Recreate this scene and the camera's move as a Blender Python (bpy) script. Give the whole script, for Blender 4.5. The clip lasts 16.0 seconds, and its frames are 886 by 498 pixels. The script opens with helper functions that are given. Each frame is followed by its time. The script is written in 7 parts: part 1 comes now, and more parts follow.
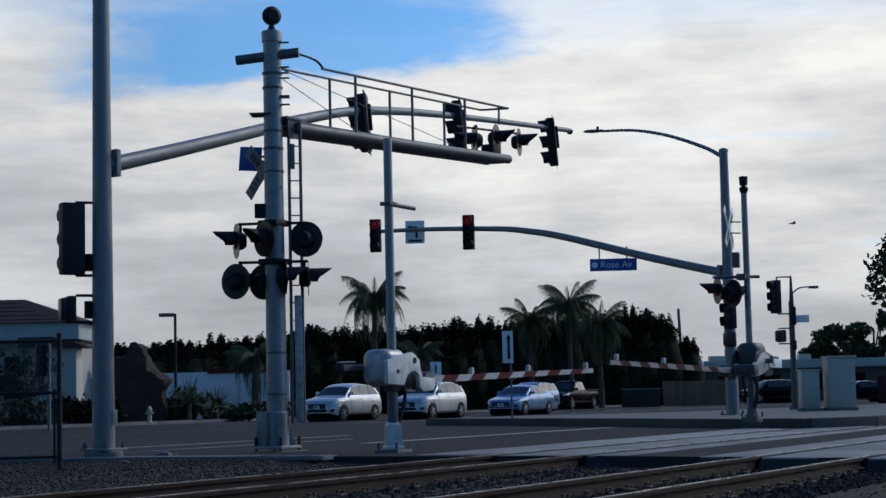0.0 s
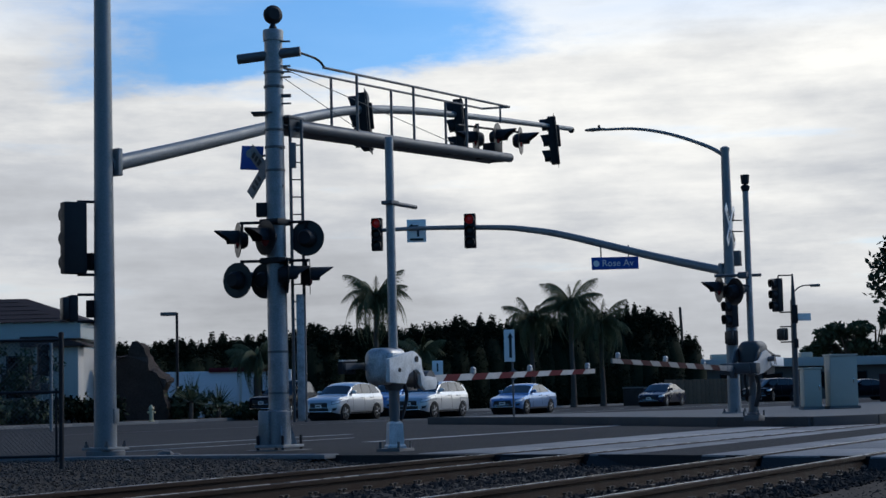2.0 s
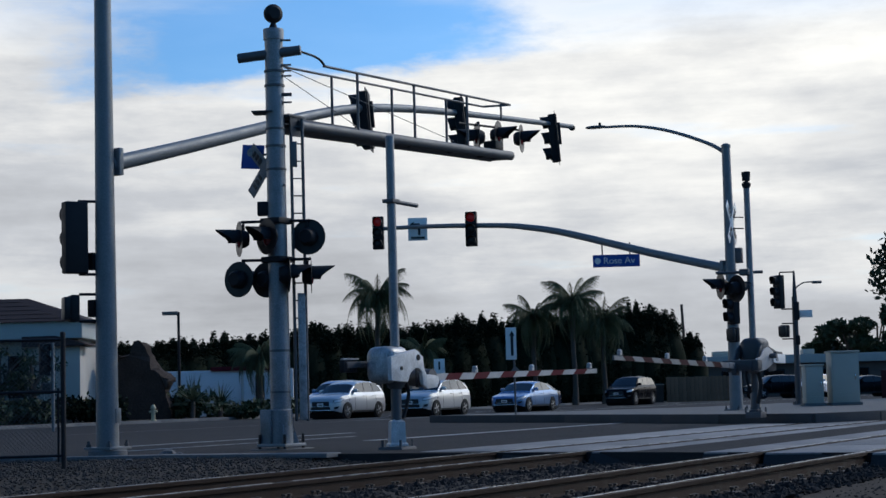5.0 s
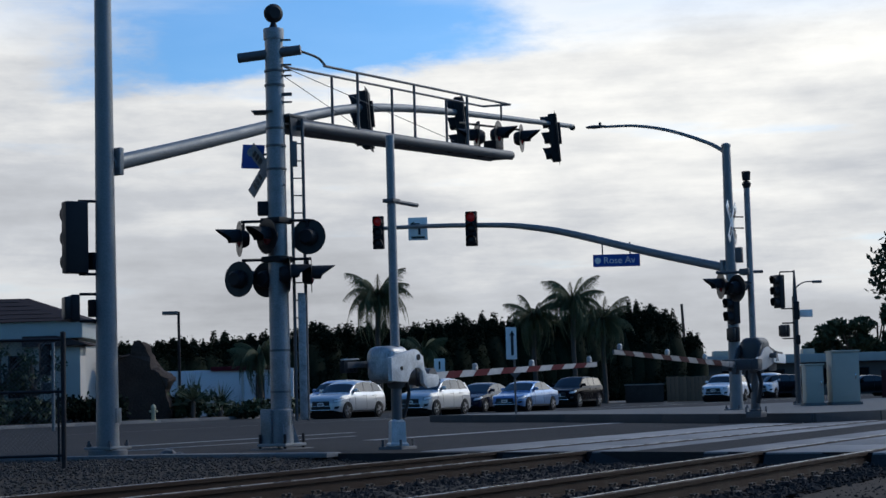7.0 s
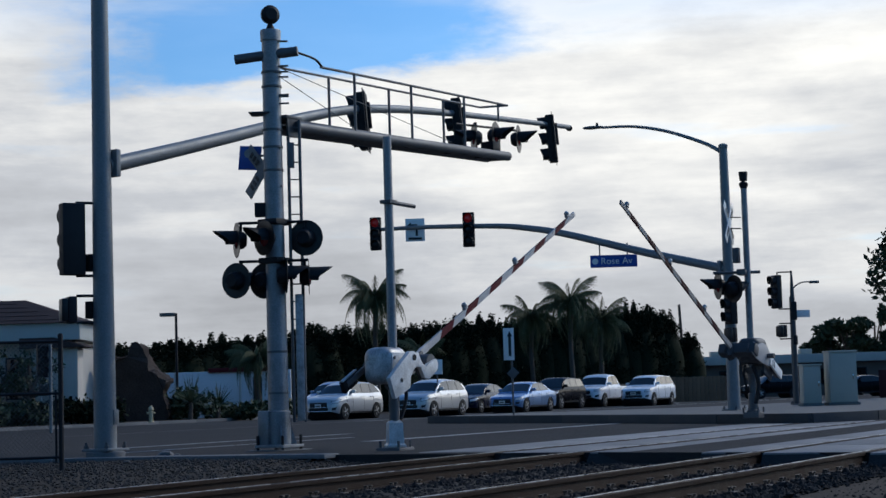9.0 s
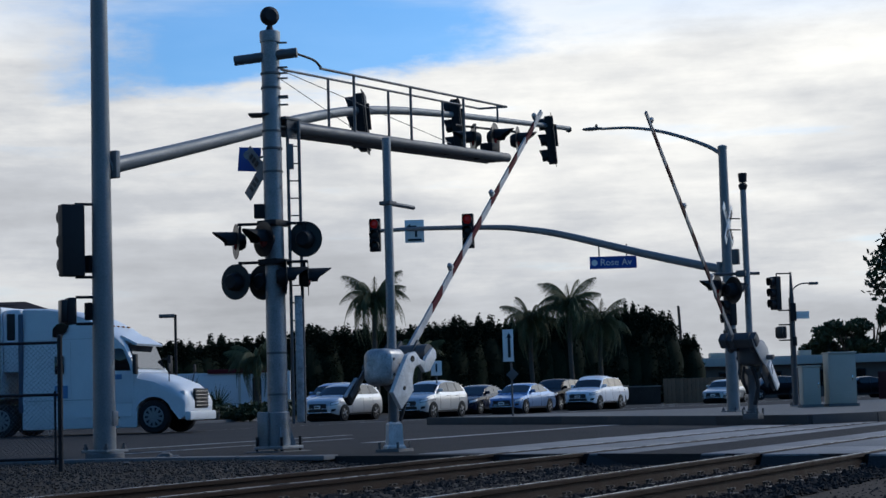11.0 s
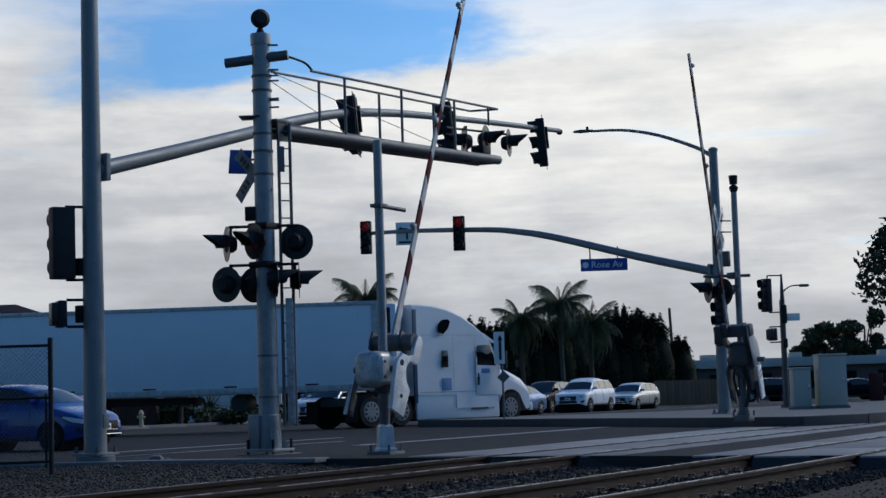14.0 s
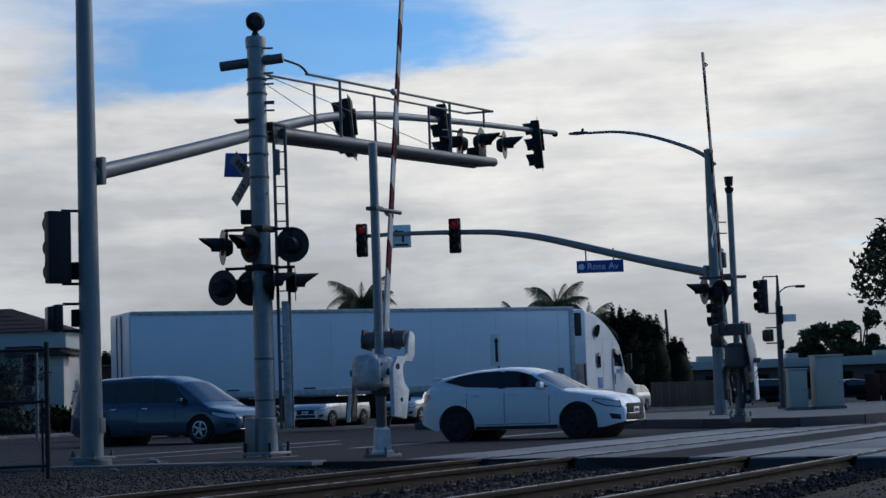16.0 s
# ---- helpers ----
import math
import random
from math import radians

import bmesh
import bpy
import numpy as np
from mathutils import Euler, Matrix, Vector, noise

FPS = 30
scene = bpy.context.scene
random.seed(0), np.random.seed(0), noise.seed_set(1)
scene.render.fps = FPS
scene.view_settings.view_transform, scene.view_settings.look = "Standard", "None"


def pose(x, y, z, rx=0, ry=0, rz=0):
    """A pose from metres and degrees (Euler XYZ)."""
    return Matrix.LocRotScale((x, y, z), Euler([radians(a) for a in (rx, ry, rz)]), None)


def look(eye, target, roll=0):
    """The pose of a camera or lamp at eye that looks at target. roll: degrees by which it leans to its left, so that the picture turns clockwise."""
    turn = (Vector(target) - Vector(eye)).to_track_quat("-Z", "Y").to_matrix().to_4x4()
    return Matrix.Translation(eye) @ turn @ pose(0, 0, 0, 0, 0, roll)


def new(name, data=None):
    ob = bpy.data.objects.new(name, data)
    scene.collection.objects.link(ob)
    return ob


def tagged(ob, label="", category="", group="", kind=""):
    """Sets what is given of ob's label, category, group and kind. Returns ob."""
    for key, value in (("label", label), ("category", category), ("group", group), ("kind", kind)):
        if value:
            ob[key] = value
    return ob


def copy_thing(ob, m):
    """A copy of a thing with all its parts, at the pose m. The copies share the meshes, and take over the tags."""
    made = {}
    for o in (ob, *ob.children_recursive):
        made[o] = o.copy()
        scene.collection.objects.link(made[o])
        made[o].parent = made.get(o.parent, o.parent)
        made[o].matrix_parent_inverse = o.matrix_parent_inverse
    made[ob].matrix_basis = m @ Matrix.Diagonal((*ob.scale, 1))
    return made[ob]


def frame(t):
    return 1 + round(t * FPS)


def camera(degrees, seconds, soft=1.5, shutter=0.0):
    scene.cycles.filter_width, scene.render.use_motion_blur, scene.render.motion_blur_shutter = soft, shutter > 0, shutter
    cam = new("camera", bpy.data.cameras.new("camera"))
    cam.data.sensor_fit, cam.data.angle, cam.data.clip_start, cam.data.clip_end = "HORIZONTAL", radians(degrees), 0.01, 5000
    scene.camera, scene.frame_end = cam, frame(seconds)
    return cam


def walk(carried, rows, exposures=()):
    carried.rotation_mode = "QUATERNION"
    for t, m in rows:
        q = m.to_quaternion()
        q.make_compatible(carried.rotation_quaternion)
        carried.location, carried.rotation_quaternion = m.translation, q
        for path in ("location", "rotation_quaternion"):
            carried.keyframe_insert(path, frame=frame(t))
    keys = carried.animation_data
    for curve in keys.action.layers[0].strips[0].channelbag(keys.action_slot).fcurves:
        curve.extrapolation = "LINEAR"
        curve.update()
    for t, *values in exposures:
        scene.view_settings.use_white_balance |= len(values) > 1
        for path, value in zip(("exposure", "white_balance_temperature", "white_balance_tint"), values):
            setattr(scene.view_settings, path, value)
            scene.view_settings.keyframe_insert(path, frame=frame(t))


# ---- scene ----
cam = camera(28.37, 16.0, soft=1.5)
EYE = (0.0, 0.0, 0.8)
SWAY = [  # seconds, pan to the right, tilt up, lean (degrees)
    (0, -0.000, 4.904, -1.300),
    (0.5, -0.075, 4.887, -1.166),
    (1, -0.084, 4.870, -1.264),
    (1.5, -0.059, 4.865, -1.296),
    (2, -0.053, 4.863, -1.371),
    (2.5, -0.035, 4.849, -1.349),
    (3, -0.058, 4.846, -1.446),
    (3.5, -0.080, 4.834, -1.533),
    (4, -0.086, 4.824, -1.625),
    (6.5, -0.113, 4.791, -1.554),
    (7, -0.102, 4.796, -1.615),
    (7.5, -0.104, 4.803, -1.675),
    (8, -0.056, 4.818, -1.734),
    (8.5, -0.027, 4.819, -1.647),
    (9, -0.012, 4.827, -1.734),
    (11.5, 0.022, 4.878, -1.720),
    (12, 0.029, 4.887, -1.660),
    (12.5, 0.076, 4.902, -1.738),
    (13, 0.137, 4.916, -1.792),
    (13.5, 0.227, 4.919, -1.802),
    (14, 0.308, 4.939, -1.806),
    (14.5, 0.357, 4.940, -1.827),
    (15, 0.405, 4.938, -1.929),
    (15.5, 0.430, 4.957, -2.032),
    (16, 0.443, 5.014, -2.061),
]


def aim(pan, tilt, lean):
    p, e = radians(pan), radians(tilt)
    way = Vector((math.sin(p) * math.cos(e), math.cos(p) * math.cos(e), math.sin(e)))
    return look(EYE, Vector(EYE) + way, lean)


walk(cam, [(t, aim(a, b, c)) for t, a, b, c in SWAY],
     [(0, -0.15), (1.5, -0.06), (3, 0.0), (12.5, 0.0), (13.5, -0.08), (14.5, -0.17), (16, -0.2)])

# ---- world, sun ----
SUN_AZ, SUN_EL = 58.0, 38.0   # degrees to the right of straight ahead, height


def make_world():
    w = bpy.data.worlds.new("sky")
    scene.world = w
    w.use_nodes = True
    nt = w.node_tree
    nt.nodes.clear()
    N, L = nt.nodes.new, nt.links.new

    def math_node(op, a, b=None, clamp=False):
        n = N("ShaderNodeMath")
        n.operation, n.use_clamp = op, clamp
        for i, v in enumerate((a, b)):
            if v is None:
                continue
            if isinstance(v, (int, float)):
                n.inputs[i].default_value = v
            else:
                L(v, n.inputs[i])
        return n.outputs[0]

    def ramp(v, lo, hi):
        n = N("ShaderNodeMapRange")
        n.interpolation_type = "SMOOTHSTEP"
        n.inputs["From Min"].default_value, n.inputs["From Max"].default_value = lo, hi
        L(v, n.inputs["Value"])
        return n.outputs[0]

    def noise_at(vec, scale, detail, rough):
        n = N("ShaderNodeTexNoise")
        n.inputs["Scale"].default_value, n.inputs["Detail"].default_value, n.inputs["Roughness"].default_value = scale, detail, rough
        L(vec, n.inputs["Vector"])
        return n.outputs["Fac"]

    sky = N("ShaderNodeTexSky")
    sky.sky_type, sky.sun_disc = "NISHITA", False
    sky.sun_elevation, sky.sun_rotation = radians(SUN_EL), radians(SUN_AZ)
    sky.air_density, sky.dust_density, sky.ozone_density = 1.0, 0.4, 2.0
    co = N("ShaderNodeTexCoord").outputs["Generated"]
    sep = N("ShaderNodeSeparateXYZ")
    L(co, sep.inputs[0])
    x, y, z = sep.outputs
    az = math_node("ARCTAN2", x, y)
    # flattened cloud layer: stretched sideways
    def layer(kx, kz):
        c = N("ShaderNodeCombineXYZ")
        L(math_node("MULTIPLY", az, kx), c.inputs[0])
        L(math_node("MULTIPLY", z, kz), c.inputs[1])
        return c.outputs[0]

    big = noise_at(layer(1.0, 5.6), 3.0, 8.0, 0.52)
    fine = noise_at(layer(1.0, 3.2), 17.0, 9.0, 0.60)
    streak = noise_at(layer(1.0, 7.5), 5.2, 10.0, 0.58)
    puff = noise_at(layer(1.0, 2.6), 10.0, 10.0, 0.62)
    wide = noise_at(layer(1.0, 3.4), 3.4, 5.0, 0.45)
    # a clear opening above the bank: crisp below, ragged at the sides, veiled above
    wob = math_node("ADD", math_node("MULTIPLY", math_node("SUBTRACT", fine, 0.5), 0.030), math_node("MULTIPLY", math_node("SUBTRACT", big, 0.5), 0.016))
    edge = math_node("SUBTRACT", math_node("SUBTRACT", z, wob), math_node("MULTIPLY", math_node("ADD", az, 0.1), 0.07))
    clear = ramp(edge, 0.176, 0.187)
    side = math_node("MULTIPLY", math_node("SUBTRACT", puff, 0.5), 0.20)
    clear = math_node("MULTIPLY", clear, ramp(math_node("ADD", az, side), -0.245, -0.165))
    clear = math_node("MULTIPLY", clear, math_node("SUBTRACT", 1.0, ramp(math_node("ADD", az, side), -0.010, 0.085)))
    veil = math_node("ADD", z, math_node("MULTIPLY", math_node("SUBTRACT", streak, 0.5), 0.085))
    clear = math_node("MULTIPLY", clear, math_node("SUBTRACT", 1.0, math_node("MULTIPLY", ramp(veil, 0.208, 0.250), 0.72)))
    opened = math_node("SUBTRACT", 1.0, math_node("MULTIPLY", clear, 0.90))
    # thin places in the bank let some blue through
    thin = math_node("MULTIPLY", ramp(streak, 0.56, 0.74), 0.30)
    high = math_node("MULTIPLY", ramp(math_node("ADD", z, math_node("MULTIPLY", streak, 0.05)), 0.212, 0.262), 0.34)
    opened = math_node("MULTIPLY", opened, math_node("SUBTRACT", 1.0, math_node("MAXIMUM", thin, high)))
    # the bank lies ahead and thins out overhead and behind
    ahead = ramp(math_node("ADD", y, math_node("MULTIPLY", big, 0.5)), 0.0, 0.6)
    low = math_node("SUBTRACT", 1.0, ramp(math_node("ADD", z, math_node("MULTIPLY", big, 0.3)), 0.42, 0.75))
    cover = math_node("MULTIPLY", math_node("MULTIPLY", opened, ahead), low)
    # brightness of the cloud: bright tops, grey bellies towards the horizon, brighter near the sun
    tone = math_node("ADD", math_node("MULTIPLY", ramp(puff, 0.32, 0.68), 0.20), math_node("MULTIPLY", ramp(wide, 0.32, 0.66), 0.26))
    tone = math_node("ADD", tone, math_node("MULTIPLY", ramp(streak, 0.30, 0.68), 0.22))
    tone = math_node("ADD", tone, math_node("MULTIPLY", ramp(z, 0.03, 0.18), 0.40))
    tone = math_node("ADD", tone, math_node("MULTIPLY", ramp(az, -0.22, 0.16), 0.18))
    col = N("ShaderNodeValToRGB")
    e = col.color_ramp.elements
    e[0].position, e[0].color = 0.10, (0.35, 0.365, 0.395, 1)
    e[1].position, e[1].color = 1.0, (1.04, 1.035, 1.0, 1)
    e2 = col.color_ramp.elements.new(0.55)
    e2.color = (0.585, 0.61, 0.65, 1)
    L(tone, col.inputs[0])
    # thin bright cloud round the sun
    toward = N("ShaderNodeVectorMath")
    toward.operation = "DOT_PRODUCT"
    L(co, toward.inputs[0])
    toward.inputs[1].default_value = (math.sin(radians(SUN_AZ)) * math.cos(radians(SUN_EL)), math.cos(radians(SUN_AZ)) * math.cos(radians(SUN_EL)), math.sin(radians(SUN_EL)))
    glow = N("ShaderNodeVectorMath")
    glow.operation = "SCALE"
    L(col.outputs[0], glow.inputs[0])
    L(math_node("ADD", 1.0, math_node("MULTIPLY", ramp(toward.outputs["Value"], 0.74, 1.0), 2.6)), glow.inputs["Scale"])
    dim = N("ShaderNodeVectorMath")
    dim.operation = "MULTIPLY"
    # the open sky is paler on the sun's side
    pale = N("ShaderNodeVectorMath")
    pale.operation = "SCALE"
    L(sky.outputs[0], pale.inputs[0])
    L(math_node("ADD", 1.0, math_node("MULTIPLY", ramp(toward.outputs["Value"], -0.1, 0.7), 0.75)), pale.inputs["Scale"])
    L(pale.outputs[0], dim.inputs[0])
    dim.inputs[1].default_value = SKY
    mix = N("ShaderNodeMix")
    mix.data_type = "RGBA"
    L(cover, mix.inputs[0])
    L(dim.outputs[0], mix.inputs[6])
    L(glow.outputs[0], mix.inputs[7])
    bg = N("ShaderNodeBackground")
    L(mix.outputs[2], bg.inputs[0])
    bg.inputs[1].default_value = 1.0
    out = N("ShaderNodeOutputWorld")
    L(bg.outputs[0], out.inputs[0])


SKY = (0.0325, 0.066, 0.095)     # strength, with the deep blue cast of this camera's picture
make_world()
sun = new("sun", bpy.data.lights.new("sun", "SUN"))
sun.data.energy, sun.data.angle, sun.data.color = 1.15, radians(0.6), (1.0, 0.94, 0.84)
_a, _e = radians(SUN_AZ), radians(SUN_EL)
sun.matrix_world = look((math.sin(_a) * math.cos(_e) * 60, math.cos(_a) * math.cos(_e) * 60, math.sin(_e) * 60), (0, 0, 0))


# ---- materials ----
def mat(name, color, rough=0.6, metal=0.0, vary=0.18, scale=6.0, fine=60.0, bump=0.15, coat=0.0, dirt=None, emit=0.0, piece=0.0, spec=0.5):
    m = bpy.data.materials.new(name)
    m.use_nodes = True
    nt = m.node_tree
    N, L = nt.nodes.new, nt.links.new
    b = nt.nodes["Principled BSDF"]
    co = N("ShaderNodeTexCoord").outputs["Object"]
    n1, n2 = N("ShaderNodeTexNoise"), N("ShaderNodeTexNoise")
    for n, s, d in ((n1, scale, 6.0), (n2, fine, 4.0)):
        n.inputs["Scale"].default_value, n.inputs["Detail"].default_value = s, d
        L(co, n.inputs["Vector"])
    add = N("ShaderNodeMath")
    add.operation = "ADD"
    L(n1.outputs[0], add.inputs[0])
    L(n2.outputs[0], add.inputs[1])
    value = add.outputs[0]
    if piece:
        info = N("ShaderNodeObjectInfo")
        mul = N("ShaderNodeMath")
        mul.operation, mul.inputs[1].default_value = "MULTIPLY", piece
        L(info.outputs["Random"], mul.inputs[0])
        a2 = N("ShaderNodeMath")
        a2.operation = "ADD"
        L(value, a2.inputs[0])
        L(mul.outputs[0], a2.inputs[1])
        value = a2.outputs[0]
    ramp = N("ShaderNodeMapRange")
    ramp.inputs["From Min"].default_value, ramp.inputs["From Max"].default_value = 0.55, 1.45
    L(value, ramp.inputs["Value"])
    mix = N("ShaderNodeMix")
    mix.data_type = "RGBA"
    lo = dirt if dirt else tuple(c * (1 - vary) for c in color)
    hi = tuple(min(1.0, c * (1 + vary)) for c in color)
    mix.inputs[6].default_value, mix.inputs[7].default_value = (*lo, 1), (*hi, 1)
    L(ramp.outputs[0], mix.inputs[0])
    L(mix.outputs[2], b.inputs["Base Color"])
    r2 = N("ShaderNodeMapRange")
    r2.inputs["From Min"].default_value, r2.inputs["From Max"].default_value = 0.3, 0.7
    r2.inputs["To Min"].default_value, r2.inputs["To Max"].default_value = max(0.03, rough - 0.1), min(1, rough + 0.1)
    L(n1.outputs[0], r2.inputs["Value"])
    L(r2.outputs[0], b.inputs["Roughness"])
    b.inputs["Metallic"].default_value = metal
    b.inputs["Coat Weight"].default_value = coat
    b.inputs["Coat Roughness"].default_value = 0.04
    b.inputs["Specular IOR Level"].default_value = spec
    if bump:
        bp = N("ShaderNodeBump")
        bp.inputs["Strength"].default_value, bp.inputs["Distance"].default_value = bump, 0.02
        L(n2.outputs[0], bp.inputs["Height"])
        L(bp.outputs[0], b.inputs["Normal"])
    if emit:
        b.inputs["Emission Color"].default_value = (*color, 1)
        b.inputs["Emission Strength"].default_value = emit
    return m


def glass_mat(name, tint, see=0.35):
    m = bpy.data.materials.new(name)
    m.use_nodes = True
    b = m.node_tree.nodes["Principled BSDF"]
    b.inputs["Base Color"].default_value = (*tint, 1)
    b.inputs["Roughness"].default_value = 0.04
    b.inputs["Transmission Weight"].default_value = see
    b.inputs["IOR"].default_value = 1.5
    return m


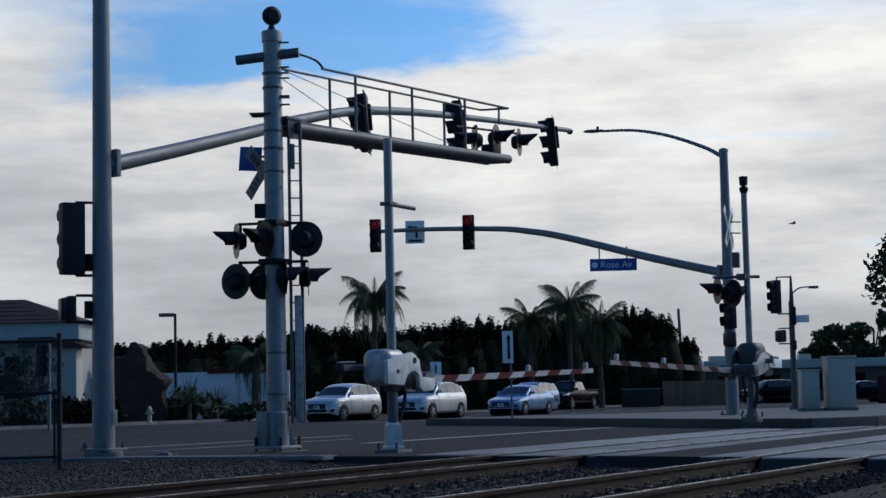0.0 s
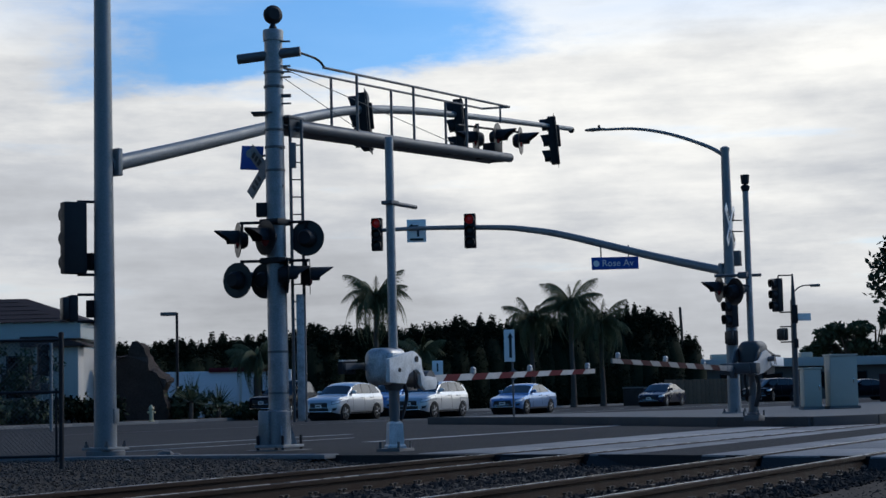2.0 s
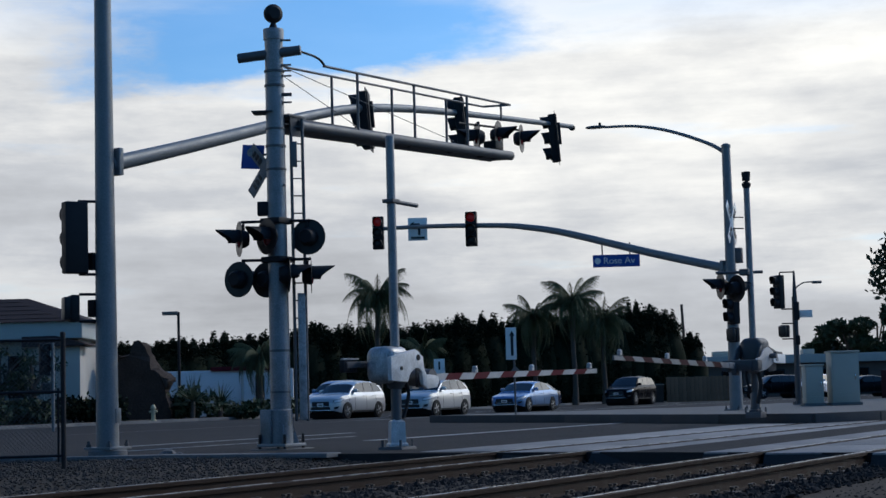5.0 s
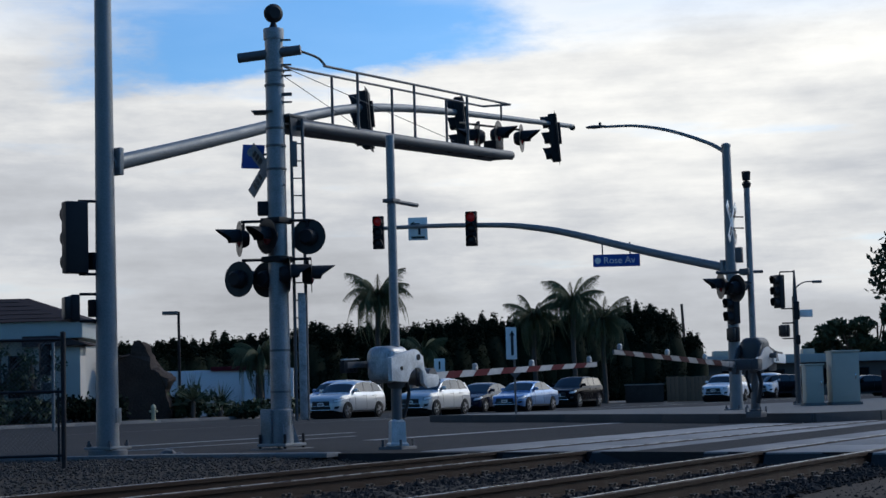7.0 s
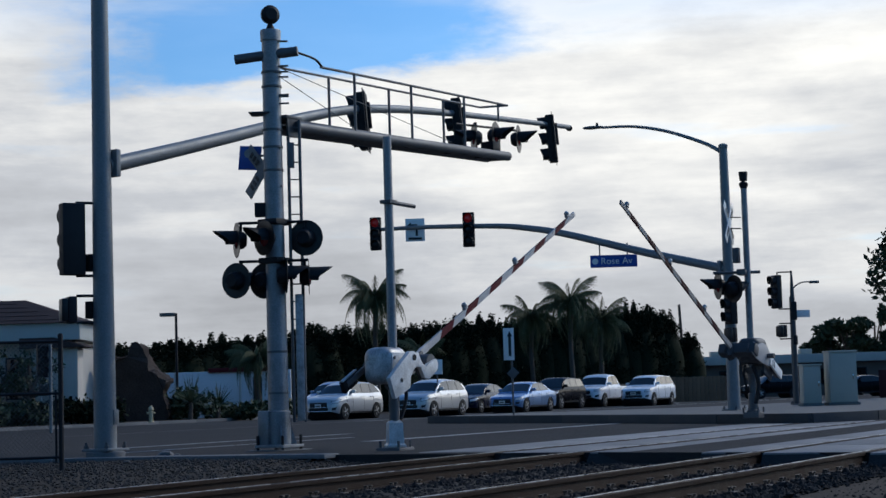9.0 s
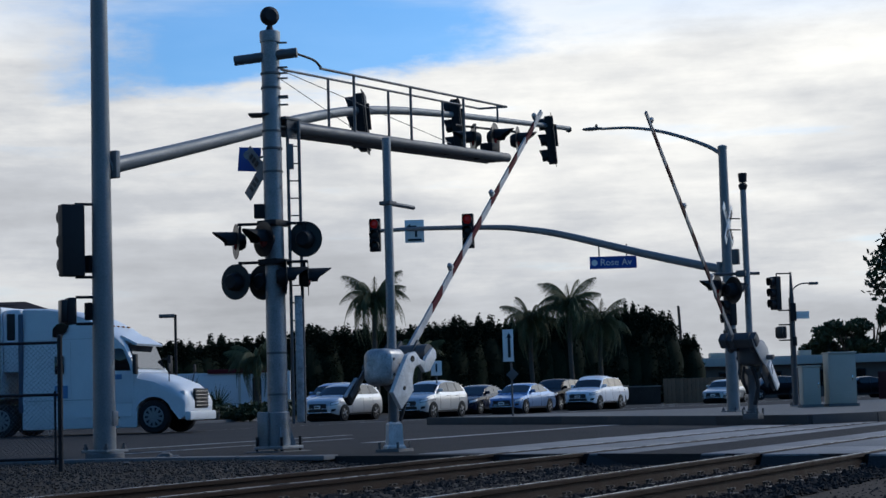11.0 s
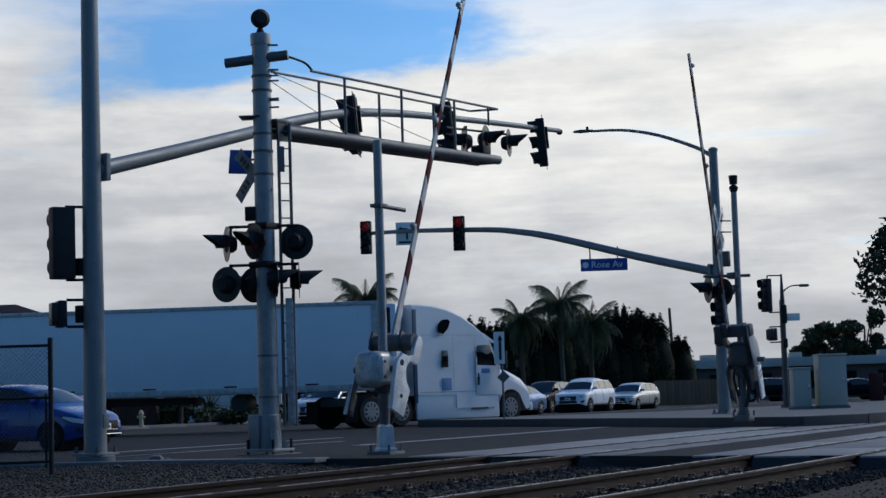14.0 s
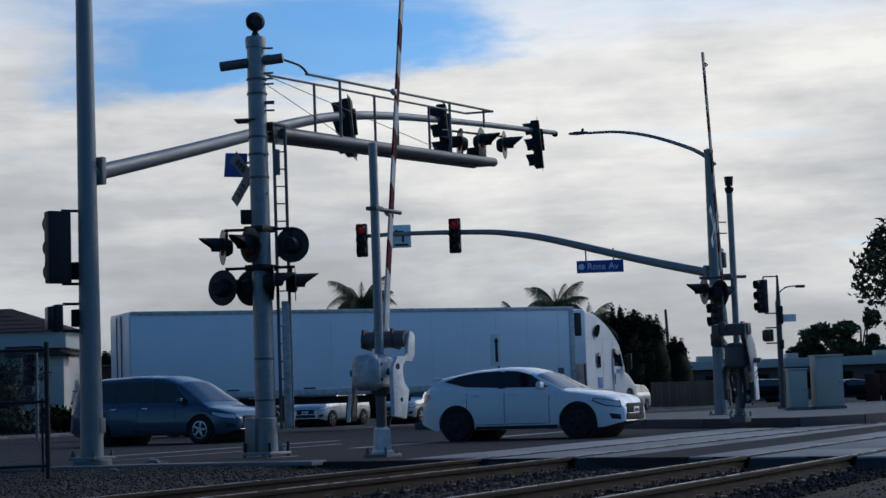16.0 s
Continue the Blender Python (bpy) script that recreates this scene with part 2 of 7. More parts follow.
M = dict(
    galv=mat("galvanised_steel", (0.20, 0.21, 0.215), 0.55, 0.35, 0.28, 2.5, 40, 0.08),
    mast=mat("aluminium_grey_paint", (0.30, 0.31, 0.32), 0.5, 0.4, 0.25, 3.0, 50, 0.1, dirt=(0.13, 0.128, 0.125)),
    # dark grey parts; also stands for shade on far gate and platform bracket
    darksteel=mat("dark_grey_and_shade_enamel", (0.055, 0.058, 0.062), 0.55, 0.1, 0.25, 5, 60, 0.08),
    steel=mat("dull_steel", (0.115, 0.115, 0.117), 0.55, 0.4, 0.25, 4, 60, 0.1),
    black=mat("black_paint", (0.012, 0.012, 0.014), 0.6, 0, 0.3, 8, 80, 0.08, spec=0.3),
    blackshine=mat("black_enamel", (0.010, 0.010, 0.012), 0.38, 0, 0.3, 8, 80, 0.05, spec=0.4),
    white=mat("white_enamel", (0.74, 0.74, 0.72), 0.45, 0, 0.12, 6, 50, 0.06, dirt=(0.34, 0.325, 0.30)),
    silver=mat("silver_paint", (0.56, 0.56, 0.56), 0.45, 0.35, 0.2, 7, 45, 0.10, dirt=(0.17, 0.155, 0.14)),
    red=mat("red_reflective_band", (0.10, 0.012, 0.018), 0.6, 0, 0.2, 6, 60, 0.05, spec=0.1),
    # bandgrey, reddark: band colours darkened for shade; reddark is also plain dark red
    bandgrey=mat("shaded_white_band", (0.24, 0.235, 0.23), 0.6, 0, 0.2, 5, 60, 0.06, dirt=(0.12, 0.12, 0.12)),
    reddark=mat("dark_red_and_shaded_band", (0.045, 0.012, 0.014), 0.6, 0, 0.2, 6, 60, 0.05, spec=0.1),
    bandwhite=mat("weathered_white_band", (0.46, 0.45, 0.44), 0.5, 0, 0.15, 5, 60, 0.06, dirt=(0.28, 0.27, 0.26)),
    # darker copy of the kerb concrete, with the island kerb's shade in its colour
    kerbshade=mat("shaded_kerb_concrete", (0.075, 0.072, 0.070), 0.85, 0, 0.3, 1.2, 40, 0.3, piece=0.3, spec=0.1),
    redlens=mat("red_lens", (0.16, 0.008, 0.010), 0.15, 0, 0.1, 10, 60, 0.0, coat=0.5),
    redlit=mat("red_lit_lens", (0.6, 0.02, 0.02), 0.3, 0, 0.05, 10, 60, 0.0, emit=0.035),
    asphalt=mat("asphalt", (0.043, 0.041, 0.040), 0.85, 0, 0.25, 0.35, 45, 0.5, spec=0.06),
    asphalt2=mat("worn_asphalt", (0.052, 0.050, 0.048), 0.85, 0, 0.25, 0.5, 45, 0.5, spec=0.06),
    paint=mat("worn_road_paint", (0.40, 0.40, 0.39), 0.7, 0, 0.2, 4, 50, 0.2, dirt=(0.12, 0.12, 0.12), spec=0.2),
    concrete=mat("concrete", (0.17, 0.165, 0.155), 0.85, 0, 0.2, 1.2, 40, 0.3, dirt=(0.10, 0.097, 0.092), piece=0.4, spec=0.15),
    panelmat=mat("grimy_crossing_concrete", (0.24, 0.235, 0.23), 0.85, 0, 0.25, 0.8, 40, 0.3, dirt=(0.10, 0.098, 0.095), piece=0.5, spec=0.2),
    kerb=mat("weathered_kerb_concrete", (0.17, 0.165, 0.16), 0.85, 0, 0.25, 1.2, 40, 0.3, piece=0.3, spec=0.15),
    dirt=mat("bare_dirt", (0.070, 0.058, 0.047), 0.95, 0, 0.3, 0.3, 25, 0.6, spec=0.05),
    stone=mat("dark_ballast_stone", (0.040, 0.037, 0.035), 0.9, 0, 0.5, 3.0, 30, 0.4, dirt=(0.016, 0.014, 0.013), spec=0.05),
    gravelmat=mat("dusty_gravel", (0.084, 0.073, 0.064), 0.95, 0, 0.5, 0.9, 30, 0.4, dirt=(0.028, 0.024, 0.021), spec=0.15),
    rail=mat("rusty_rail_steel", (0.034, 0.021, 0.015), 0.75, 0.2, 0.35, 5, 70, 0.3, spec=0.15),
    railtop=mat("polished_rail_head", (0.34, 0.33, 0.33), 0.28, 0.9, 0.12, 2, 60, 0.02),
    tie=mat("creosoted_timber", (0.045, 0.036, 0.030), 0.9, 0, 0.3, 4, 40, 0.4, spec=0.1),
    spike=mat("worn_clip_steel", (0.12, 0.10, 0.085), 0.5, 0.6, 0.3, 8, 60, 0.2),
    blue=mat("blue_sign_sheet", (0.010, 0.07, 0.36), 0.4, 0, 0.1, 5, 50, 0.02),
    signwhite=mat("white_sign_sheet", (0.84, 0.82, 0.78), 0.45, 0, 0.08, 5, 50, 0.02),
    signblack=mat("black_sign_print", (0.015, 0.015, 0.015), 0.5, 0, 0.1, 5, 50, 0.0),
    tyre=mat("tyre_rubber", (0.014, 0.014, 0.015), 0.8, 0, 0.2, 10, 60, 0.2, spec=0.3),
    rim=mat("alloy_rim", (0.42, 0.42, 0.43), 0.3, 0.8, 0.15, 10, 60, 0.03),
    chrome=mat("chrome", (0.62, 0.62, 0.62), 0.12, 1.0, 0.05, 10, 60, 0.0),
    lens=mat("clear_lamp_lens", (0.55, 0.56, 0.58), 0.1, 0.0, 0.1, 14, 60, 0.0, coat=1.0),
    plastic=mat("black_plastic", (0.018, 0.018, 0.019), 0.6, 0, 0.2, 8, 60, 0.05, spec=0.35),
    glass=glass_mat("tinted_glass", (0.008, 0.009, 0.011), 0.0),
    cabinet=mat("cabinet_green_grey_paint", (0.43, 0.42, 0.35), 0.6, 0, 0.12, 2, 50, 0.03),
    bark=mat("tree_bark", (0.10, 0.08, 0.065), 0.9, 0, 0.35, 6, 40, 0.6, spec=0.1),
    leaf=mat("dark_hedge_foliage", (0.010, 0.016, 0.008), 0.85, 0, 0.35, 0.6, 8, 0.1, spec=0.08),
    leaf2=mat("tree_foliage", (0.035, 0.050, 0.022), 0.65, 0, 0.4, 0.8, 8, 0.1, spec=0.25),
    palm=mat("palm_frond", (0.075, 0.085, 0.040), 0.65, 0, 0.35, 1.0, 12, 0.1, spec=0.2),
    shrub=mat("shrub_foliage", (0.040, 0.055, 0.024), 0.65, 0, 0.4, 1.5, 12, 0.1, spec=0.25),
    stucco=mat("beige_stucco", (0.50, 0.46, 0.41), 0.9, 0, 0.1, 1.2, 40, 0.3),
    fascia=mat("pale_fascia_board", (0.42, 0.44, 0.42), 0.7, 0, 0.08, 1.5, 40, 0.1),
    brownwall=mat("dark_brown_siding", (0.13, 0.098, 0.082), 0.85, 0, 0.25, 0.8, 20, 0.2),
    roof=mat("brown_shingle", (0.060, 0.044, 0.042), 0.9, 0, 0.25, 2.0, 14, 0.5, spec=0.1),
    timber=mat("weathered_fence_timber", (0.20, 0.105, 0.060), 0.85, 0, 0.3, 3, 30, 0.3, piece=0.6),
    rock=mat("brown_rock", (0.055, 0.042, 0.036), 0.95, 0, 0.4, 1.2, 12, 0.8, spec=0.1),
    yellow=mat("faded_yellow_paint", (0.50, 0.40, 0.24), 0.6, 0, 0.2, 8, 60, 0.1),
    trailer=mat("white_trailer_sheet", (0.74, 0.75, 0.77), 0.4, 0, 0.06, 0.7, 30, 0.02),
    truckwhite=mat("white_truck_paint", (0.66, 0.67, 0.68), 0.4, 0, 0.10, 1.5, 30, 0.02, coat=0.15),
    grime=mat("road_grime", (0.05, 0.048, 0.045), 0.8, 0.1, 0.3, 4, 40, 0.2),
    # for the added out-of-view walls that hold back light from the horizon
    boundary=mat("unseen_wall_dark", (0.035, 0.033, 0.028), 0.9, 0, 0.3, 0.4, 10, 0.3),
    amber=mat("amber_marker_lens", (0.5, 0.16, 0.01), 0.2, 0, 0.1, 10, 60, 0.0),
)


# ---- shaping helpers ----
def finish(name, bm, material, smooth=35):
    me = bpy.data.meshes.new(name)
    bm.normal_update()
    bm.to_mesh(me)
    bm.free()
    me.materials.append(material)
    if smooth:
        me.polygons.foreach_set("use_smooth", [True] * len(me.polygons))
        me.set_sharp_from_angle(angle=radians(smooth))
    return me


def part(name, bm, material, parent, label="", at=None, smooth=35):
    ob = new(name, finish(name, bm, material, smooth))
    if parent:
        ob.parent = parent
    if at is not None:
        ob.matrix_basis = at
    if label:
        ob["label"] = label
    return ob


def thing(name, label, category, m=None, group="", kind=""):
    ob = new(name)
    ob.empty_display_size = 0.2
    if m is not None:
        ob.matrix_basis = m
    return tagged(ob, label, category, group, kind)


def structure(name, bm, material, label, category, smooth=35):
    ob = new(name, finish(name, bm, material, smooth))
    return tagged(ob, label, category, "", "structure")


def box(bm, c, s, bevel=0.0, turn=None):
    m = Matrix.Translation(c) @ (turn if turn else Matrix()) @ Matrix.Diagonal((s[0], s[1], s[2], 1))
    r = bmesh.ops.create_cube(bm, size=1.0, matrix=m)
    if bevel:
        edges = list({e for v in r["verts"] for e in v.link_edges})
        bmesh.ops.bevel(bm, geom=edges, offset=bevel, segments=2, affect="EDGES", profile=0.6)
    return bm


def B():
    return bmesh.new()


def one_box(c, s, bevel=0.0, turn=None):
    return box(B(), c, s, bevel, turn)


def tube(bm, pts, radii, seg=16, caps=True):
    pts = [Vector(p) for p in pts]
    if isinstance(radii, (int, float)):
        radii = [radii] * len(pts)
    rings = []
    up = None
    for i, p in enumerate(pts):
        d = (pts[min(i + 1, len(pts) - 1)] - pts[max(i - 1, 0)]).normalized()
        if up is None:
            up = d.orthogonal().normalized()
        up = (up - d * up.dot(d)).normalized()
        side = d.cross(up)
        rings.append([bm.verts.new(p + (up * math.cos(k * math.tau / seg) + side * math.sin(k * math.tau / seg)) * radii[i]) for k in range(seg)])
    for a, b in zip(rings, rings[1:]):
        for k in range(seg):
            bm.faces.new((a[k], b[k], b[(k + 1) % seg], a[(k + 1) % seg]))
    if caps:
        bm.faces.new(rings[0])
        bm.faces.new(rings[-1][::-1])
    return bm


def one_tube(pts, radii, seg=16):
    return tube(B(), pts, radii, seg)


def lathe(bm, profile, m=Matrix(), seg=24):
    """profile: (radius, height) from bottom to top, about local z."""
    rings = []
    for r, h in profile:
        rings.append([bm.verts.new(m @ Vector((r * math.cos(k * math.tau / seg), r * math.sin(k * math.tau / seg), h))) for k in range(seg)])
    for a, b in zip(rings, rings[1:]):
        for k in range(seg):
            bm.faces.new((a[k], a[(k + 1) % seg], b[(k + 1) % seg], b[k]))
    bm.faces.new(rings[0][::-1])
    bm.faces.new(rings[-1])
    return bm


def prism(bm, poly, y0, y1, bevel=0.0):
    """poly: (x, z) outline, extruded from y0 to y1."""
    a = [bm.verts.new((x, y0, z)) for x, z in poly]
    b = [bm.verts.new((x, y1, z)) for x, z in poly]
    n = len(poly)
    faces = [bm.faces.new(a), bm.faces.new(b[::-1])]
    for i in range(n):
        faces.append(bm.faces.new((a[i], b[i], b[(i + 1) % n], a[(i + 1) % n])))
    bmesh.ops.recalc_face_normals(bm, faces=faces)
    if bevel:
        edges = list({e for v in a + b for e in v.link_edges})
        bmesh.ops.bevel(bm, geom=edges, offset=bevel, segments=2, affect="EDGES", profile=0.6)
    return bm


def slab(bm, poly, z0, z1):
    """poly: (x, y) plan outline, raised from z0 to z1."""
    a = [bm.verts.new((x, y, z0)) for x, y in poly]
    b = [bm.verts.new((x, y, z1)) for x, y in poly]
    n = len(poly)
    faces = [bm.faces.new(a[::-1]), bm.faces.new(b)]
    for i in range(n):
        faces.append(bm.faces.new((a[i], a[(i + 1) % n], b[(i + 1) % n], b[i])))
    bmesh.ops.recalc_face_normals(bm, faces=faces)
    return bm


TH_R = 27.5     # the rails and the avenue beside them run this far right of straight ahead
TH_G = 31.0     # the line from gate to gate
UR = Vector((math.sin(radians(TH_R)), math.cos(radians(TH_R)), 0))
NR = Vector((UR.y, -UR.x, 0))     # to the right of the rails' run
RAIL_YAW, GATE_YAW = 90 - TH_R, 90 - TH_G


def along(s, q, z=0.0):
    """A place s metres along the rails' run and q metres to the right of it."""
    p = UR * s + NR * q
    return Vector((p.x, p.y, z))


# ---- ground, roads, railway ----
def make_ground():
    bm = B()
    qs = [(-2600, -0.06), (-300, -0.06), (-60, -0.06), (-24, -0.06), (-19, -0.05), (-14.5, -0.06), (-12.7, -0.19), (-8.2, -0.16), (-3.9, -0.2), (-2.2, -0.4), (4, -0.6), (60, -0.6), (2600, -0.6)]
    ss = [-2600, -300, -60, -20, 0, 10, 20, 30, 50, 90, 200, 500, 3200]
    grid = [[bm.verts.new(along(s, q, z)) for q, z in qs] for s in ss]
    for a, b in zip(grid, grid[1:]):
        for i in range(len(qs) - 1):
            bm.faces.new((a[i], a[i + 1], b[i + 1], b[i]))
    structure("ground", bm, M["dirt"], "bare brown dirt and dust beside the tracks", "ground")
    rose = [(-112, 60.0), (-70, 47.6), (-11.5, 30.5), (-6.2, 28.2), (-4.5, 27.95), (-1.7, 26.4), (1.8, 24.2), (5.2, 20.9), (12, 13), (22, 1), (60, 1), (24, 30), (12, 45), (2, 62), (-40, 92), (-112, 120)]
    structure("road_1", slab(B(), rose, -0.5, -0.012), M["asphalt"], "dark worn asphalt of the street over the railway", "road")
    av = [along(-160, -24), along(-160, -47), along(420, -47), along(420, -24)]
    structure("road_2", slab(B(), [(p.x, p.y) for p in av], -0.5, -0.017), M["asphalt2"], "dark asphalt avenue parallel to the tracks", "road")


def road_marking(label, s0, s1, q, w, z=-0.008):
    a = [along(s0, q), along(s1, q), along(s1, q + w), along(s0, q + w)]
    ob = new("road_marking", finish("road_marking", slab(B(), [(p.x, p.y) for p in a], z - 0.02, z), M["paint"]))
    tagged(ob, label, "road marking", "painted road lines", "structure")


def make_markings():
    road_marking("worn white stop line across the lanes", 29.5, 46.0, -17.3, 0.30)
    road_marking("faded white line at the junction", 27.5, 36.5, -21.8, 0.22)
    road_marking("faded white edge line of the avenue", 40.0, 300.0, -33.6, 0.14, -0.012)
    for s in range(62, 150, 9):
        road_marking("worn white lane dash", s, s + 3, -36.9, 0.12, -0.012)
        road_marking("worn white lane dash", s, s + 3, -40.2, 0.12, -0.012)
    road_marking("faded edge line of the crossing street", 24.6, 33.0, -19.6, 0.12)


def kerb_line(name, label, pts, w, h, z0=-0.06, step=1.8, material="kerb"):
    """Kerb stones end to end along a plan line."""
    root = thing(name, label, "kerb", kind="structure")
    for a, b in zip(pts, pts[1:]):
        a, b = Vector((*a, 0)), Vector((*b, 0))
        n = max(1, round((b - a).length / step))
        d = (b - a) / n
        yaw = math.atan2(d.y, d.x)
        me = finish("kerb_stone", one_box((0, 0, 0), (d.length - 0.008, w, h), 0.015), M[material])
        for i in range(n):
            ob = new("kerb_stone", me)
            ob.parent = root
            c = a + d * (i + 0.5)
            ob.matrix_basis = Matrix.Translation((c.x, c.y, z0 + h / 2)) @ Matrix.Rotation(yaw, 4, "Z")


def make_kerbs():
    kerb_line("kerb_1", "low pale concrete kerb between gravel and road", [(-30, 35.5), (-11.5, 30.3), (-6.2, 28.0), (-4.5, 27.75), (-1.75, 26.3)], 0.42, 0.07)
    far = [along(s, -47.2) for s in (-40, 60, 74)]
    kerb_line("kerb_2", "pale concrete kerb on the far side of the avenue", [(p.x, p.y) for p in far], 0.3, 0.2, -0.08, 3.0)
    far = [along(s, -47.2) for s in (88, 260)]
    kerb_line("kerb_3", "concrete kerb in front of the hedge", [(p.x, p.y) for p in far], 0.3, 0.2, -0.08, 4.0)
    isl = [(-0.6, 55.5), (3.2, 48.6), (6.3, 41.0), (7.9, 38.4), (9.6, 39.6), (14.5, 47.5), (24, 62), (38, 88), (30, 92), (8.5, 60.0), (1.2, 57.0)]
    structure("pavement_1", slab(B(), isl, -0.3, 0.20), M["concrete"], "raised pale concrete traffic island with worn edges", "pavement")
    kerb_line("kerb_4", "weathered kerb round the traffic island, darkened for its shaded face", [isl[0], isl[1], isl[2], isl[3], isl[4], isl[5], isl[6]], 0.16, 0.26, -0.05, 2.4, "kerbshade")
    verge = [along(-60, -47.4), along(-60, -53), along(78, -53), along(78, -47.4)]
    structure("pavement_2", slab(B(), [(p.x, p.y) for p in verge], -0.3, 0.11), M["dirt"], "planted verge of dry soil behind the kerb", "verge")


RAIL_PROFILE = [(-0.07, -0.172), (0.07, -0.172), (0.07, -0.160), (0.014, -0.142), (0.009, -0.05), (0.034, -0.042), (0.036, -0.008), (0.026, 0.0), (-0.026, 0.0), (-0.036, -0.008), (-0.034, -0.042), (-0.009, -0.05), (-0.014, -0.142), (-0.07, -0.160)]


def make_track(name, label, qs, s_end):
    root = thing(name, label, "railway track", Matrix.Rotation(radians(RAIL_YAW), 4, "Z"), "railway tracks", "structure")
    # local x runs along the rails, local y is minus q
    for q in qs:
        for a, b in ((-60, 12.37), (12.376, 24.2), (24.206, 160)):
            bm = B()
            va = [bm.verts.new((a, -q + y, z)) for y, z in RAIL_PROFILE]
            vb = [bm.verts.new((b, -q + y, z)) for y, z in RAIL_PROFILE]
            n = len(va)
            for i in range(n):
                bm.faces.new((va[i], va[(i + 1) % n], vb[(i + 1) % n], vb[i]))
            bm.faces.new(va[::-1])
            bm.faces.new(vb)
            r = part("rail", bm, M["rail"], root, smooth=30)
            part("rail_head", one_box(((a + b) / 2, -q, 0.0015), (b - a, 0.036, 0.004)), M["railtop"], r, "polished running surface")
    mid = -(qs[0] + qs[1]) / 2
    tie = finish("tie", one_box((0, 0, 0), (0.22, 2.6, 0.18), 0.012), M["tie"])
    bm = B()
    box(bm, (0, 0, 0.008), (0.17, 0.28, 0.016), 0.004)
    for dx in (-0.05, 0.05):
        for sy in (-1, 1):
            tube(bm, [(dx, sy * 0.09, 0.01), (dx, sy * 0.088, 0.045), (dx, sy * 0.075, 0.055)], 0.013, 6)
            box(bm, (dx, sy * 0.095, 0.05), (0.03, 0.045, 0.018), 0.004)
    spike = finish("rail_clip", bm, M["spike"])
    s = -3.0
    k = 0
    while s < s_end:
        ob = new("tie", tie)
        ob.parent = root
        ob.matrix_basis = pose(s, mid, -0.262, 0, 0, random.uniform(-1.2, 1.2))
        if s > 5:
            for q in qs:
                c = new("rail_clip", spike)
                c.parent = root
                c.matrix_basis = pose(s, -q, -0.170, 0, 0, random.uniform(-3, 3))
        s += 0.55 + random.uniform(-0.02, 0.02)
        k += 1


def make_crossing():
    """Concrete panels that carry the street over the rails."""
    root = thing("crossing_panels", "grey concrete crossing panels between and beside the rails", "crossing panels", Matrix.Rotation(radians(RAIL_YAW), 4, "Z"), kind="structure")
    for q0, q1, start in ((-12.45, -11.12, 22.9), (-10.84, -9.69, 22.4), (-9.41, -8.85, 22.2), (-7.6, -6.94, 21.6), (-6.66, -5.51, 21.2), (-5.23, -4.4, 20.8)):
        me = finish("panel", one_box((0, 0, 0), (2.42, q1 - q0, 0.2), 0.012), M["panelmat"])
        for i in range(9):
            ob = new("panel", me)
            ob.parent = root
            ob.matrix_basis = pose(start + 1.22 + i * 2.44, -(q0 + q1) / 2, -0.107 + random.uniform(-0.002, 0.002))
    for q0, q1, start in ((-12.45, -11.12, 22.9), (-10.84, -9.69, 22.4), (-9.41, -8.85, 22.2), (-7.6, -6.94, 21.6), (-6.66, -5.51, 21.2), (-5.23, -4.4, 20.8)):
        part("approach_wedge", prism(B(), [(start - 0.18, -0.21), (start + 0.004, -0.21), (start + 0.004, -0.03)], -q1, -q0), M["asphalt"], root, "dark asphalt wedge")
    # dark filler between the two tracks
    bm = slab(B(), [(22.1, 8.84), (44.3, 8.84), (44.3, 7.61), (21.7, 7.61)], -0.3, -0.018)
    part("filler", bm, M["asphalt"], root, "dark asphalt filler")


def scatter_stones(name, label, count, where, size, seed, material="stone"):
    rng = np.random.default_rng(seed)
    base = np.array([(1, 0, 0), (-1, 0, 0), (0, 1, 0), (0, -1, 0), (0, 0, 1), (0, 0, -1)], float)
    tri = np.array([(0, 2, 4), (2, 1, 4), (1, 3, 4), (3, 0, 4), (2, 0, 5), (1, 2, 5), (3, 1, 5), (0, 3, 5)])
    s, q, z = where(rng, count)
    r = size * rng.uniform(0.55, 1.35, count)
    verts = base[None] * rng.uniform(0.6, 1.2, (count, 6, 1)) + rng.normal(0, 0.22, (count, 6, 3))
    verts *= r[:, None, None]
    verts[:, :, 2] *= 0.7
    ang = rng.uniform(0, math.tau, count)
    c, si = np.cos(ang)[:, None], np.sin(ang)[:, None]
    vx, vy = verts[:, :, 0] * c - verts[:, :, 1] * si, verts[:, :, 0] * si + verts[:, :, 1] * c
    cx, cy = UR.x * s + NR.x * q, UR.y * s + NR.y * q
    verts = np.stack([vx + cx[:, None], vy + cy[:, None], verts[:, :, 2] + z[:, None]], 2).reshape(-1, 3)
    faces = (tri[None] + (np.arange(count) * 6)[:, None, None]).reshape(-1, 3)
    me = bpy.data.meshes.new(name)
    me.from_pydata(verts.tolist(), [], faces.tolist())
    me.materials.append(M[material])
    ob = new(name, me)
    return tagged(ob, label, "gravel", kind="stuff")


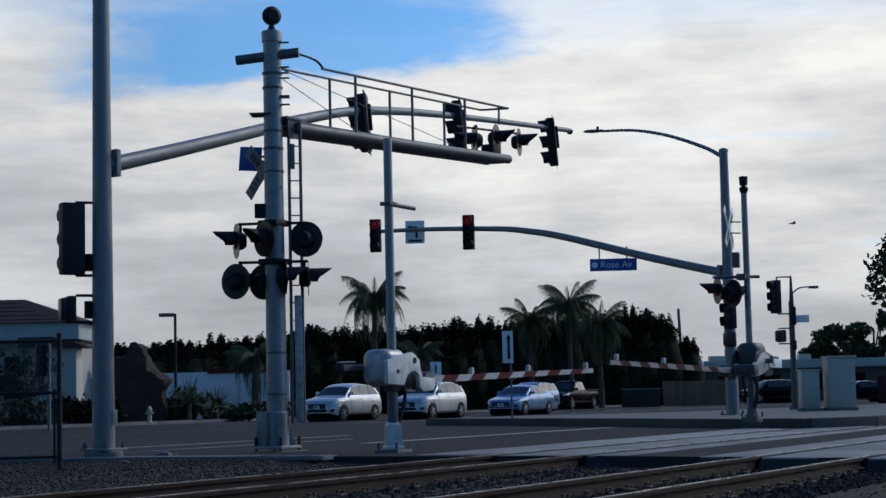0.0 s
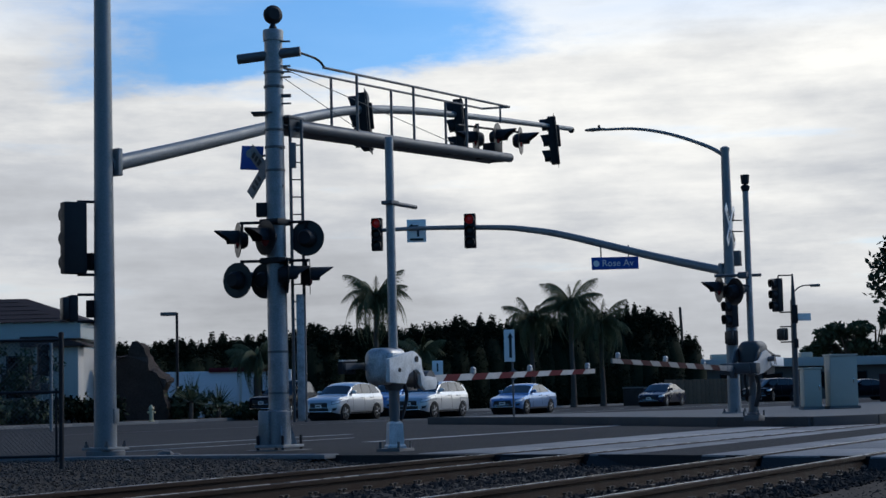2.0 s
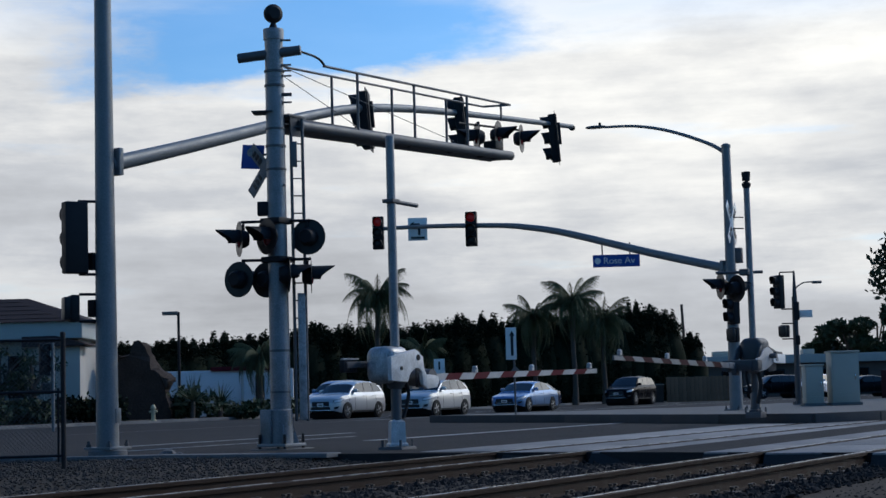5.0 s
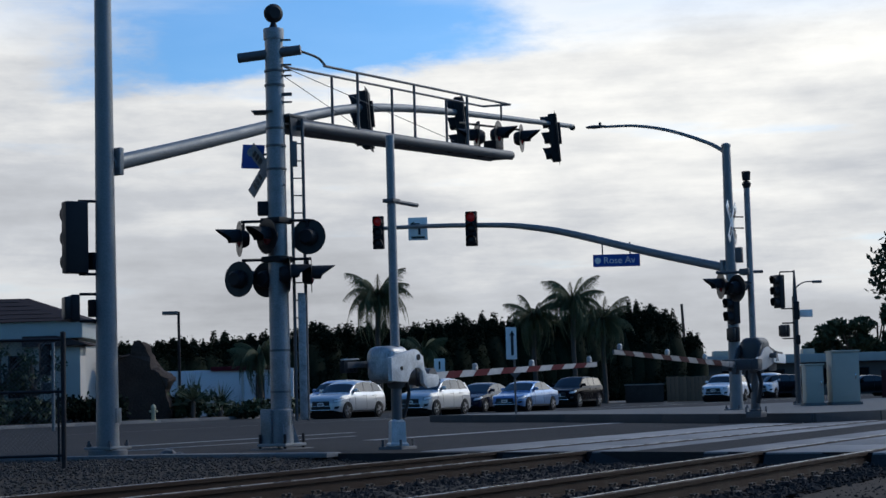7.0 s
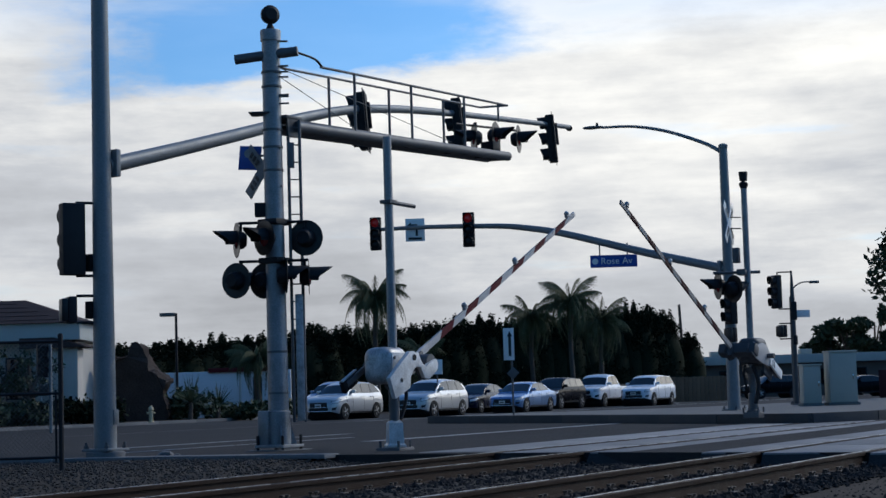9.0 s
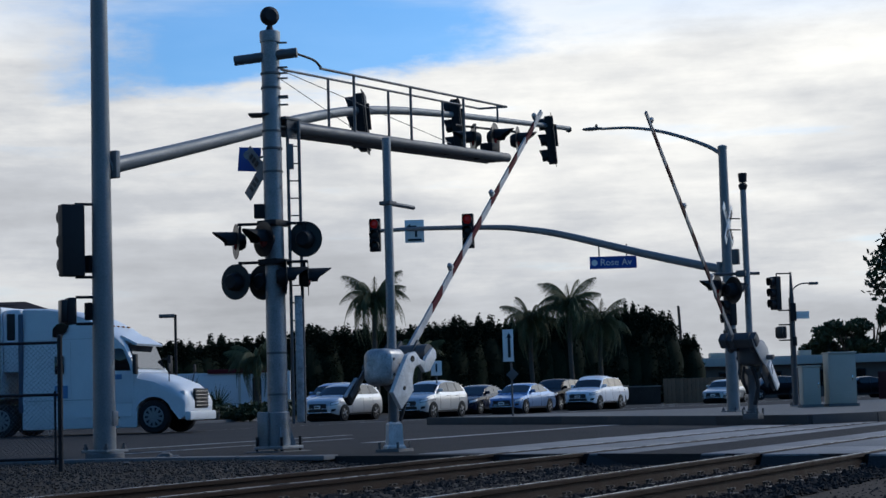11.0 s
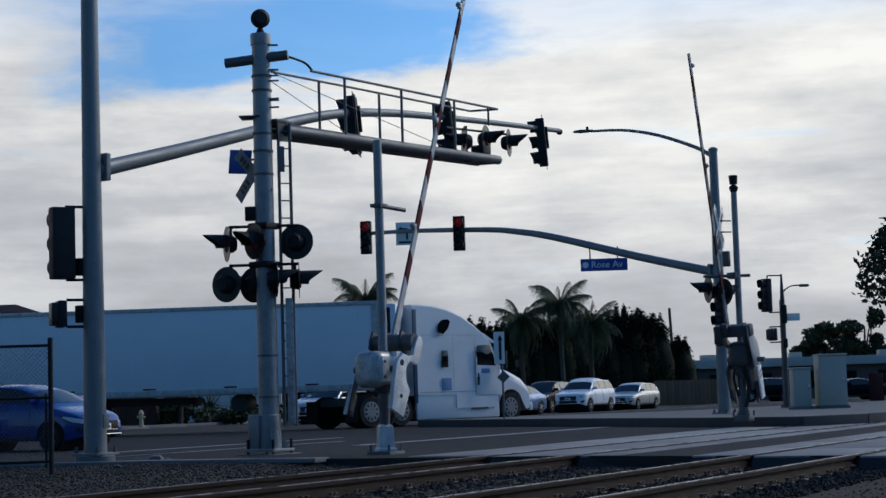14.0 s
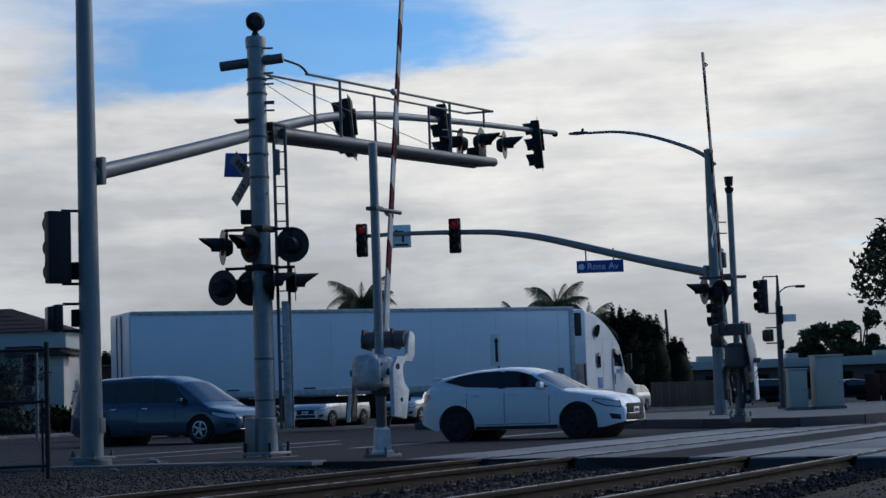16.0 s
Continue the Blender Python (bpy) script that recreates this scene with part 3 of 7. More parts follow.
def make_ballast():
    def bed(rng, n):
        s = rng.uniform(7, 22.5, n)
        q = rng.uniform(-12.6, -3.6, n)
        return s, q, -0.19 + rng.uniform(0, 0.03, n) - 0.05 * (q > -4.6)

    def bank(rng, n):
        s = rng.uniform(9, 24.2, n)
        q = -11.3 - np.abs(rng.uniform(0, 1, n)) ** 0.9 * 9.0
        ok = (s + (q + 12) * -0.25) < 25.8
        s = np.where(ok, s, s - 6)
        return s, q, np.where(q > -12.7, -0.17, np.where(q > -14.5, -0.17 + (-12.7 - q) / 1.8 * 0.12, -0.05)) + rng.uniform(-0.01, 0.02, n)

    scatter_stones("ballast", "dark grey crushed-stone ballast between the rails", 32000, bed, 0.037, 3)
    scatter_stones("gravel", "loose grey gravel on the bank beside the tracks", 24000, bank, 0.022, 5, "gravelmat")


make_ground()
make_markings()
make_kerbs()
make_track("railway_track_1", "rusty steel rails with bright heads on dark ties", (-5.37, -6.80), 21.2)
make_track("railway_track_2", "rusty steel rails in dark stone ballast", (-9.55, -10.98), 22.6)
make_ballast()


# ---- signals and poles ----
def signal_head(parent, at, lit=None, sections=3, name="signal_head", side=-1):
    """A three-lamp traffic signal; it faces local -y."""
    h = 0.36 * sections
    head = part(name, one_box((0, 0, 0), (0.36, 0.20, h), 0.03), M["black"], parent, "black traffic signal housing", at)
    for i in range(sections):
        z = h / 2 - 0.18 - 0.36 * i
        rot = Matrix.Rotation(radians(90), 4, "X")
        on = lit == i
        part("lens", lathe(B(), [(0.145, 0.0), (0.14, 0.02), (0.06, 0.05)], Matrix.Translation((0, -0.10, z)) @ rot, 20), M["redlit"] if on else M["blackshine"], head, "lit red lens" if on else "dark lens")
        bm = B()
        segs, r, d = 16, 0.155, 0.19
        rings = []
        for rr in (r, r - 0.008):
            for y in (0.0, d):
                rings.append([])
                for k in range(segs + 1):
                    a = radians(-40 + 260 * k / segs)
                    dd = y * (0.72 + 0.28 * max(0.0, math.sin(a)))
                    rings[-1].append(bm.verts.new((rr * math.cos(a), -0.10 - dd, z + rr * math.sin(a))))
        for a, b in ((0, 1), (3, 2), (1, 3)):
            for k in range(segs):
                bm.faces.new((rings[a][k], rings[a][k + 1], rings[b][k + 1], rings[b][k]))
        part("visor", bm, M["black"], head)
    return head


def ped_head(parent, at):
    head = part("pedestrian_head", one_box((0, 0, 0), (0.32, 0.14, 0.40), 0.035), M["black"], parent, "black pedestrian signal box", at)
    part("visor_grid", one_box((0, -0.11, 0), (0.28, 0.10, 0.34), 0.02), M["blackshine"], head)
    return head


def base_plate(parent, r, z, size):
    part("base_plate", one_box((0, 0, z + 0.02), (size, size, 0.04), 0.006), M["galv"], parent)
    for sx in (-1, 1):
        for sy in (-1, 1):
            bm = one_tube([(sx * size * 0.4, sy * size * 0.4, z), (sx * size * 0.4, sy * size * 0.4, z + 0.13)], 0.022, 8)
            lathe(bm, [(0.04, 0), (0.04, 0.04)], Matrix.Translation((sx * size * 0.4, sy * size * 0.4, z + 0.042)), 6)
            part("anchor_bolt", bm, M["steel"], parent)


def smooth_pts(pts, n=6):
    out = []
    P = [Vector(p) for p in pts]
    for i in range(len(P) - 1):
        p0, p1, p2, p3 = P[max(i - 1, 0)], P[i], P[i + 1], P[min(i + 2, len(P) - 1)]
        for k in range(n):
            t = k / n
            out.append(0.5 * ((2 * p1) + (p2 - p0) * t + (2 * p0 - 5 * p1 + 4 * p2 - p3) * t * t + (3 * p1 - p0 - 3 * p2 + p3) * t ** 3))
    out.append(P[-1])
    return out


def make_signal_pole():
    """Tall grey pole with a long curved signal arm over the street."""
    K = 1.09
    p = thing("traffic_signal_pole", "tall blue-grey steel signal pole with long curved arm", "signal pole", pose(-5.13 * K, 26.3 * K, 0.8 - 0.7 * K, 0, 0, 90 - 29.7))
    p.scale = (K, K, K)
    part("footing", lathe(B(), [(0.29, -0.3), (0.29, 0.03), (0.27, 0.05)], seg=28), M["kerb"], p, "round concrete footing")
    base_plate(p, 0.2, 0.05, 0.50)
    part("shaft", one_tube([(0, 0, 0.05), (0, 0, 4.4), (0, 0, 9.6)], [0.172, 0.142, 0.11], 28), M["galv"], p)
    part("hand_hole", one_box((0.05, -0.165, 0.55), (0.12, 0.03, 0.22), 0.01), M["galv"], p)
    arm = part("signal_arm", one_tube(smooth_pts([(0.10, 0, 4.345), (2.0, 0, 4.83), (4.1, 0, 5.385), (5.4, 0, 5.74), (6.9, 0, 6.075), (8.5, 0, 6.30), (10.2, 0, 6.46), (12.6, 0, 6.64), (16.47, 0, 6.897)]), [0.125 - 0.0015 * i for i in range(49)], 20), M["galv"], p, "curved tapering steel arm")
    part("arm_flange", one_box((0.19, 0, 4.39), (0.10, 0.36, 0.42), 0.02), M["galv"], arm)
    part("end_cap", lathe(B(), [(0.07, 0), (0.07, 0.05), (0.04, 0.08)], pose(16.44, 0, 6.87, 0, 86, 0), 14), M["black"], arm)
    for s, z in ((7.38, 5.92), (11.06, 6.30), (15.42, 6.50)):
        head = signal_head(p, pose(s, -0.04, z, 4, 0, 205))
        part("backplate", one_box((0, 0.06, 0), (0.46, 0.012, 1.2), 0.004), M["black"], head)
        part("bracket", one_box((0, 0.13, 0.1), (0.08, 0.06, 0.5), 0.01), M["black"], head)
    # heads on the shaft
    inv = pose(-5.13, 26.3, 0.10, 0, 0, 90 - 29.7).inverted()
    for z, kind in ((3.22, "v"), (2.16, "p")):
        if kind == "v":
            h = signal_head(p, inv @ pose(-5.55, 26.12, z + 0.1, 0, 0, -148))
        else:
            h = ped_head(p, inv @ pose(-5.58, 26.12, z + 0.1, 0, 0, -68))
        for dz in ((-0.55, 0.55) if kind == "v" else (-0.19, 0.21)):
            part("bracket_arm", one_tube([(0, 0, z + dz), inv @ Vector((-5.50, 26.14, z + dz + 0.1))], 0.022, 8), M["black"], p)
        part("mounting_plate", one_box(inv @ Vector((-5.32, 26.28, z - (0.25 if kind == "v" else -0.1))), (0.12, 0.12, 0.26), 0.01), M["black"], p)
    return p


def flasher(parent, at, lit=False):
    """Round crossing flasher: background disc, hooded lamp; faces local -y."""
    rot = Matrix.Rotation(radians(90), 4, "X")
    f = part("flasher", lathe(B(), [(0.11, -0.16), (0.15, -0.10), (0.16, 0.0)], rot, 20), M["black"], parent, "black flasher lamp housing", at)
    bm = B()
    lathe(bm, [(0.30, -0.006), (0.305, 0.0), (0.30, 0.006)], rot, 32)
    part("background_disc", bm, M["blackshine"], f, "black round background disc")
    part("lens", lathe(B(), [(0.15, 0.008), (0.12, 0.035), (0.03, 0.05)], rot, 20), M["redlens"], f, "dark red lens")
    bm = B()
    segs = 16
    rings = []
    for rr in (0.165, 0.157):
        for y in (0.0, 1.0):
            rings.append([])
            for k in range(segs + 1):
                a = radians(-20 + 220 * k / segs)
                d = y * (0.16 + 0.24 * max(0.0, math.sin(a)))
                rings[-1].append(bm.verts.new((rr * math.cos(a), -0.008 - d, rr * math.sin(a))))
    for a, b in ((0, 1), (3, 2), (1, 3)):
        for k in range(segs):
            bm.faces.new((rings[a][k], rings[a][k + 1], rings[b][k + 1], rings[b][k]))
    part("hood", bm, M["black"], f)
    return f


def crossbuck(parent, m, size=1.2, board="signwhite"):
    c = part("crossbuck", one_box((0, 0, 0), (size, 0.012, 0.22), 0.003, Matrix.Rotation(radians(45), 4, "Y")), M[board], parent, "white crossed boards", m)
    part("board", one_box((0, -0.014, 0), (size, 0.012, 0.22), 0.003, Matrix.Rotation(radians(-45), 4, "Y")), M[board], c)
    for ang in (45, -45):
        for k in (-0.40, -0.30, -0.20, 0.20, 0.30, 0.40):
            part("lettering_bar", one_box((k, -0.025, 0), (0.06, 0.004, 0.11)), M["signblack"], c, "", Matrix.Rotation(radians(ang), 4, "Y"))
    return c


def make_cantilever():
    """Railway warning mast with a walkway arm over the street."""
    p = thing("crossing_cantilever", "grey aluminium railway warning mast with railed walkway arm", "crossing signal", pose(-2.87, 29.8, 0, 0, 0, GATE_YAW))
    part("footing", one_box((0, 0, -0.12), (0.8, 0.8, 0.24), 0.02), M["concrete"], p, "square concrete footing")
    part("base_casting", one_box((0, 0, 0.06), (0.60, 0.60, 0.05), 0.01), M["mast"], p)
    for sx in (-1, 1):
        for sy in (-1, 1):
            part("anchor_bolt", one_tube([(sx * 0.26, sy * 0.26, 0.0), (sx * 0.26, sy * 0.26, 0.24)], 0.025, 8), M["black"], p)
            bm = B()
            prism(bm, [(0.12, 0.08), (0.30, 0.08), (0.13, 0.62)], -0.012, 0.012)
            part("gusset", bm, M["mast"], p, "", Matrix.Rotation(math.atan2(sy, sx), 4, "Z"))
    part("shaft", one_tube([(0, 0, 0.05), (0, 0, 0.64), (0, 0, 0.66), (0, 0, 7.1), (0, 0, 7.18)], [0.20, 0.20, 0.175, 0.155, 0.15], 28), M["mast"], p)
    part("junction_box", one_box((-0.14, 0.16, 0.36), (0.20, 0.22, 0.6), 0.02), M["mast"], p, "grey steel junction box")
    part("cap", lathe(B(), [(0.175, 7.0), (0.18, 7.16), (0.17, 7.19)], seg=24), M["mast"], p)
    for z in (0.95, 1.65, 3.9, 4.75, 5.15, 5.45, 6.2, 6.45):
        part("clamp_band", lathe(B(), [(0.172, z - 0.02), (0.176, z - 0.015), (0.176, z + 0.015), (0.172, z + 0.02)], seg=24), M["steel"], p)
    # bell on top
    bell = part("bell", lathe(B(), [(0.06, -0.11), (0.14, -0.09), (0.165, -0.02), (0.165, 0.04), (0.10, 0.10)], pose(0, 0, 7.46, 90, 0, -35), 26), M["black"], p, "round black warning bell")
    part("bell_bracket", one_tube([(0, 0, 7.18), (0, 0, 7.32)], [0.09, 0.035], 12), M["black"], bell)
    # cross beam with conduit
    yaw = -GATE_YAW
    turn = Matrix.Rotation(radians(yaw - 2), 4, "Z")
    beam = part("cross_beam", one_tube([turn @ Vector((-0.62, 0, 6.70)), turn @ Vector((0.47, -0.05, 6.80))], 0.085, 18), M["steel"], p, "grey tubular cross beam")
    # steps
    for z in (6.55, 6.45, 6.05, 5.9):
        part("step", one_box(turn @ Vector((0.2, -0.05, z)), (0.2, 0.06, 0.025), 0.005, turn), M["steel"], p)
    # platform
    part("platform", one_box((0.30, 0, 5.68), (0.46, 0.5, 0.05), 0.008), M["darksteel"], p)
    part("platform_ledge", one_box(turn @ Vector((-0.20, 0, 5.74)), (0.36, 0.40, 0.025), 0.005, turn), M["darksteel"], p)
    # bracket sheets coloured darker than the steel, for the shadow on them
    for sy in (-1, 1):
        part("platform_bracket", prism(B(), [(0.12, 5.66), (0.50, 5.66), (0.46, 5.34), (0.14, 5.32)], sy * 0.22 - 0.01, sy * 0.22 + 0.01), M["darksteel"], p)
    # walkway arm, rising slightly to its end: two long beams and a floor grating
    tip = 7.95
    rise = 0.027

    def up(x, y, z):
        return (x, y, z + rise * (x - 2.0))

    lean = Matrix.Rotation(-math.atan(rise), 4, "Y")
    walkway = part("walkway", one_box(up(tip / 2 + 0.2, 0, 5.69), (tip - 0.5, 0.40, 0.03), 0.004, lean), M["steel"], p, "steel grating walkway")
    for sy in (-1, 1):
        part("walkway_beam", one_tube([(0.35, sy * 0.22, 5.53), (tip - (0.0 if sy < 0 else 0.1), sy * 0.22, 5.79)], 0.095, 16), M["steel"], walkway)
    part("walkway_end", one_tube([(tip, -0.22, 5.79), (tip - 0.1, 0.22, 5.79)], 0.08, 12), M["steel"], walkway)
    for x in (1.5, 3.0, 4.5, 6.0, 7.2):
        part("cross_tie", one_box(up(x, 0, 5.60), (0.07, 0.42, 0.08), 0.006), M["steel"], walkway)
    rail = part("guard_rail", one_tube([up(1.1, -0.27, 6.70), up(7.90, -0.27, 6.70), up(7.70, 0.27, 6.70)], 0.024, 10), M["steel"], p, "tubular guard rail")
    part("far_rail", one_tube([(0.10, 0.16, 6.68), up(0.8, 0.27, 6.70), up(7.70, 0.27, 6.70)], 0.022, 10), M["steel"], rail)
    for x in (2.16, 4.10, 6.10):
        part("rail_post", one_tube([up(x, -0.27, 5.60), up(x, -0.27, 6.70)], 0.026, 10), M["steel"], rail)
    for x in (2.12, 4.15, 6.18):
        part("rail_post", one_tube([up(x, 0.27, 5.60), up(x, 0.27, 6.70)], 0.026, 10), M["steel"], rail)
    part("rail_post", one_tube([up(7.50, -0.27, 6.32), up(7.50, -0.27, 6.70)], 0.022, 10), M["steel"], rail)
    part("conduit", one_tube(smooth_pts([(0.10, 0.0, 6.86), (0.30, -0.10, 6.90), (0.55, -0.18, 6.86), (0.95, -0.25, 6.80), (1.15, -0.27, 6.68)], 5), 0.022, 8), M["black"], p, "black cable conduit")
    for sy, x1 in ((-1, 5.6), (1, 3.2)):
        part("stay_wire", one_tube([(0.0, sy * 0.1, 6.55), up(x1, sy * 0.24, 5.74)], 0.007, 6), M["steel"], p)
    for z in (6.98, 6.36, 6.02):
        part("mast_step", one_box(turn @ Vector((0.17, -0.05, z)), (0.26, 0.07, 0.022), 0.005, turn), M["steel"], p)
    # flashers at the arm's end
    for x, y, z, yaw in ((6.92, 0.0, 6.09, -138), (7.86, 0.0, 6.24, 12), (8.86, 0.0, 6.28, 18)):
        flasher(p, pose(x, y, z, 0, 0, yaw))
    part("flasher_bar", one_tube([(6.2, 0, 6.30), (8.86, 0, 6.46)], 0.024, 8), M["black"], p)
    for x in (7.0, 7.75):
        part("flasher_post", one_tube([(x, 0, 5.8), (x, 0, 6.42)], 0.035, 8), M["black"], p)
    part("junction_case", one_box((7.62, 0, 5.98), (0.34, 0.3, 0.2), 0.03), M["black"], p)
    # ladder
    lad = part("ladder", one_tube([(0.20, -0.18, 0.45), (0.20, -0.18, 5.64)], 0.028, 10), M["steel"], p, "grey climbing ladder")
    part("stile", one_tube([(0.34, -0.32, 0.45), (0.34, -0.32, 5.64)], 0.028, 10), M["steel"], lad)
    for k in range(17):
        z = 0.7 + 0.3 * k
        part("rung", one_tube([(0.20, -0.18, z), (0.34, -0.32, z)], 0.012, 8), M["steel"], lad)
    part("ladder_guard", one_box((0.27, -0.28, 1.55), (0.13, 0.05, 2.15), 0.012, Matrix.Rotation(radians(-50), 4, "Z")), M["silver"], lad, "flat sheet ladder guard")
    # flashers on the mast: world directions turned into the mast's own
    back = Matrix.Rotation(radians(-GATE_YAW), 4, "Z")
    for x, y, z, yaw in ((-0.64, -0.12, 3.56, -72), (-0.16, -0.24, 3.58, -50), (0.53, 0.02, 3.58, 165), (-0.67, -0.02, 2.88, -210), (-0.21, 0.1, 2.87, -210), (0.20, -0.22, 2.93, 100), (0.56, 0.05, 2.92, 95)):
        flasher(p, back @ pose(x, y, z, 0, 0, yaw))
    for z in (3.86, 3.2):
        part("flasher_bar", one_tube([back @ Vector((-0.62, 0, z)), back @ Vector((0.56, 0, z))], 0.026, 10), M["black"], p)
        for x in (-0.58, 0.50):
            part("bar_drop", one_tube([back @ Vector((x, 0, z)), back @ Vector((x, 0, z - 0.25))], 0.024, 8), M["black"], p)
        part("bar_clamp", one_box(back @ Vector((0, 0, z)), (0.44, 0.40, 0.10), 0.02), M["black"], p)
    # signs seen nearly edge-on
    part("blue_notice", one_box((0, 0, 0), (0.44, 0.012, 0.42), 0.004), M["blue"], p, "blue metal notice", back @ pose(-0.45, 0.50, 5.05, 0, 6, -24))
    part("notice_emblem", lathe(B(), [(0.075, 0), (0.075, 0.006)], Matrix.Rotation(radians(90), 4, "X"), 14), M["paint"], p, "pale printed emblem", back @ pose(-0.483, 0.488, 5.13, 0, 6, -24))
    # white boards in a greyer copy, their shaded side put into the colour
    crossbuck(p, back @ pose(-0.19, 0.22, 4.80, 0, 0, -44), 1.15, "bandgrey")
    part("sign_bracket", one_tube([back @ Vector((0, 0, 4.80)), back @ Vector((-0.19, 0.24, 4.80))], 0.025, 8), M["steel"], p)
    part("notice_bracket", one_tube([back @ Vector((0, 0, 5.05)), back @ Vector((-0.42, 0.50, 5.05))], 0.02, 8), M["steel"], p)
    part("relay_box", one_box((0, 0, 0), (0.2, 0.16, 0.24), 0.015), M["black"], p, "", back @ pose(-0.23, 0.0, 4.08, 0, 0, 0))
    part("notice_plate", one_box((0, 0, 0), (0.12, 0.02, 0.44), 0.004), M["steel"], p, "", back @ pose(0.32, -0.20, 4.98, 0, 0, 20))
    return p


def make_gate(name, label, m, length, pole_h, near, pz=1.30):
    """Crossing gate: standard, pole, drive case, counterweights and a banded arm that swings about local y."""
    p = thing(name, label, "crossing gate", m, "railway crossing gates")
    base = part("foundation", one_box((0, 0, -0.05), (0.44 if near else 0.36, 0.44 if near else 0.36, 0.13), 0.015), M["steel"], p)
    part("standard", lathe(B(), [(0.21, 0.02), (0.21, 0.05), (0.17, 0.08), (0.155, 0.40), (0.10, 0.44)] if near else [(0.15, 0.01), (0.15, 0.05), (0.11, 0.08), (0.105, 0.40), (0.09, 0.44)], seg=4 if near else 16), M["white" if near else "steel"], p, "white cast standard" if near else "grey cast standard")
    for sx in (-1, 1):
        for sy in (-1, 1):
            part("anchor_bolt", one_tube([(sx * 0.17, sy * 0.17, 0), (sx * 0.17, sy * 0.17, 0.12)], 0.022, 8), M["steel"], p)
    part("lower_pole", one_tube([(0, 0, 0.4), (0, 0, 1.0)], 0.085, 18), M["steel"], p)
    part("pole", one_tube([(0, 0, 1.0), (0, 0, pole_h)], [0.075, 0.068], 18), M["mast"], p, "grey steel pole")
    cy = 0.11 if near else 0.02
    cz = pz if near else pz + 0.12
    bm = one_box((-0.05, cy, cz), (0.60 if near else 0.66, 0.52 if near else 0.50, 0.58), 0.0)
    bmesh.ops.bevel(bm, geom=bm.edges[:], offset=0.15, segments=5, affect="EDGES", profile=0.5)
    # far gate: case, plates and bracket coloured dark to carry its shade
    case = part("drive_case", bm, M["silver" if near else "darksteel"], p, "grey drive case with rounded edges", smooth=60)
    for dz in (-0.12, 0.12):
        part("case_bolt", lathe(B(), [(0.025, 0), (0.025, 0.02)], pose(-0.20, cy - (0.26 if near else 0.25), cz + dz, 90, 0, 0), 8), M["steel"], case)
    part("case_lid", one_box((-0.05, cy - 0.24, cz), (0.42, 0.05, 0.40), 0.02), M["white" if near else "darksteel"], case)
    part("drive_foot", lathe(B(), [(0.10, pz - 0.38), (0.20, pz - 0.24)], seg=16), M["steel"], case)
    part("cable", one_tube(smooth_pts([(0.12, -0.1, 1.05), (0.18, -0.12, 0.85), (0.13, -0.1, 0.62), (0.06, -0.08, 0.45)], 5), 0.03, 8), M["black"], p)
    arm = part("gate_arm", one_tube([(0, -0.32, 0), (0, 0.54, 0)], 0.055, 16), M["steel"], p, "red and white banded gate arm on a bent bracket", pose(0, 0, pz))
    # bent support bracket on both sides of the case
    hook = [(-0.14, 0.24), (0.22, 0.24), (0.34, 0.18), (0.46, 0.0), (0.54, -0.12), (0.64, -0.15), (0.88, -0.13), (0.90, -0.28), (0.84, -0.36), (0.54, -0.38), (0.42, -0.30), (0.30, -0.06), (0.20, 0.0), (-0.14, 0.02)]
    plate = [(-0.62, -0.30), (-0.16, -0.34), (-0.06, -0.16), (0.20, -0.02), (0.22, 0.22), (0.10, 0.28), (-0.14, 0.24), (-0.62, 0.14)]
    if near:
        hook = [(x - (0.22 if x > 0.4 else 0.12), z - (0.07 if z > -0.14 else 0.02)) for x, z in hook]
        plate = [(x - 0.10, z * 0.82) for x, z in plate]
    for y in ((-0.36, 0.44) if near else (-0.27, 0.25)):
        if not near or y < 0:
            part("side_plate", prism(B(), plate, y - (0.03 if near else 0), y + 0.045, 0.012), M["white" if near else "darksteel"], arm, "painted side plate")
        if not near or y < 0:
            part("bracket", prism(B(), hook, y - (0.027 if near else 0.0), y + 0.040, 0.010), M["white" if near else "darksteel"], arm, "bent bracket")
            for hx, hz, r in ((0.06 if near else 0.16, 0.10, 0.05), (-0.44 if near else -0.36, -0.06, 0.035)):
                part("pivot_hole", lathe(B(), [(r, 0), (r, 0.01)], pose(hx, y - 0.031, hz, 90, 0, 0), 14), M["black"], arm)
        part("counterweight_arm", one_box((-0.40 if near else -0.56, y + 0.015, 0.02), (0.60 if near else 0.86, 0.035, 0.10), 0.01), M["steel"], arm)
    if near:
        part("crossbar", one_tube([(0.56, -0.34, -0.22), (0.56, 0.46, -0.22)], 0.135, 20), M["steel"], arm, "thick dull steel crossbar")
        for y in (-0.12, 0.20, 0.42):
            part("crossbar_clamp", one_box((0.56, y, -0.22), (0.31, 0.05, 0.31), 0.03), M["darksteel"], arm)
    else:
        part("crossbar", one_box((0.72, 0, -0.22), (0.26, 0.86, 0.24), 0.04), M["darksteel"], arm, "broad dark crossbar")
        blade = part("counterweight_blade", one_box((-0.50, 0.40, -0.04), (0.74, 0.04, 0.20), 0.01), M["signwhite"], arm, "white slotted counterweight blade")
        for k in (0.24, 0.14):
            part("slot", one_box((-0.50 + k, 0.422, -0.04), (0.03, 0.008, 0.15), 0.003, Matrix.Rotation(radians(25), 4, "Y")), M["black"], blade)
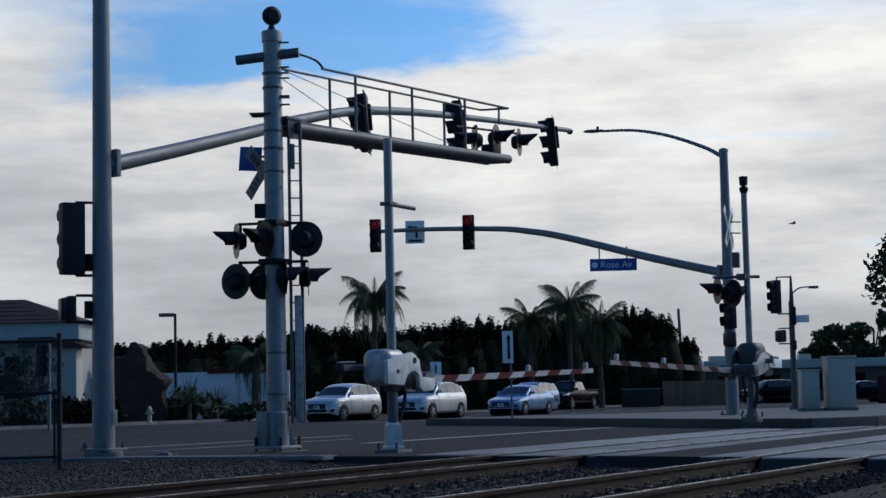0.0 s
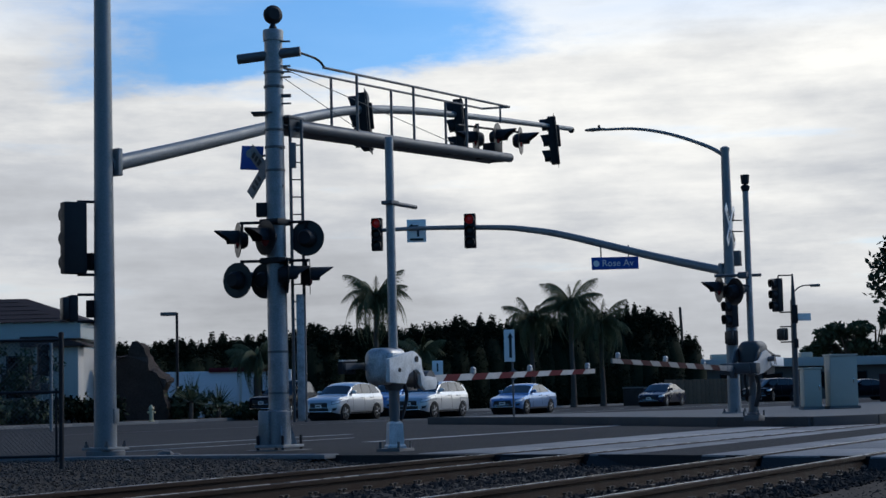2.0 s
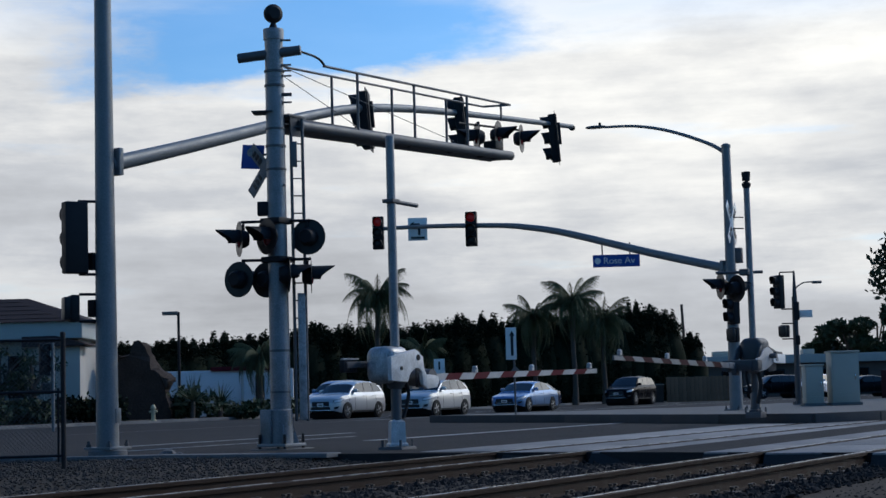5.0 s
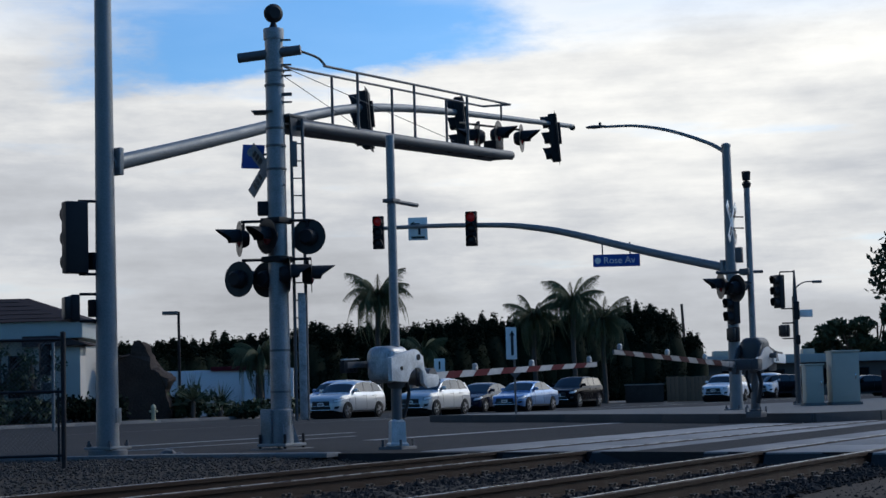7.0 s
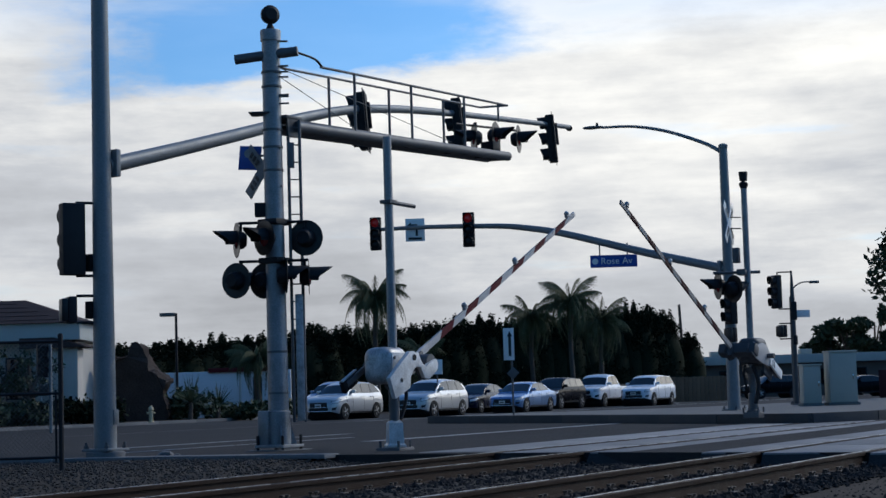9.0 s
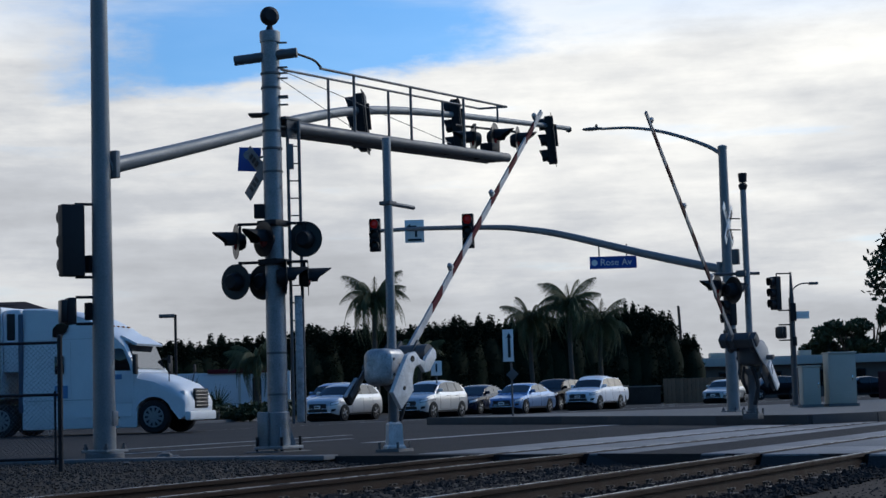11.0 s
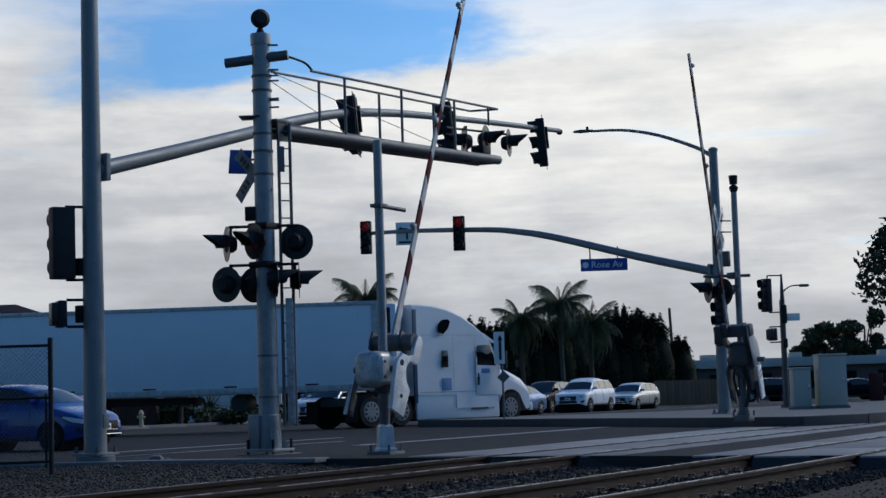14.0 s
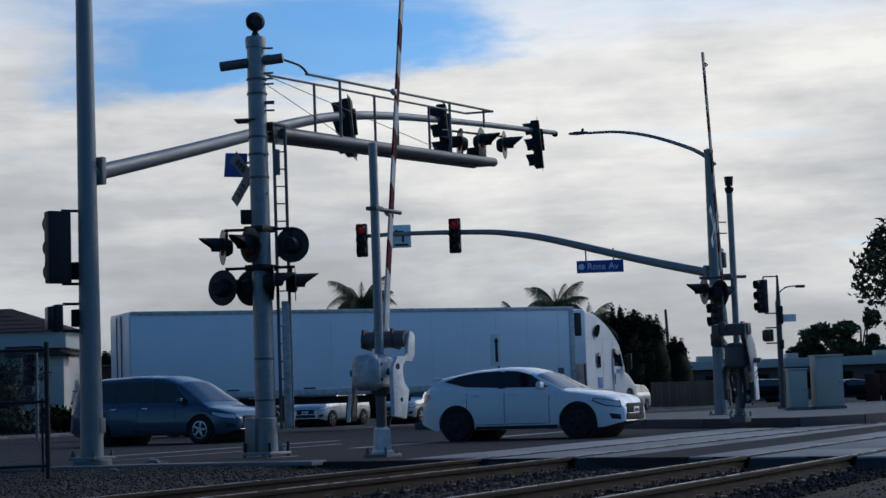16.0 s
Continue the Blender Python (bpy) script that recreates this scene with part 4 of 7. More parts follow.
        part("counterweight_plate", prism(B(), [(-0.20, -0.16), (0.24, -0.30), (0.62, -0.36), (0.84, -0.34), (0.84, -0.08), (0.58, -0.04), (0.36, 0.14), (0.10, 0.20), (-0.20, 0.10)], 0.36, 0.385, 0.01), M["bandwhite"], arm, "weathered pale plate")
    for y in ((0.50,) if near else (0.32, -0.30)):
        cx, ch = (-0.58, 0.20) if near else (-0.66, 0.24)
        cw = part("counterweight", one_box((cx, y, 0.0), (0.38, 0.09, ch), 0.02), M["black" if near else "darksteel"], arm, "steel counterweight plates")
        for k in (-0.10, 0.0, 0.10):
            part("slot", one_box((cx + k, y - 0.047, 0.0), (0.03, 0.012, ch * 0.7), 0.004), M["black"], cw)
        if near:
            part("counterweight_edge", one_box((cx, y - 0.03, ch / 2 + 0.012), (0.44, 0.06, 0.022), 0.006), M["silver"], cw, "pale upper edge")
    by = 0.08 if near else -0.12
    n = 13
    x0 = 1.19
    part("arm_base", one_box((0.82 if near else 0.90, by, -0.22), (0.74 if near else 0.58, 0.05, 0.13), 0.008), M["bandwhite" if near else "bandgrey"], arm, "weathered white arm base, shade-toned on the far gate")
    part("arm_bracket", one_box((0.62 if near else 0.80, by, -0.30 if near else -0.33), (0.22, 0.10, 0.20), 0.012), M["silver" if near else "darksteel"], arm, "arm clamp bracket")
    step = (length - x0) / n
    for i in range(n):
        w = 0.115 - 0.03 * i / n
        xa, xb, sl = x0 + step * i, x0 + step * (i + 1), 0.07
        # the far arm's bands take darker copies that stand for its shade
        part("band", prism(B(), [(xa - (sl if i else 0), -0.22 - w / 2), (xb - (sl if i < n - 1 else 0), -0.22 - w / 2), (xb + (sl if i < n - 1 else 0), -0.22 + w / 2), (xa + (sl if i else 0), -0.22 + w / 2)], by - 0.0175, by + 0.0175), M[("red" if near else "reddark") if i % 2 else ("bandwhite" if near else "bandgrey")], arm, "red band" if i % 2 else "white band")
    for x in (length * 0.36, length * 0.64, length * 0.96):
        bm = B()
        box(bm, (x, by, -0.145), (0.10, 0.07, 0.05), 0.01)
        lathe(bm, [(0.05, -0.12), (0.048, -0.08), (0.025, -0.055)], Matrix.Translation((x, by, 0)), 14)
        part("gate_lamp", bm, M["silver"], arm, "small round gate lamp")
    if near:
        part("wind_bracket", one_tube([(0.0, 0.0, 3.90), (0.55, -0.14, 3.86)], 0.035, 8), M["steel"], p)
        part("wind_bracket_clamp", one_box((0, 0, 3.90), (0.22, 0.2, 0.06), 0.01), M["steel"], p)
    return p, arm


NEAR_GATE = pose(-0.85, 27.75, 0.02, 0, 0, GATE_YAW)
FAR_GATE = pose(6.76, 39.0, 0.25, 0, 0, GATE_YAW + 180)
signal_pole = make_signal_pole()
cantilever = make_cantilever()
gate_a, gate_arm_a = make_gate("crossing_gate", "grey and white railway crossing gate with banded arm", NEAR_GATE, 7.30, 4.95, True)
gate_b, gate_arm_b = make_gate("crossing_gate", "railway crossing gate darkened for shade, with flashers and crossed boards", FAR_GATE, 6.90, 5.0, False, 1.24)


def far_gate_extras(p):
    """Flashers, crossed boards and signal heads on the far gate's pole; places in the gate's own space."""
    inv = FAR_GATE.inverted()

    def own(x, y, z, yaw):
        return inv @ pose(x, y, z, 0, 0, yaw)

    for x, y, z, yaw in ((6.10, 39.05, 3.08, -80), (6.42, 38.85, 3.0, 120)):
        flasher(p, own(x, y, z, yaw))
    part("flasher_bar", one_tube([inv @ Vector((6.0, 39.0, 3.37)), inv @ Vector((7.05, 39.05, 3.37))], 0.035, 10), M["steel"], p)
    part("bar_clamp", one_box(inv @ Vector((6.66, 39.0, 3.37)), (0.24, 0.22, 0.14), 0.02), M["steel"], p)
    crossbuck(p, own(6.37, 38.85, 4.47, 68), 1.15)
    for z in (4.35, 4.6):
        part("board_bracket", one_tube([inv @ Vector((6.37, 38.9, z)), inv @ Vector((6.66, 39.0, z))], 0.014, 8), M["black"], p)
    part("bell", lathe(B(), [(0.05, 4.95), (0.10, 5.07), (0.10, 5.11), (0.06, 5.15)], seg=16), M["black"], p, "black bell under a lamp hood")
    part("bell_hood", lathe(B(), [(0.085, 5.17), (0.10, 5.35), (0.098, 5.37)], seg=16), M["black"], p)
    part("bell_neck", one_tube([(0, 0, 4.95), (0, 0, 5.2)], 0.035, 10), M["black"], p)
    part("relay_box", one_box(inv @ Vector((6.53, 39.0, 3.75)), (0.14, 0.14, 0.34), 0.01), M["steel"], p)
    part("cable_loom", one_tube(smooth_pts([inv @ Vector((6.75, 38.8, 1.3)), inv @ Vector((6.86, 38.78, 0.9)), inv @ Vector((6.78, 38.8, 0.45))], 5), 0.05, 8), M["black"], p, "black cable loom")


def make_lamp_signal_pole():
    yaw = math.degrees(math.atan2(0.68, -0.73))
    p = thing("street_light_signal_pole", "grey steel pole with signal arm and street light arm", "signal pole", pose(7.8, 48.0, 0.2, 0, 0, yaw))
    base_plate(p, 0.2, 0.0, 0.5)
    part("shaft", one_tube([(0, 0, 0.02), (0, 0, 7.28)], [0.18, 0.115], 24), M["galv"], p)
    part("cap", lathe(B(), [(0.13, 7.22), (0.13, 7.30), (0.05, 7.34)], seg=18), M["galv"], p)
    arm = part("signal_arm", one_tube(smooth_pts([(0.05, 0, 3.87), (2.63, 0, 4.50), (5.73, 0, 5.33), (7.2, 0, 5.63), (8.41, 0, 5.795), (11.28, 0, 6.02), (13.7, 0, 6.14)]), [0.125 - 0.0018 * i for i in range(37)], 16), M["galv"], p, "long curved signal arm")
    part("arm_flange", one_box((0.2, 0, 3.91), (0.10, 0.34, 0.40), 0.02), M["galv"], arm)
    lum = part("light_arm", one_tube(smooth_pts([(0.05, 0, 7.10), (0.6, 0, 7.42), (1.85, 0, 7.91), (3.03, 0, 8.20), (4.2, 0, 8.32)]), [0.06 - 0.001 * i for i in range(25)], 12), M["galv"], p, "thin curved street light arm")
    head = B()
    lathe(head, [(0.02, 0), (0.06, 0.06), (0.09, 0.25), (0.10, 0.50), (0.07, 0.72), (0.02, 0.78)], Matrix.Translation((4.1, 0, 8.33)) @ Matrix.Rotation(radians(86), 4, "Y") @ Matrix.Diagonal((0.55, 1, 1, 1)), 16)
    part("luminaire", head, M["steel"], lum, "grey cobra-head luminaire")
    part("photocell", lathe(B(), [(0.04, 0), (0.04, 0.10), (0.02, 0.12)], Matrix.Translation((4.35, 0, 8.36)), 10), M["black"], lum)
    for s, z in ((9.46, 5.77), (13.57, 5.99)):
        signal_head(p, pose(s, 0.10, z, 0, 0, -147), lit=0)
    sign = part("turn_sign", one_box((0, 0, 0), (0.62, 0.012, 0.74), 0.004), M["signwhite"], p, "white left-turn sign with black arrow", pose(12.03, -0.16, 6.0, 0, 0, 42 + 180))
    for b in (one_box((0.05, -0.012, -0.02), (0.07, 0.006, 0.34)), one_box((-0.03, -0.012, 0.15), (0.20, 0.006, 0.07)), prism(B(), [(-0.13, 0.24), (-0.13, 0.06), (-0.25, 0.15)], -0.016, -0.010), one_box((0, -0.012, -0.28), (0.44, 0.006, 0.07))):
        part("arrow_print", b, M["signblack"], sign, "black printed mark")
    # street name plate hung below the arm
    plate = part("street_name_plate", one_box((0, 0, 0), (1.36, 0.02, 0.36), 0.006), M["blue"], p, "blue street name plate with white lettering", pose(3.94, -0.02, 4.38, 0, 0, 42 + 180))
    part("plate_border", one_box((0, -0.011, 0), (1.32, 0.004, 0.32)), M["blue"], plate)
    cu = bpy.data.curves.new("lettering", "FONT")
    cu.body, cu.size, cu.extrude, cu.align_x, cu.align_y = "Rose Av", 0.27, 0.004, "CENTER", "CENTER"
    tmp = new("lettering_source", cu)
    me = bpy.data.meshes.new_from_object(tmp.evaluated_get(bpy.context.evaluated_depsgraph_get()))
    bpy.data.objects.remove(tmp)
    me.materials.clear()
    me.materials.append(M["signwhite"])
    t = new("lettering", me)
    t.parent = plate
    t.matrix_basis = pose(0.08, -0.017, 0.0, 90, 0, 0)
    t["label"] = "white street name lettering"
    part("plate_emblem", lathe(B(), [(0.09, 0), (0.09, 0.006)], pose(-0.54, -0.012, 0, 90, 0, 0), 14), M["signwhite"], plate)
    for x in (-0.4, 0.4):
        part("hanger", one_tube([(x, 0, 0.18), (x, 0, 0.52)], 0.02, 8), M["steel"], plate)
    # signal heads on the shaft
    signal_head(p, pose(-0.15, 0.18, 2.88, 0, 0, -205))
    ped_head(p, pose(-0.13, 0.17, 2.05, 0, 0, -190))
    part("side_bracket", one_tube([(0, 0, 2.9), (-0.15, 0.18, 2.9)], 0.03, 8), M["black"], p)
    return p


def make_side_signal():
    p = thing("side_signal_post", "slim dark post with side-mounted traffic and walk signals", "signal pole", pose(11.3, 57.0, 0.2))
    base_plate(p, 0.1, 0.0, 0.36)
    part("shaft", one_tube([(0, 0, 0), (0, 0, 3.5), (0.0, 0, 4.36)], [0.085, 0.075, 0.03], 16), M["darksteel"], p)
    part("terminal_box", one_box((0.02, 0, 3.05), (0.20, 0.18, 0.6), 0.03), M["black"], p)
    signal_head(p, pose(-0.52, -0.05, 3.68, 0, 0, -62))
    ped_head(p, pose(-0.38, -0.05, 2.40, 0, 0, -50))
    for z in (4.32, 3.12, 2.65, 2.15):
        part("bracket_arm", one_tube([(0, 0, z), (-0.46, 0, z)], 0.022, 8), M["black"], p)
    part("bracket_riser", one_tube([(-0.46, 0, 4.32), (-0.46, 0, 4.2)], 0.022, 8), M["black"], p)
    part("name_plate", one_box((0.32, 0, 2.95), (0.46, 0.012, 0.24), 0.004), M["signwhite"], p, "small white plate")
    part("push_box", one_box((0.02, -0.1, 2.1), (0.14, 0.12, 0.3), 0.015), M["black"], p)
    c = thing("corner_signal_post", "dark far corner post with signal heads", "signal pole", pose(-13.55, 60.0, 0.0))
    part("shaft", one_tube([(0, 0, -0.1), (0, 0, 3.0)], 0.06, 12), M["galv"], c)
    signal_head(c, pose(-0.28, 0.0, 2.45, 0, 0, 30))
    ped_head(c, pose(-0.24, 0.0, 1.45, 0, 0, 20))
    for z in (2.9, 1.9, 1.62):
        part("bracket_arm", one_tube([(0, 0, z), (-0.26, 0, z)], 0.02, 8), M["black"], c)
    q = thing("street_lamp", "distant curved-arm street lamp", "street lamp", pose(17.75, 90, 0))
    part("shaft", one_tube([(0, 0, 0), (0, 0, 5.4)], [0.10, 0.07], 12), M["steel"], q)
    part("lamp_arm", one_tube(smooth_pts([(0, 0, 5.3), (0.15, 0, 5.8), (0.55, 0, 6.1), (1.1, 0, 6.14)], 5), 0.035, 8), M["steel"], q)
    part("luminaire", one_box((1.25, 0, 6.12), (0.5, 0.2, 0.14), 0.05), M["steel"], q)
    r = thing("parking_lot_lamp", "dark post with a flat rectangular lamp head", "street lamp", pose(-13.84, 90.0, 0))
    part("shaft", one_tube([(0, 0, 0), (0, 0, 5.5)], 0.07, 12), M["black"], r)
    part("luminaire", one_box((-0.42, 0, 5.44), (0.8, 0.4, 0.18), 0.03), M["steel"], r)
    u = thing("utility_pole", "distant dark wooden utility pole", "utility pole", pose(18.95, 140, 0, 0, -2, 0))
    part("shaft", one_tube([(0, 0, 0), (0, 0, 7.6)], [0.16, 0.11], 10), M["bark"], u)


def make_cabinet(name, label, x, y, w, h, d):
    p = thing(name, label, "utility cabinet", pose(x, y, 0.2, 0, 0, 4), "roadside cabinets")
    part("plinth", one_box((0, 0, 0.04), (w + 0.1, d + 0.1, 0.10), 0.01), M["concrete"], p)
    body = part("body", one_box((0, 0, 0.09 + h / 2), (w, d, h), 0.03), M["cabinet"], p)
    part("cabinet_door", one_box((0, -d / 2 - 0.008, 0.12 + h / 2), (w * 0.88, 0.02, h * 0.9), 0.008), M["cabinet"], body)
    part("cabinet_roof", one_box((0, 0, h + 0.11), (w + 0.06, d + 0.08, 0.05), 0.015), M["cabinet"], body)
    part("handle", one_box((w * 0.34, -d / 2 - 0.03, 0.1 + h * 0.5), (0.03, 0.03, 0.16), 0.006), M["chrome"], body, "steel handle")
    for k in range(4):
        part("louvre", one_box((0, -d / 2 - 0.022, 0.28 + k * 0.05), (w * 0.6, 0.014, 0.02), 0.004), M["cabinet"], body)


def make_signs():
    p = thing("arrow_sign", "white upright arrow sign on a dark post", "road sign", pose(1.95, 52.6, 0.2))
    part("post", one_tube([(0, 0, -0.1), (0, 0, 2.6)], 0.03, 8), M["steel"], p)
    s = part("sign_plate", one_box((-0.08, -0.04, 2.12), (0.32, 0.012, 0.96), 0.004), M["signwhite"], p)
    part("arrow_print", one_box((-0.05, -0.05, 2.07), (0.08, 0.006, 0.62)), M["signblack"], s)
    part("arrow_tip", prism(B(), [(-0.13, 2.35), (0.03, 2.35), (-0.05, 2.51)], -0.056, -0.05), M["signblack"], s)
    part("marker_plate", one_box((0.02, -0.04, 1.25), (0.26, 0.012, 0.28), 0.004, Matrix.Rotation(radians(45), 4, "Y")), M["steel"], p, "diamond marker plate")
    q = thing("small_road_sign", "small pale road sign behind the waiting cars", "road sign", pose(-0.42, 74.5, 0))
    part("post", one_tube([(0, 0, -0.06), (0, 0, 2.4)], 0.03, 8), M["steel"], q)
    part("sign_plate", one_box((0, -0.04, 2.08), (0.46, 0.012, 0.62), 0.004), M["signwhite"], q)
    part("sign_print", one_box((0, -0.05, 2.1), (0.07, 0.006, 0.34)), M["signblack"], q)
    h = thing("fire_hydrant", "pale yellow fire hydrant at the kerb", "fire hydrant", pose(-12.6, 74.6, 0.10))
    part("barrel", lathe(B(), [(0.14, 0), (0.14, 0.05), (0.09, 0.06), (0.09, 0.50), (0.12, 0.52), (0.12, 0.56), (0.09, 0.64), (0.03, 0.70)], seg=16), M["yellow"], h)
    for sx in (-1, 1):
        part("outlet", one_tube([(0, 0, 0.40), (sx * 0.17, 0, 0.40)], 0.05, 10), M["yellow"], h)


# ---- plants ----
def leaf_cloud(name, blobs, count, leaf, seed, material):
    """Many small leaf quads on and inside several ellipsoids (centre, radii), with an uneven outline."""
    rng = np.random.default_rng(seed)
    w = np.array([b[3] * b[4] * b[5] for b in blobs]) ** 0.67
    pick = rng.choice(len(blobs), count, p=w / w.sum())
    b = np.array(blobs)[pick]
    d = rng.normal(0, 1, (count, 3))
    d /= np.linalg.norm(d, axis=1)[:, None]
    rad = rng.uniform(0.25, 1.0, count) ** 0.4 * (1 + 0.16 * rng.normal(0, 1, count))
    c = b[:, :3] + d * b[:, 3:6] * rad[:, None]
    a = rng.normal(0, 1, (count, 3))
    a /= np.linalg.norm(a, axis=1)[:, None]
    t = np.cross(a, rng.normal(0, 1, (count, 3)))
    t /= np.linalg.norm(t, axis=1)[:, None]
    s = leaf * rng.uniform(0.5, 1.4, count)[:, None]
    v = np.stack([c - a * s, c + t * s * 0.5, c + a * s, c - t * s * 0.5], 1).reshape(-1, 3)
    f = np.arange(count * 4).reshape(-1, 4)
    me = bpy.data.meshes.new(name)
    me.from_pydata(v.tolist(), [], f.tolist())
    me.materials.append(material)
    return me


def make_hedge():
    protos = []
    for k in range(4):
        t = thing("hedge_tree", "tall dark cypress in a dense screening row", "tree", pose(0, -400, 0), "screening row of trees")
        part("trunk", one_tube([(0, 0, -0.1), (0.05, 0, 2.0), (0, 0.03, 4.0)], [0.16, 0.12, 0.05], 8), M["bark"], t)
        blobs = [(random.uniform(-0.3, 0.3), random.uniform(-0.3, 0.3), 0.6 + 0.85 * i, 1.75 - 0.12 * i, 1.5 - 0.1 * i, 0.95) for i in range(6)]
        for i in range(9):
            a, r = random.uniform(0, 6.28), random.uniform(0.1, 1.1)
            blobs.append((math.cos(a) * r, math.sin(a) * r * 0.7, 4.95 + random.uniform(-0.3, 0.6), 0.22, 0.22, 0.85))
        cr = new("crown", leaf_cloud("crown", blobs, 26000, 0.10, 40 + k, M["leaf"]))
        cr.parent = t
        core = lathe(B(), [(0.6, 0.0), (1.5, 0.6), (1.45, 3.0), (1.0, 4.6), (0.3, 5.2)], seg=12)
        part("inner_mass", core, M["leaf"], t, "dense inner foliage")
        protos.append(t)
    line = [(-22.0, 103, 4.55), (-18.9, 105, 4.6), (-15, 108.5, 5.0), (-11.5, 112, 5.6), (-7.0, 116, 6.2), (-1, 121, 6.35), (4.0, 124.6, 6.6), (8.8, 128, 7.1), (15.6, 133, 7.6), (17.6, 134.6, 6.9)]
    n = 0
    for (x0, y0, h0), (x1, y1, h1) in zip(line, line[1:]):
        m = max(1, round(math.hypot(x1 - x0, y1 - y0) / 1.45))
        for i in range(m):
            f = i / m
            h = (h0 + (h1 - h0) * f) * random.uniform(0.96, 1.04) / 6.5
            src = protos[n % 4]
            src.scale = (1.0, 1.0, h)
            copy_thing(src, pose(x0 + (x1 - x0) * f, y0 + (y1 - y0) * f + random.uniform(-0.3, 0.3), 0, 0, 0, random.uniform(0, 360)))
            n += 1
    src = protos[1]
    src.scale = (0.9, 0.9, 0.83)
    copy_thing(src, pose(18.6, 135, 0, 0, 0, 40))
    for t in protos:
        for c in list(t.children):
            bpy.data.objects.remove(c)
        bpy.data.objects.remove(t)


def frond_mesh(length, droop, seed):
    rng = random.Random(seed)
    bm = B()
    n = 26
    pts = []
    for i in range(n + 1):
        f = i / n
        pts.append(Vector((length * (f - 0.26 * droop * f ** 2.6), 0, length * (0.46 * f - droop * 0.80 * f ** 2.1))))
    tube(bm, pts, [0.03 * (1 - 0.8 * i / n) + 0.004 for i in range(n + 1)], 5)
    for i in range(3, n + 1):
        f = i / n
        w = length * 0.24 * math.sin(math.pi * min(1, 0.12 + 0.85 * f)) + 0.08
        d = (pts[i] - pts[i - 1]).normalized()
        for sy in (-1, 1):
            for k in range(2):
                o = pts[i] - d * 0.5 * k * (length / n)
                tipv = o + Vector((w * 0.22, sy * w * rng.uniform(0.25, 0.6), -w * rng.uniform(0.8, 1.5)))
                side = d * 0.021
                bm.faces.new([bm.verts.new(v) for v in (o - side, o + side, tipv)])
    return finish("frond", bm, M["palm"], 0)


def make_palm(label, x, y, crown_z, size, count, seed):
    rng = random.Random(seed)
    t = thing("palm_tree", label, "palm tree", pose(x, y, 0), "palm trees")
    bm = B()
    pts = [(0.04 * math.sin(i), 0, crown_z * i / 8) for i in range(9)]
    tube(bm, pts, [0.24, 0.19, 0.17, 0.16, 0.155, 0.15, 0.15, 0.17, 0.20], 12)
    part("trunk", bm, M["bark"], t, "rough ringed trunk")
    part("crown_shaft", lathe(B(), [(0.18, crown_z - 0.9), (0.30, crown_z - 0.4), (0.22, crown_z), (0.08, crown_z + 0.5)], seg=12), M["palm"], t)
    meshes = [frond_mesh(size, d, seed * 7 + i) for i, d in enumerate((0.55, 0.95, 1.3, 1.6))]
    for k in range(count):
        f = k / count
        me = meshes[min(3, int(f * 4))]
        ob = new("frond", me)
        ob.parent = t
        ob.matrix_basis = pose(0, 0, crown_z, 0, -34 + 70 * f + rng.uniform(-14, 14), k * 137.5 + rng.uniform(-15, 15))
    return t


def make_tree(name, label, x, y, h, spread, seed, count, leaf=0.22, lean=0.0):
    rng = random.Random(seed)
    t = thing(name, label, "tree", pose(x, y, 0))
    bm = B()
    tube(bm, smooth_pts([(0, 0, -0.1), (0.1, 0, h * 0.25), (lean * 0.4, 0.1, h * 0.5), (lean, 0, h * 0.8)], 5), [0.26 - 0.013 * i for i in range(16)], 10)
    blobs = []
    for k in range(11):
        a = k * 2.4 + rng.uniform(-0.4, 0.4)
        z = h * rng.uniform(0.46, 0.92)
        r = spread * rng.uniform(0.35, 0.95) * (1.15 - abs(z / h - 0.6))
        e = Vector((math.cos(a) * r + lean * z / h, math.sin(a) * r, z))
        tube(bm, smooth_pts([(lean * 0.3, 0, h * rng.uniform(0.28, 0.5)), (e.x * 0.5, e.y * 0.5, z * 0.86), e], 4), [0.10 - 0.009 * i for i in range(9)], 6)
        blobs.append((e.x, e.y, e.z, spread * rng.uniform(0.22, 0.36), spread * 0.3, h * rng.uniform(0.06, 0.11)))
    part("trunk", bm, M["bark"], t, "branching trunk")
    cr = new("crown", leaf_cloud("crown", blobs, count, leaf, seed, M["leaf2"]))
    cr.parent = t
    return t


def make_shrub(label, x, y, w, h, seed, material="shrub", count=900, leaf=0.14):
    t = thing("shrub", label, "shrub", pose(x, y, 0.0), "roadside shrubs")
    rng = random.Random(seed)
    blobs = [(rng.uniform(-0.5, 0.5) * w, rng.uniform(-0.3, 0.3) * w, h * rng.uniform(0.3, 0.65), w * 0.36, w * 0.3, h * 0.38) for _ in range(6)]
    bm = B()
    for k in range(6):
        e = blobs[k]
        tube(bm, [(0, 0, 0), (e[0] * 0.6, e[1] * 0.6, e[2])], [0.03, 0.012], 5)
    part("stems", bm, M["bark"], t)
    cr = new("crown", leaf_cloud("crown", blobs, count, leaf, seed, M[material]))
    cr.parent = t


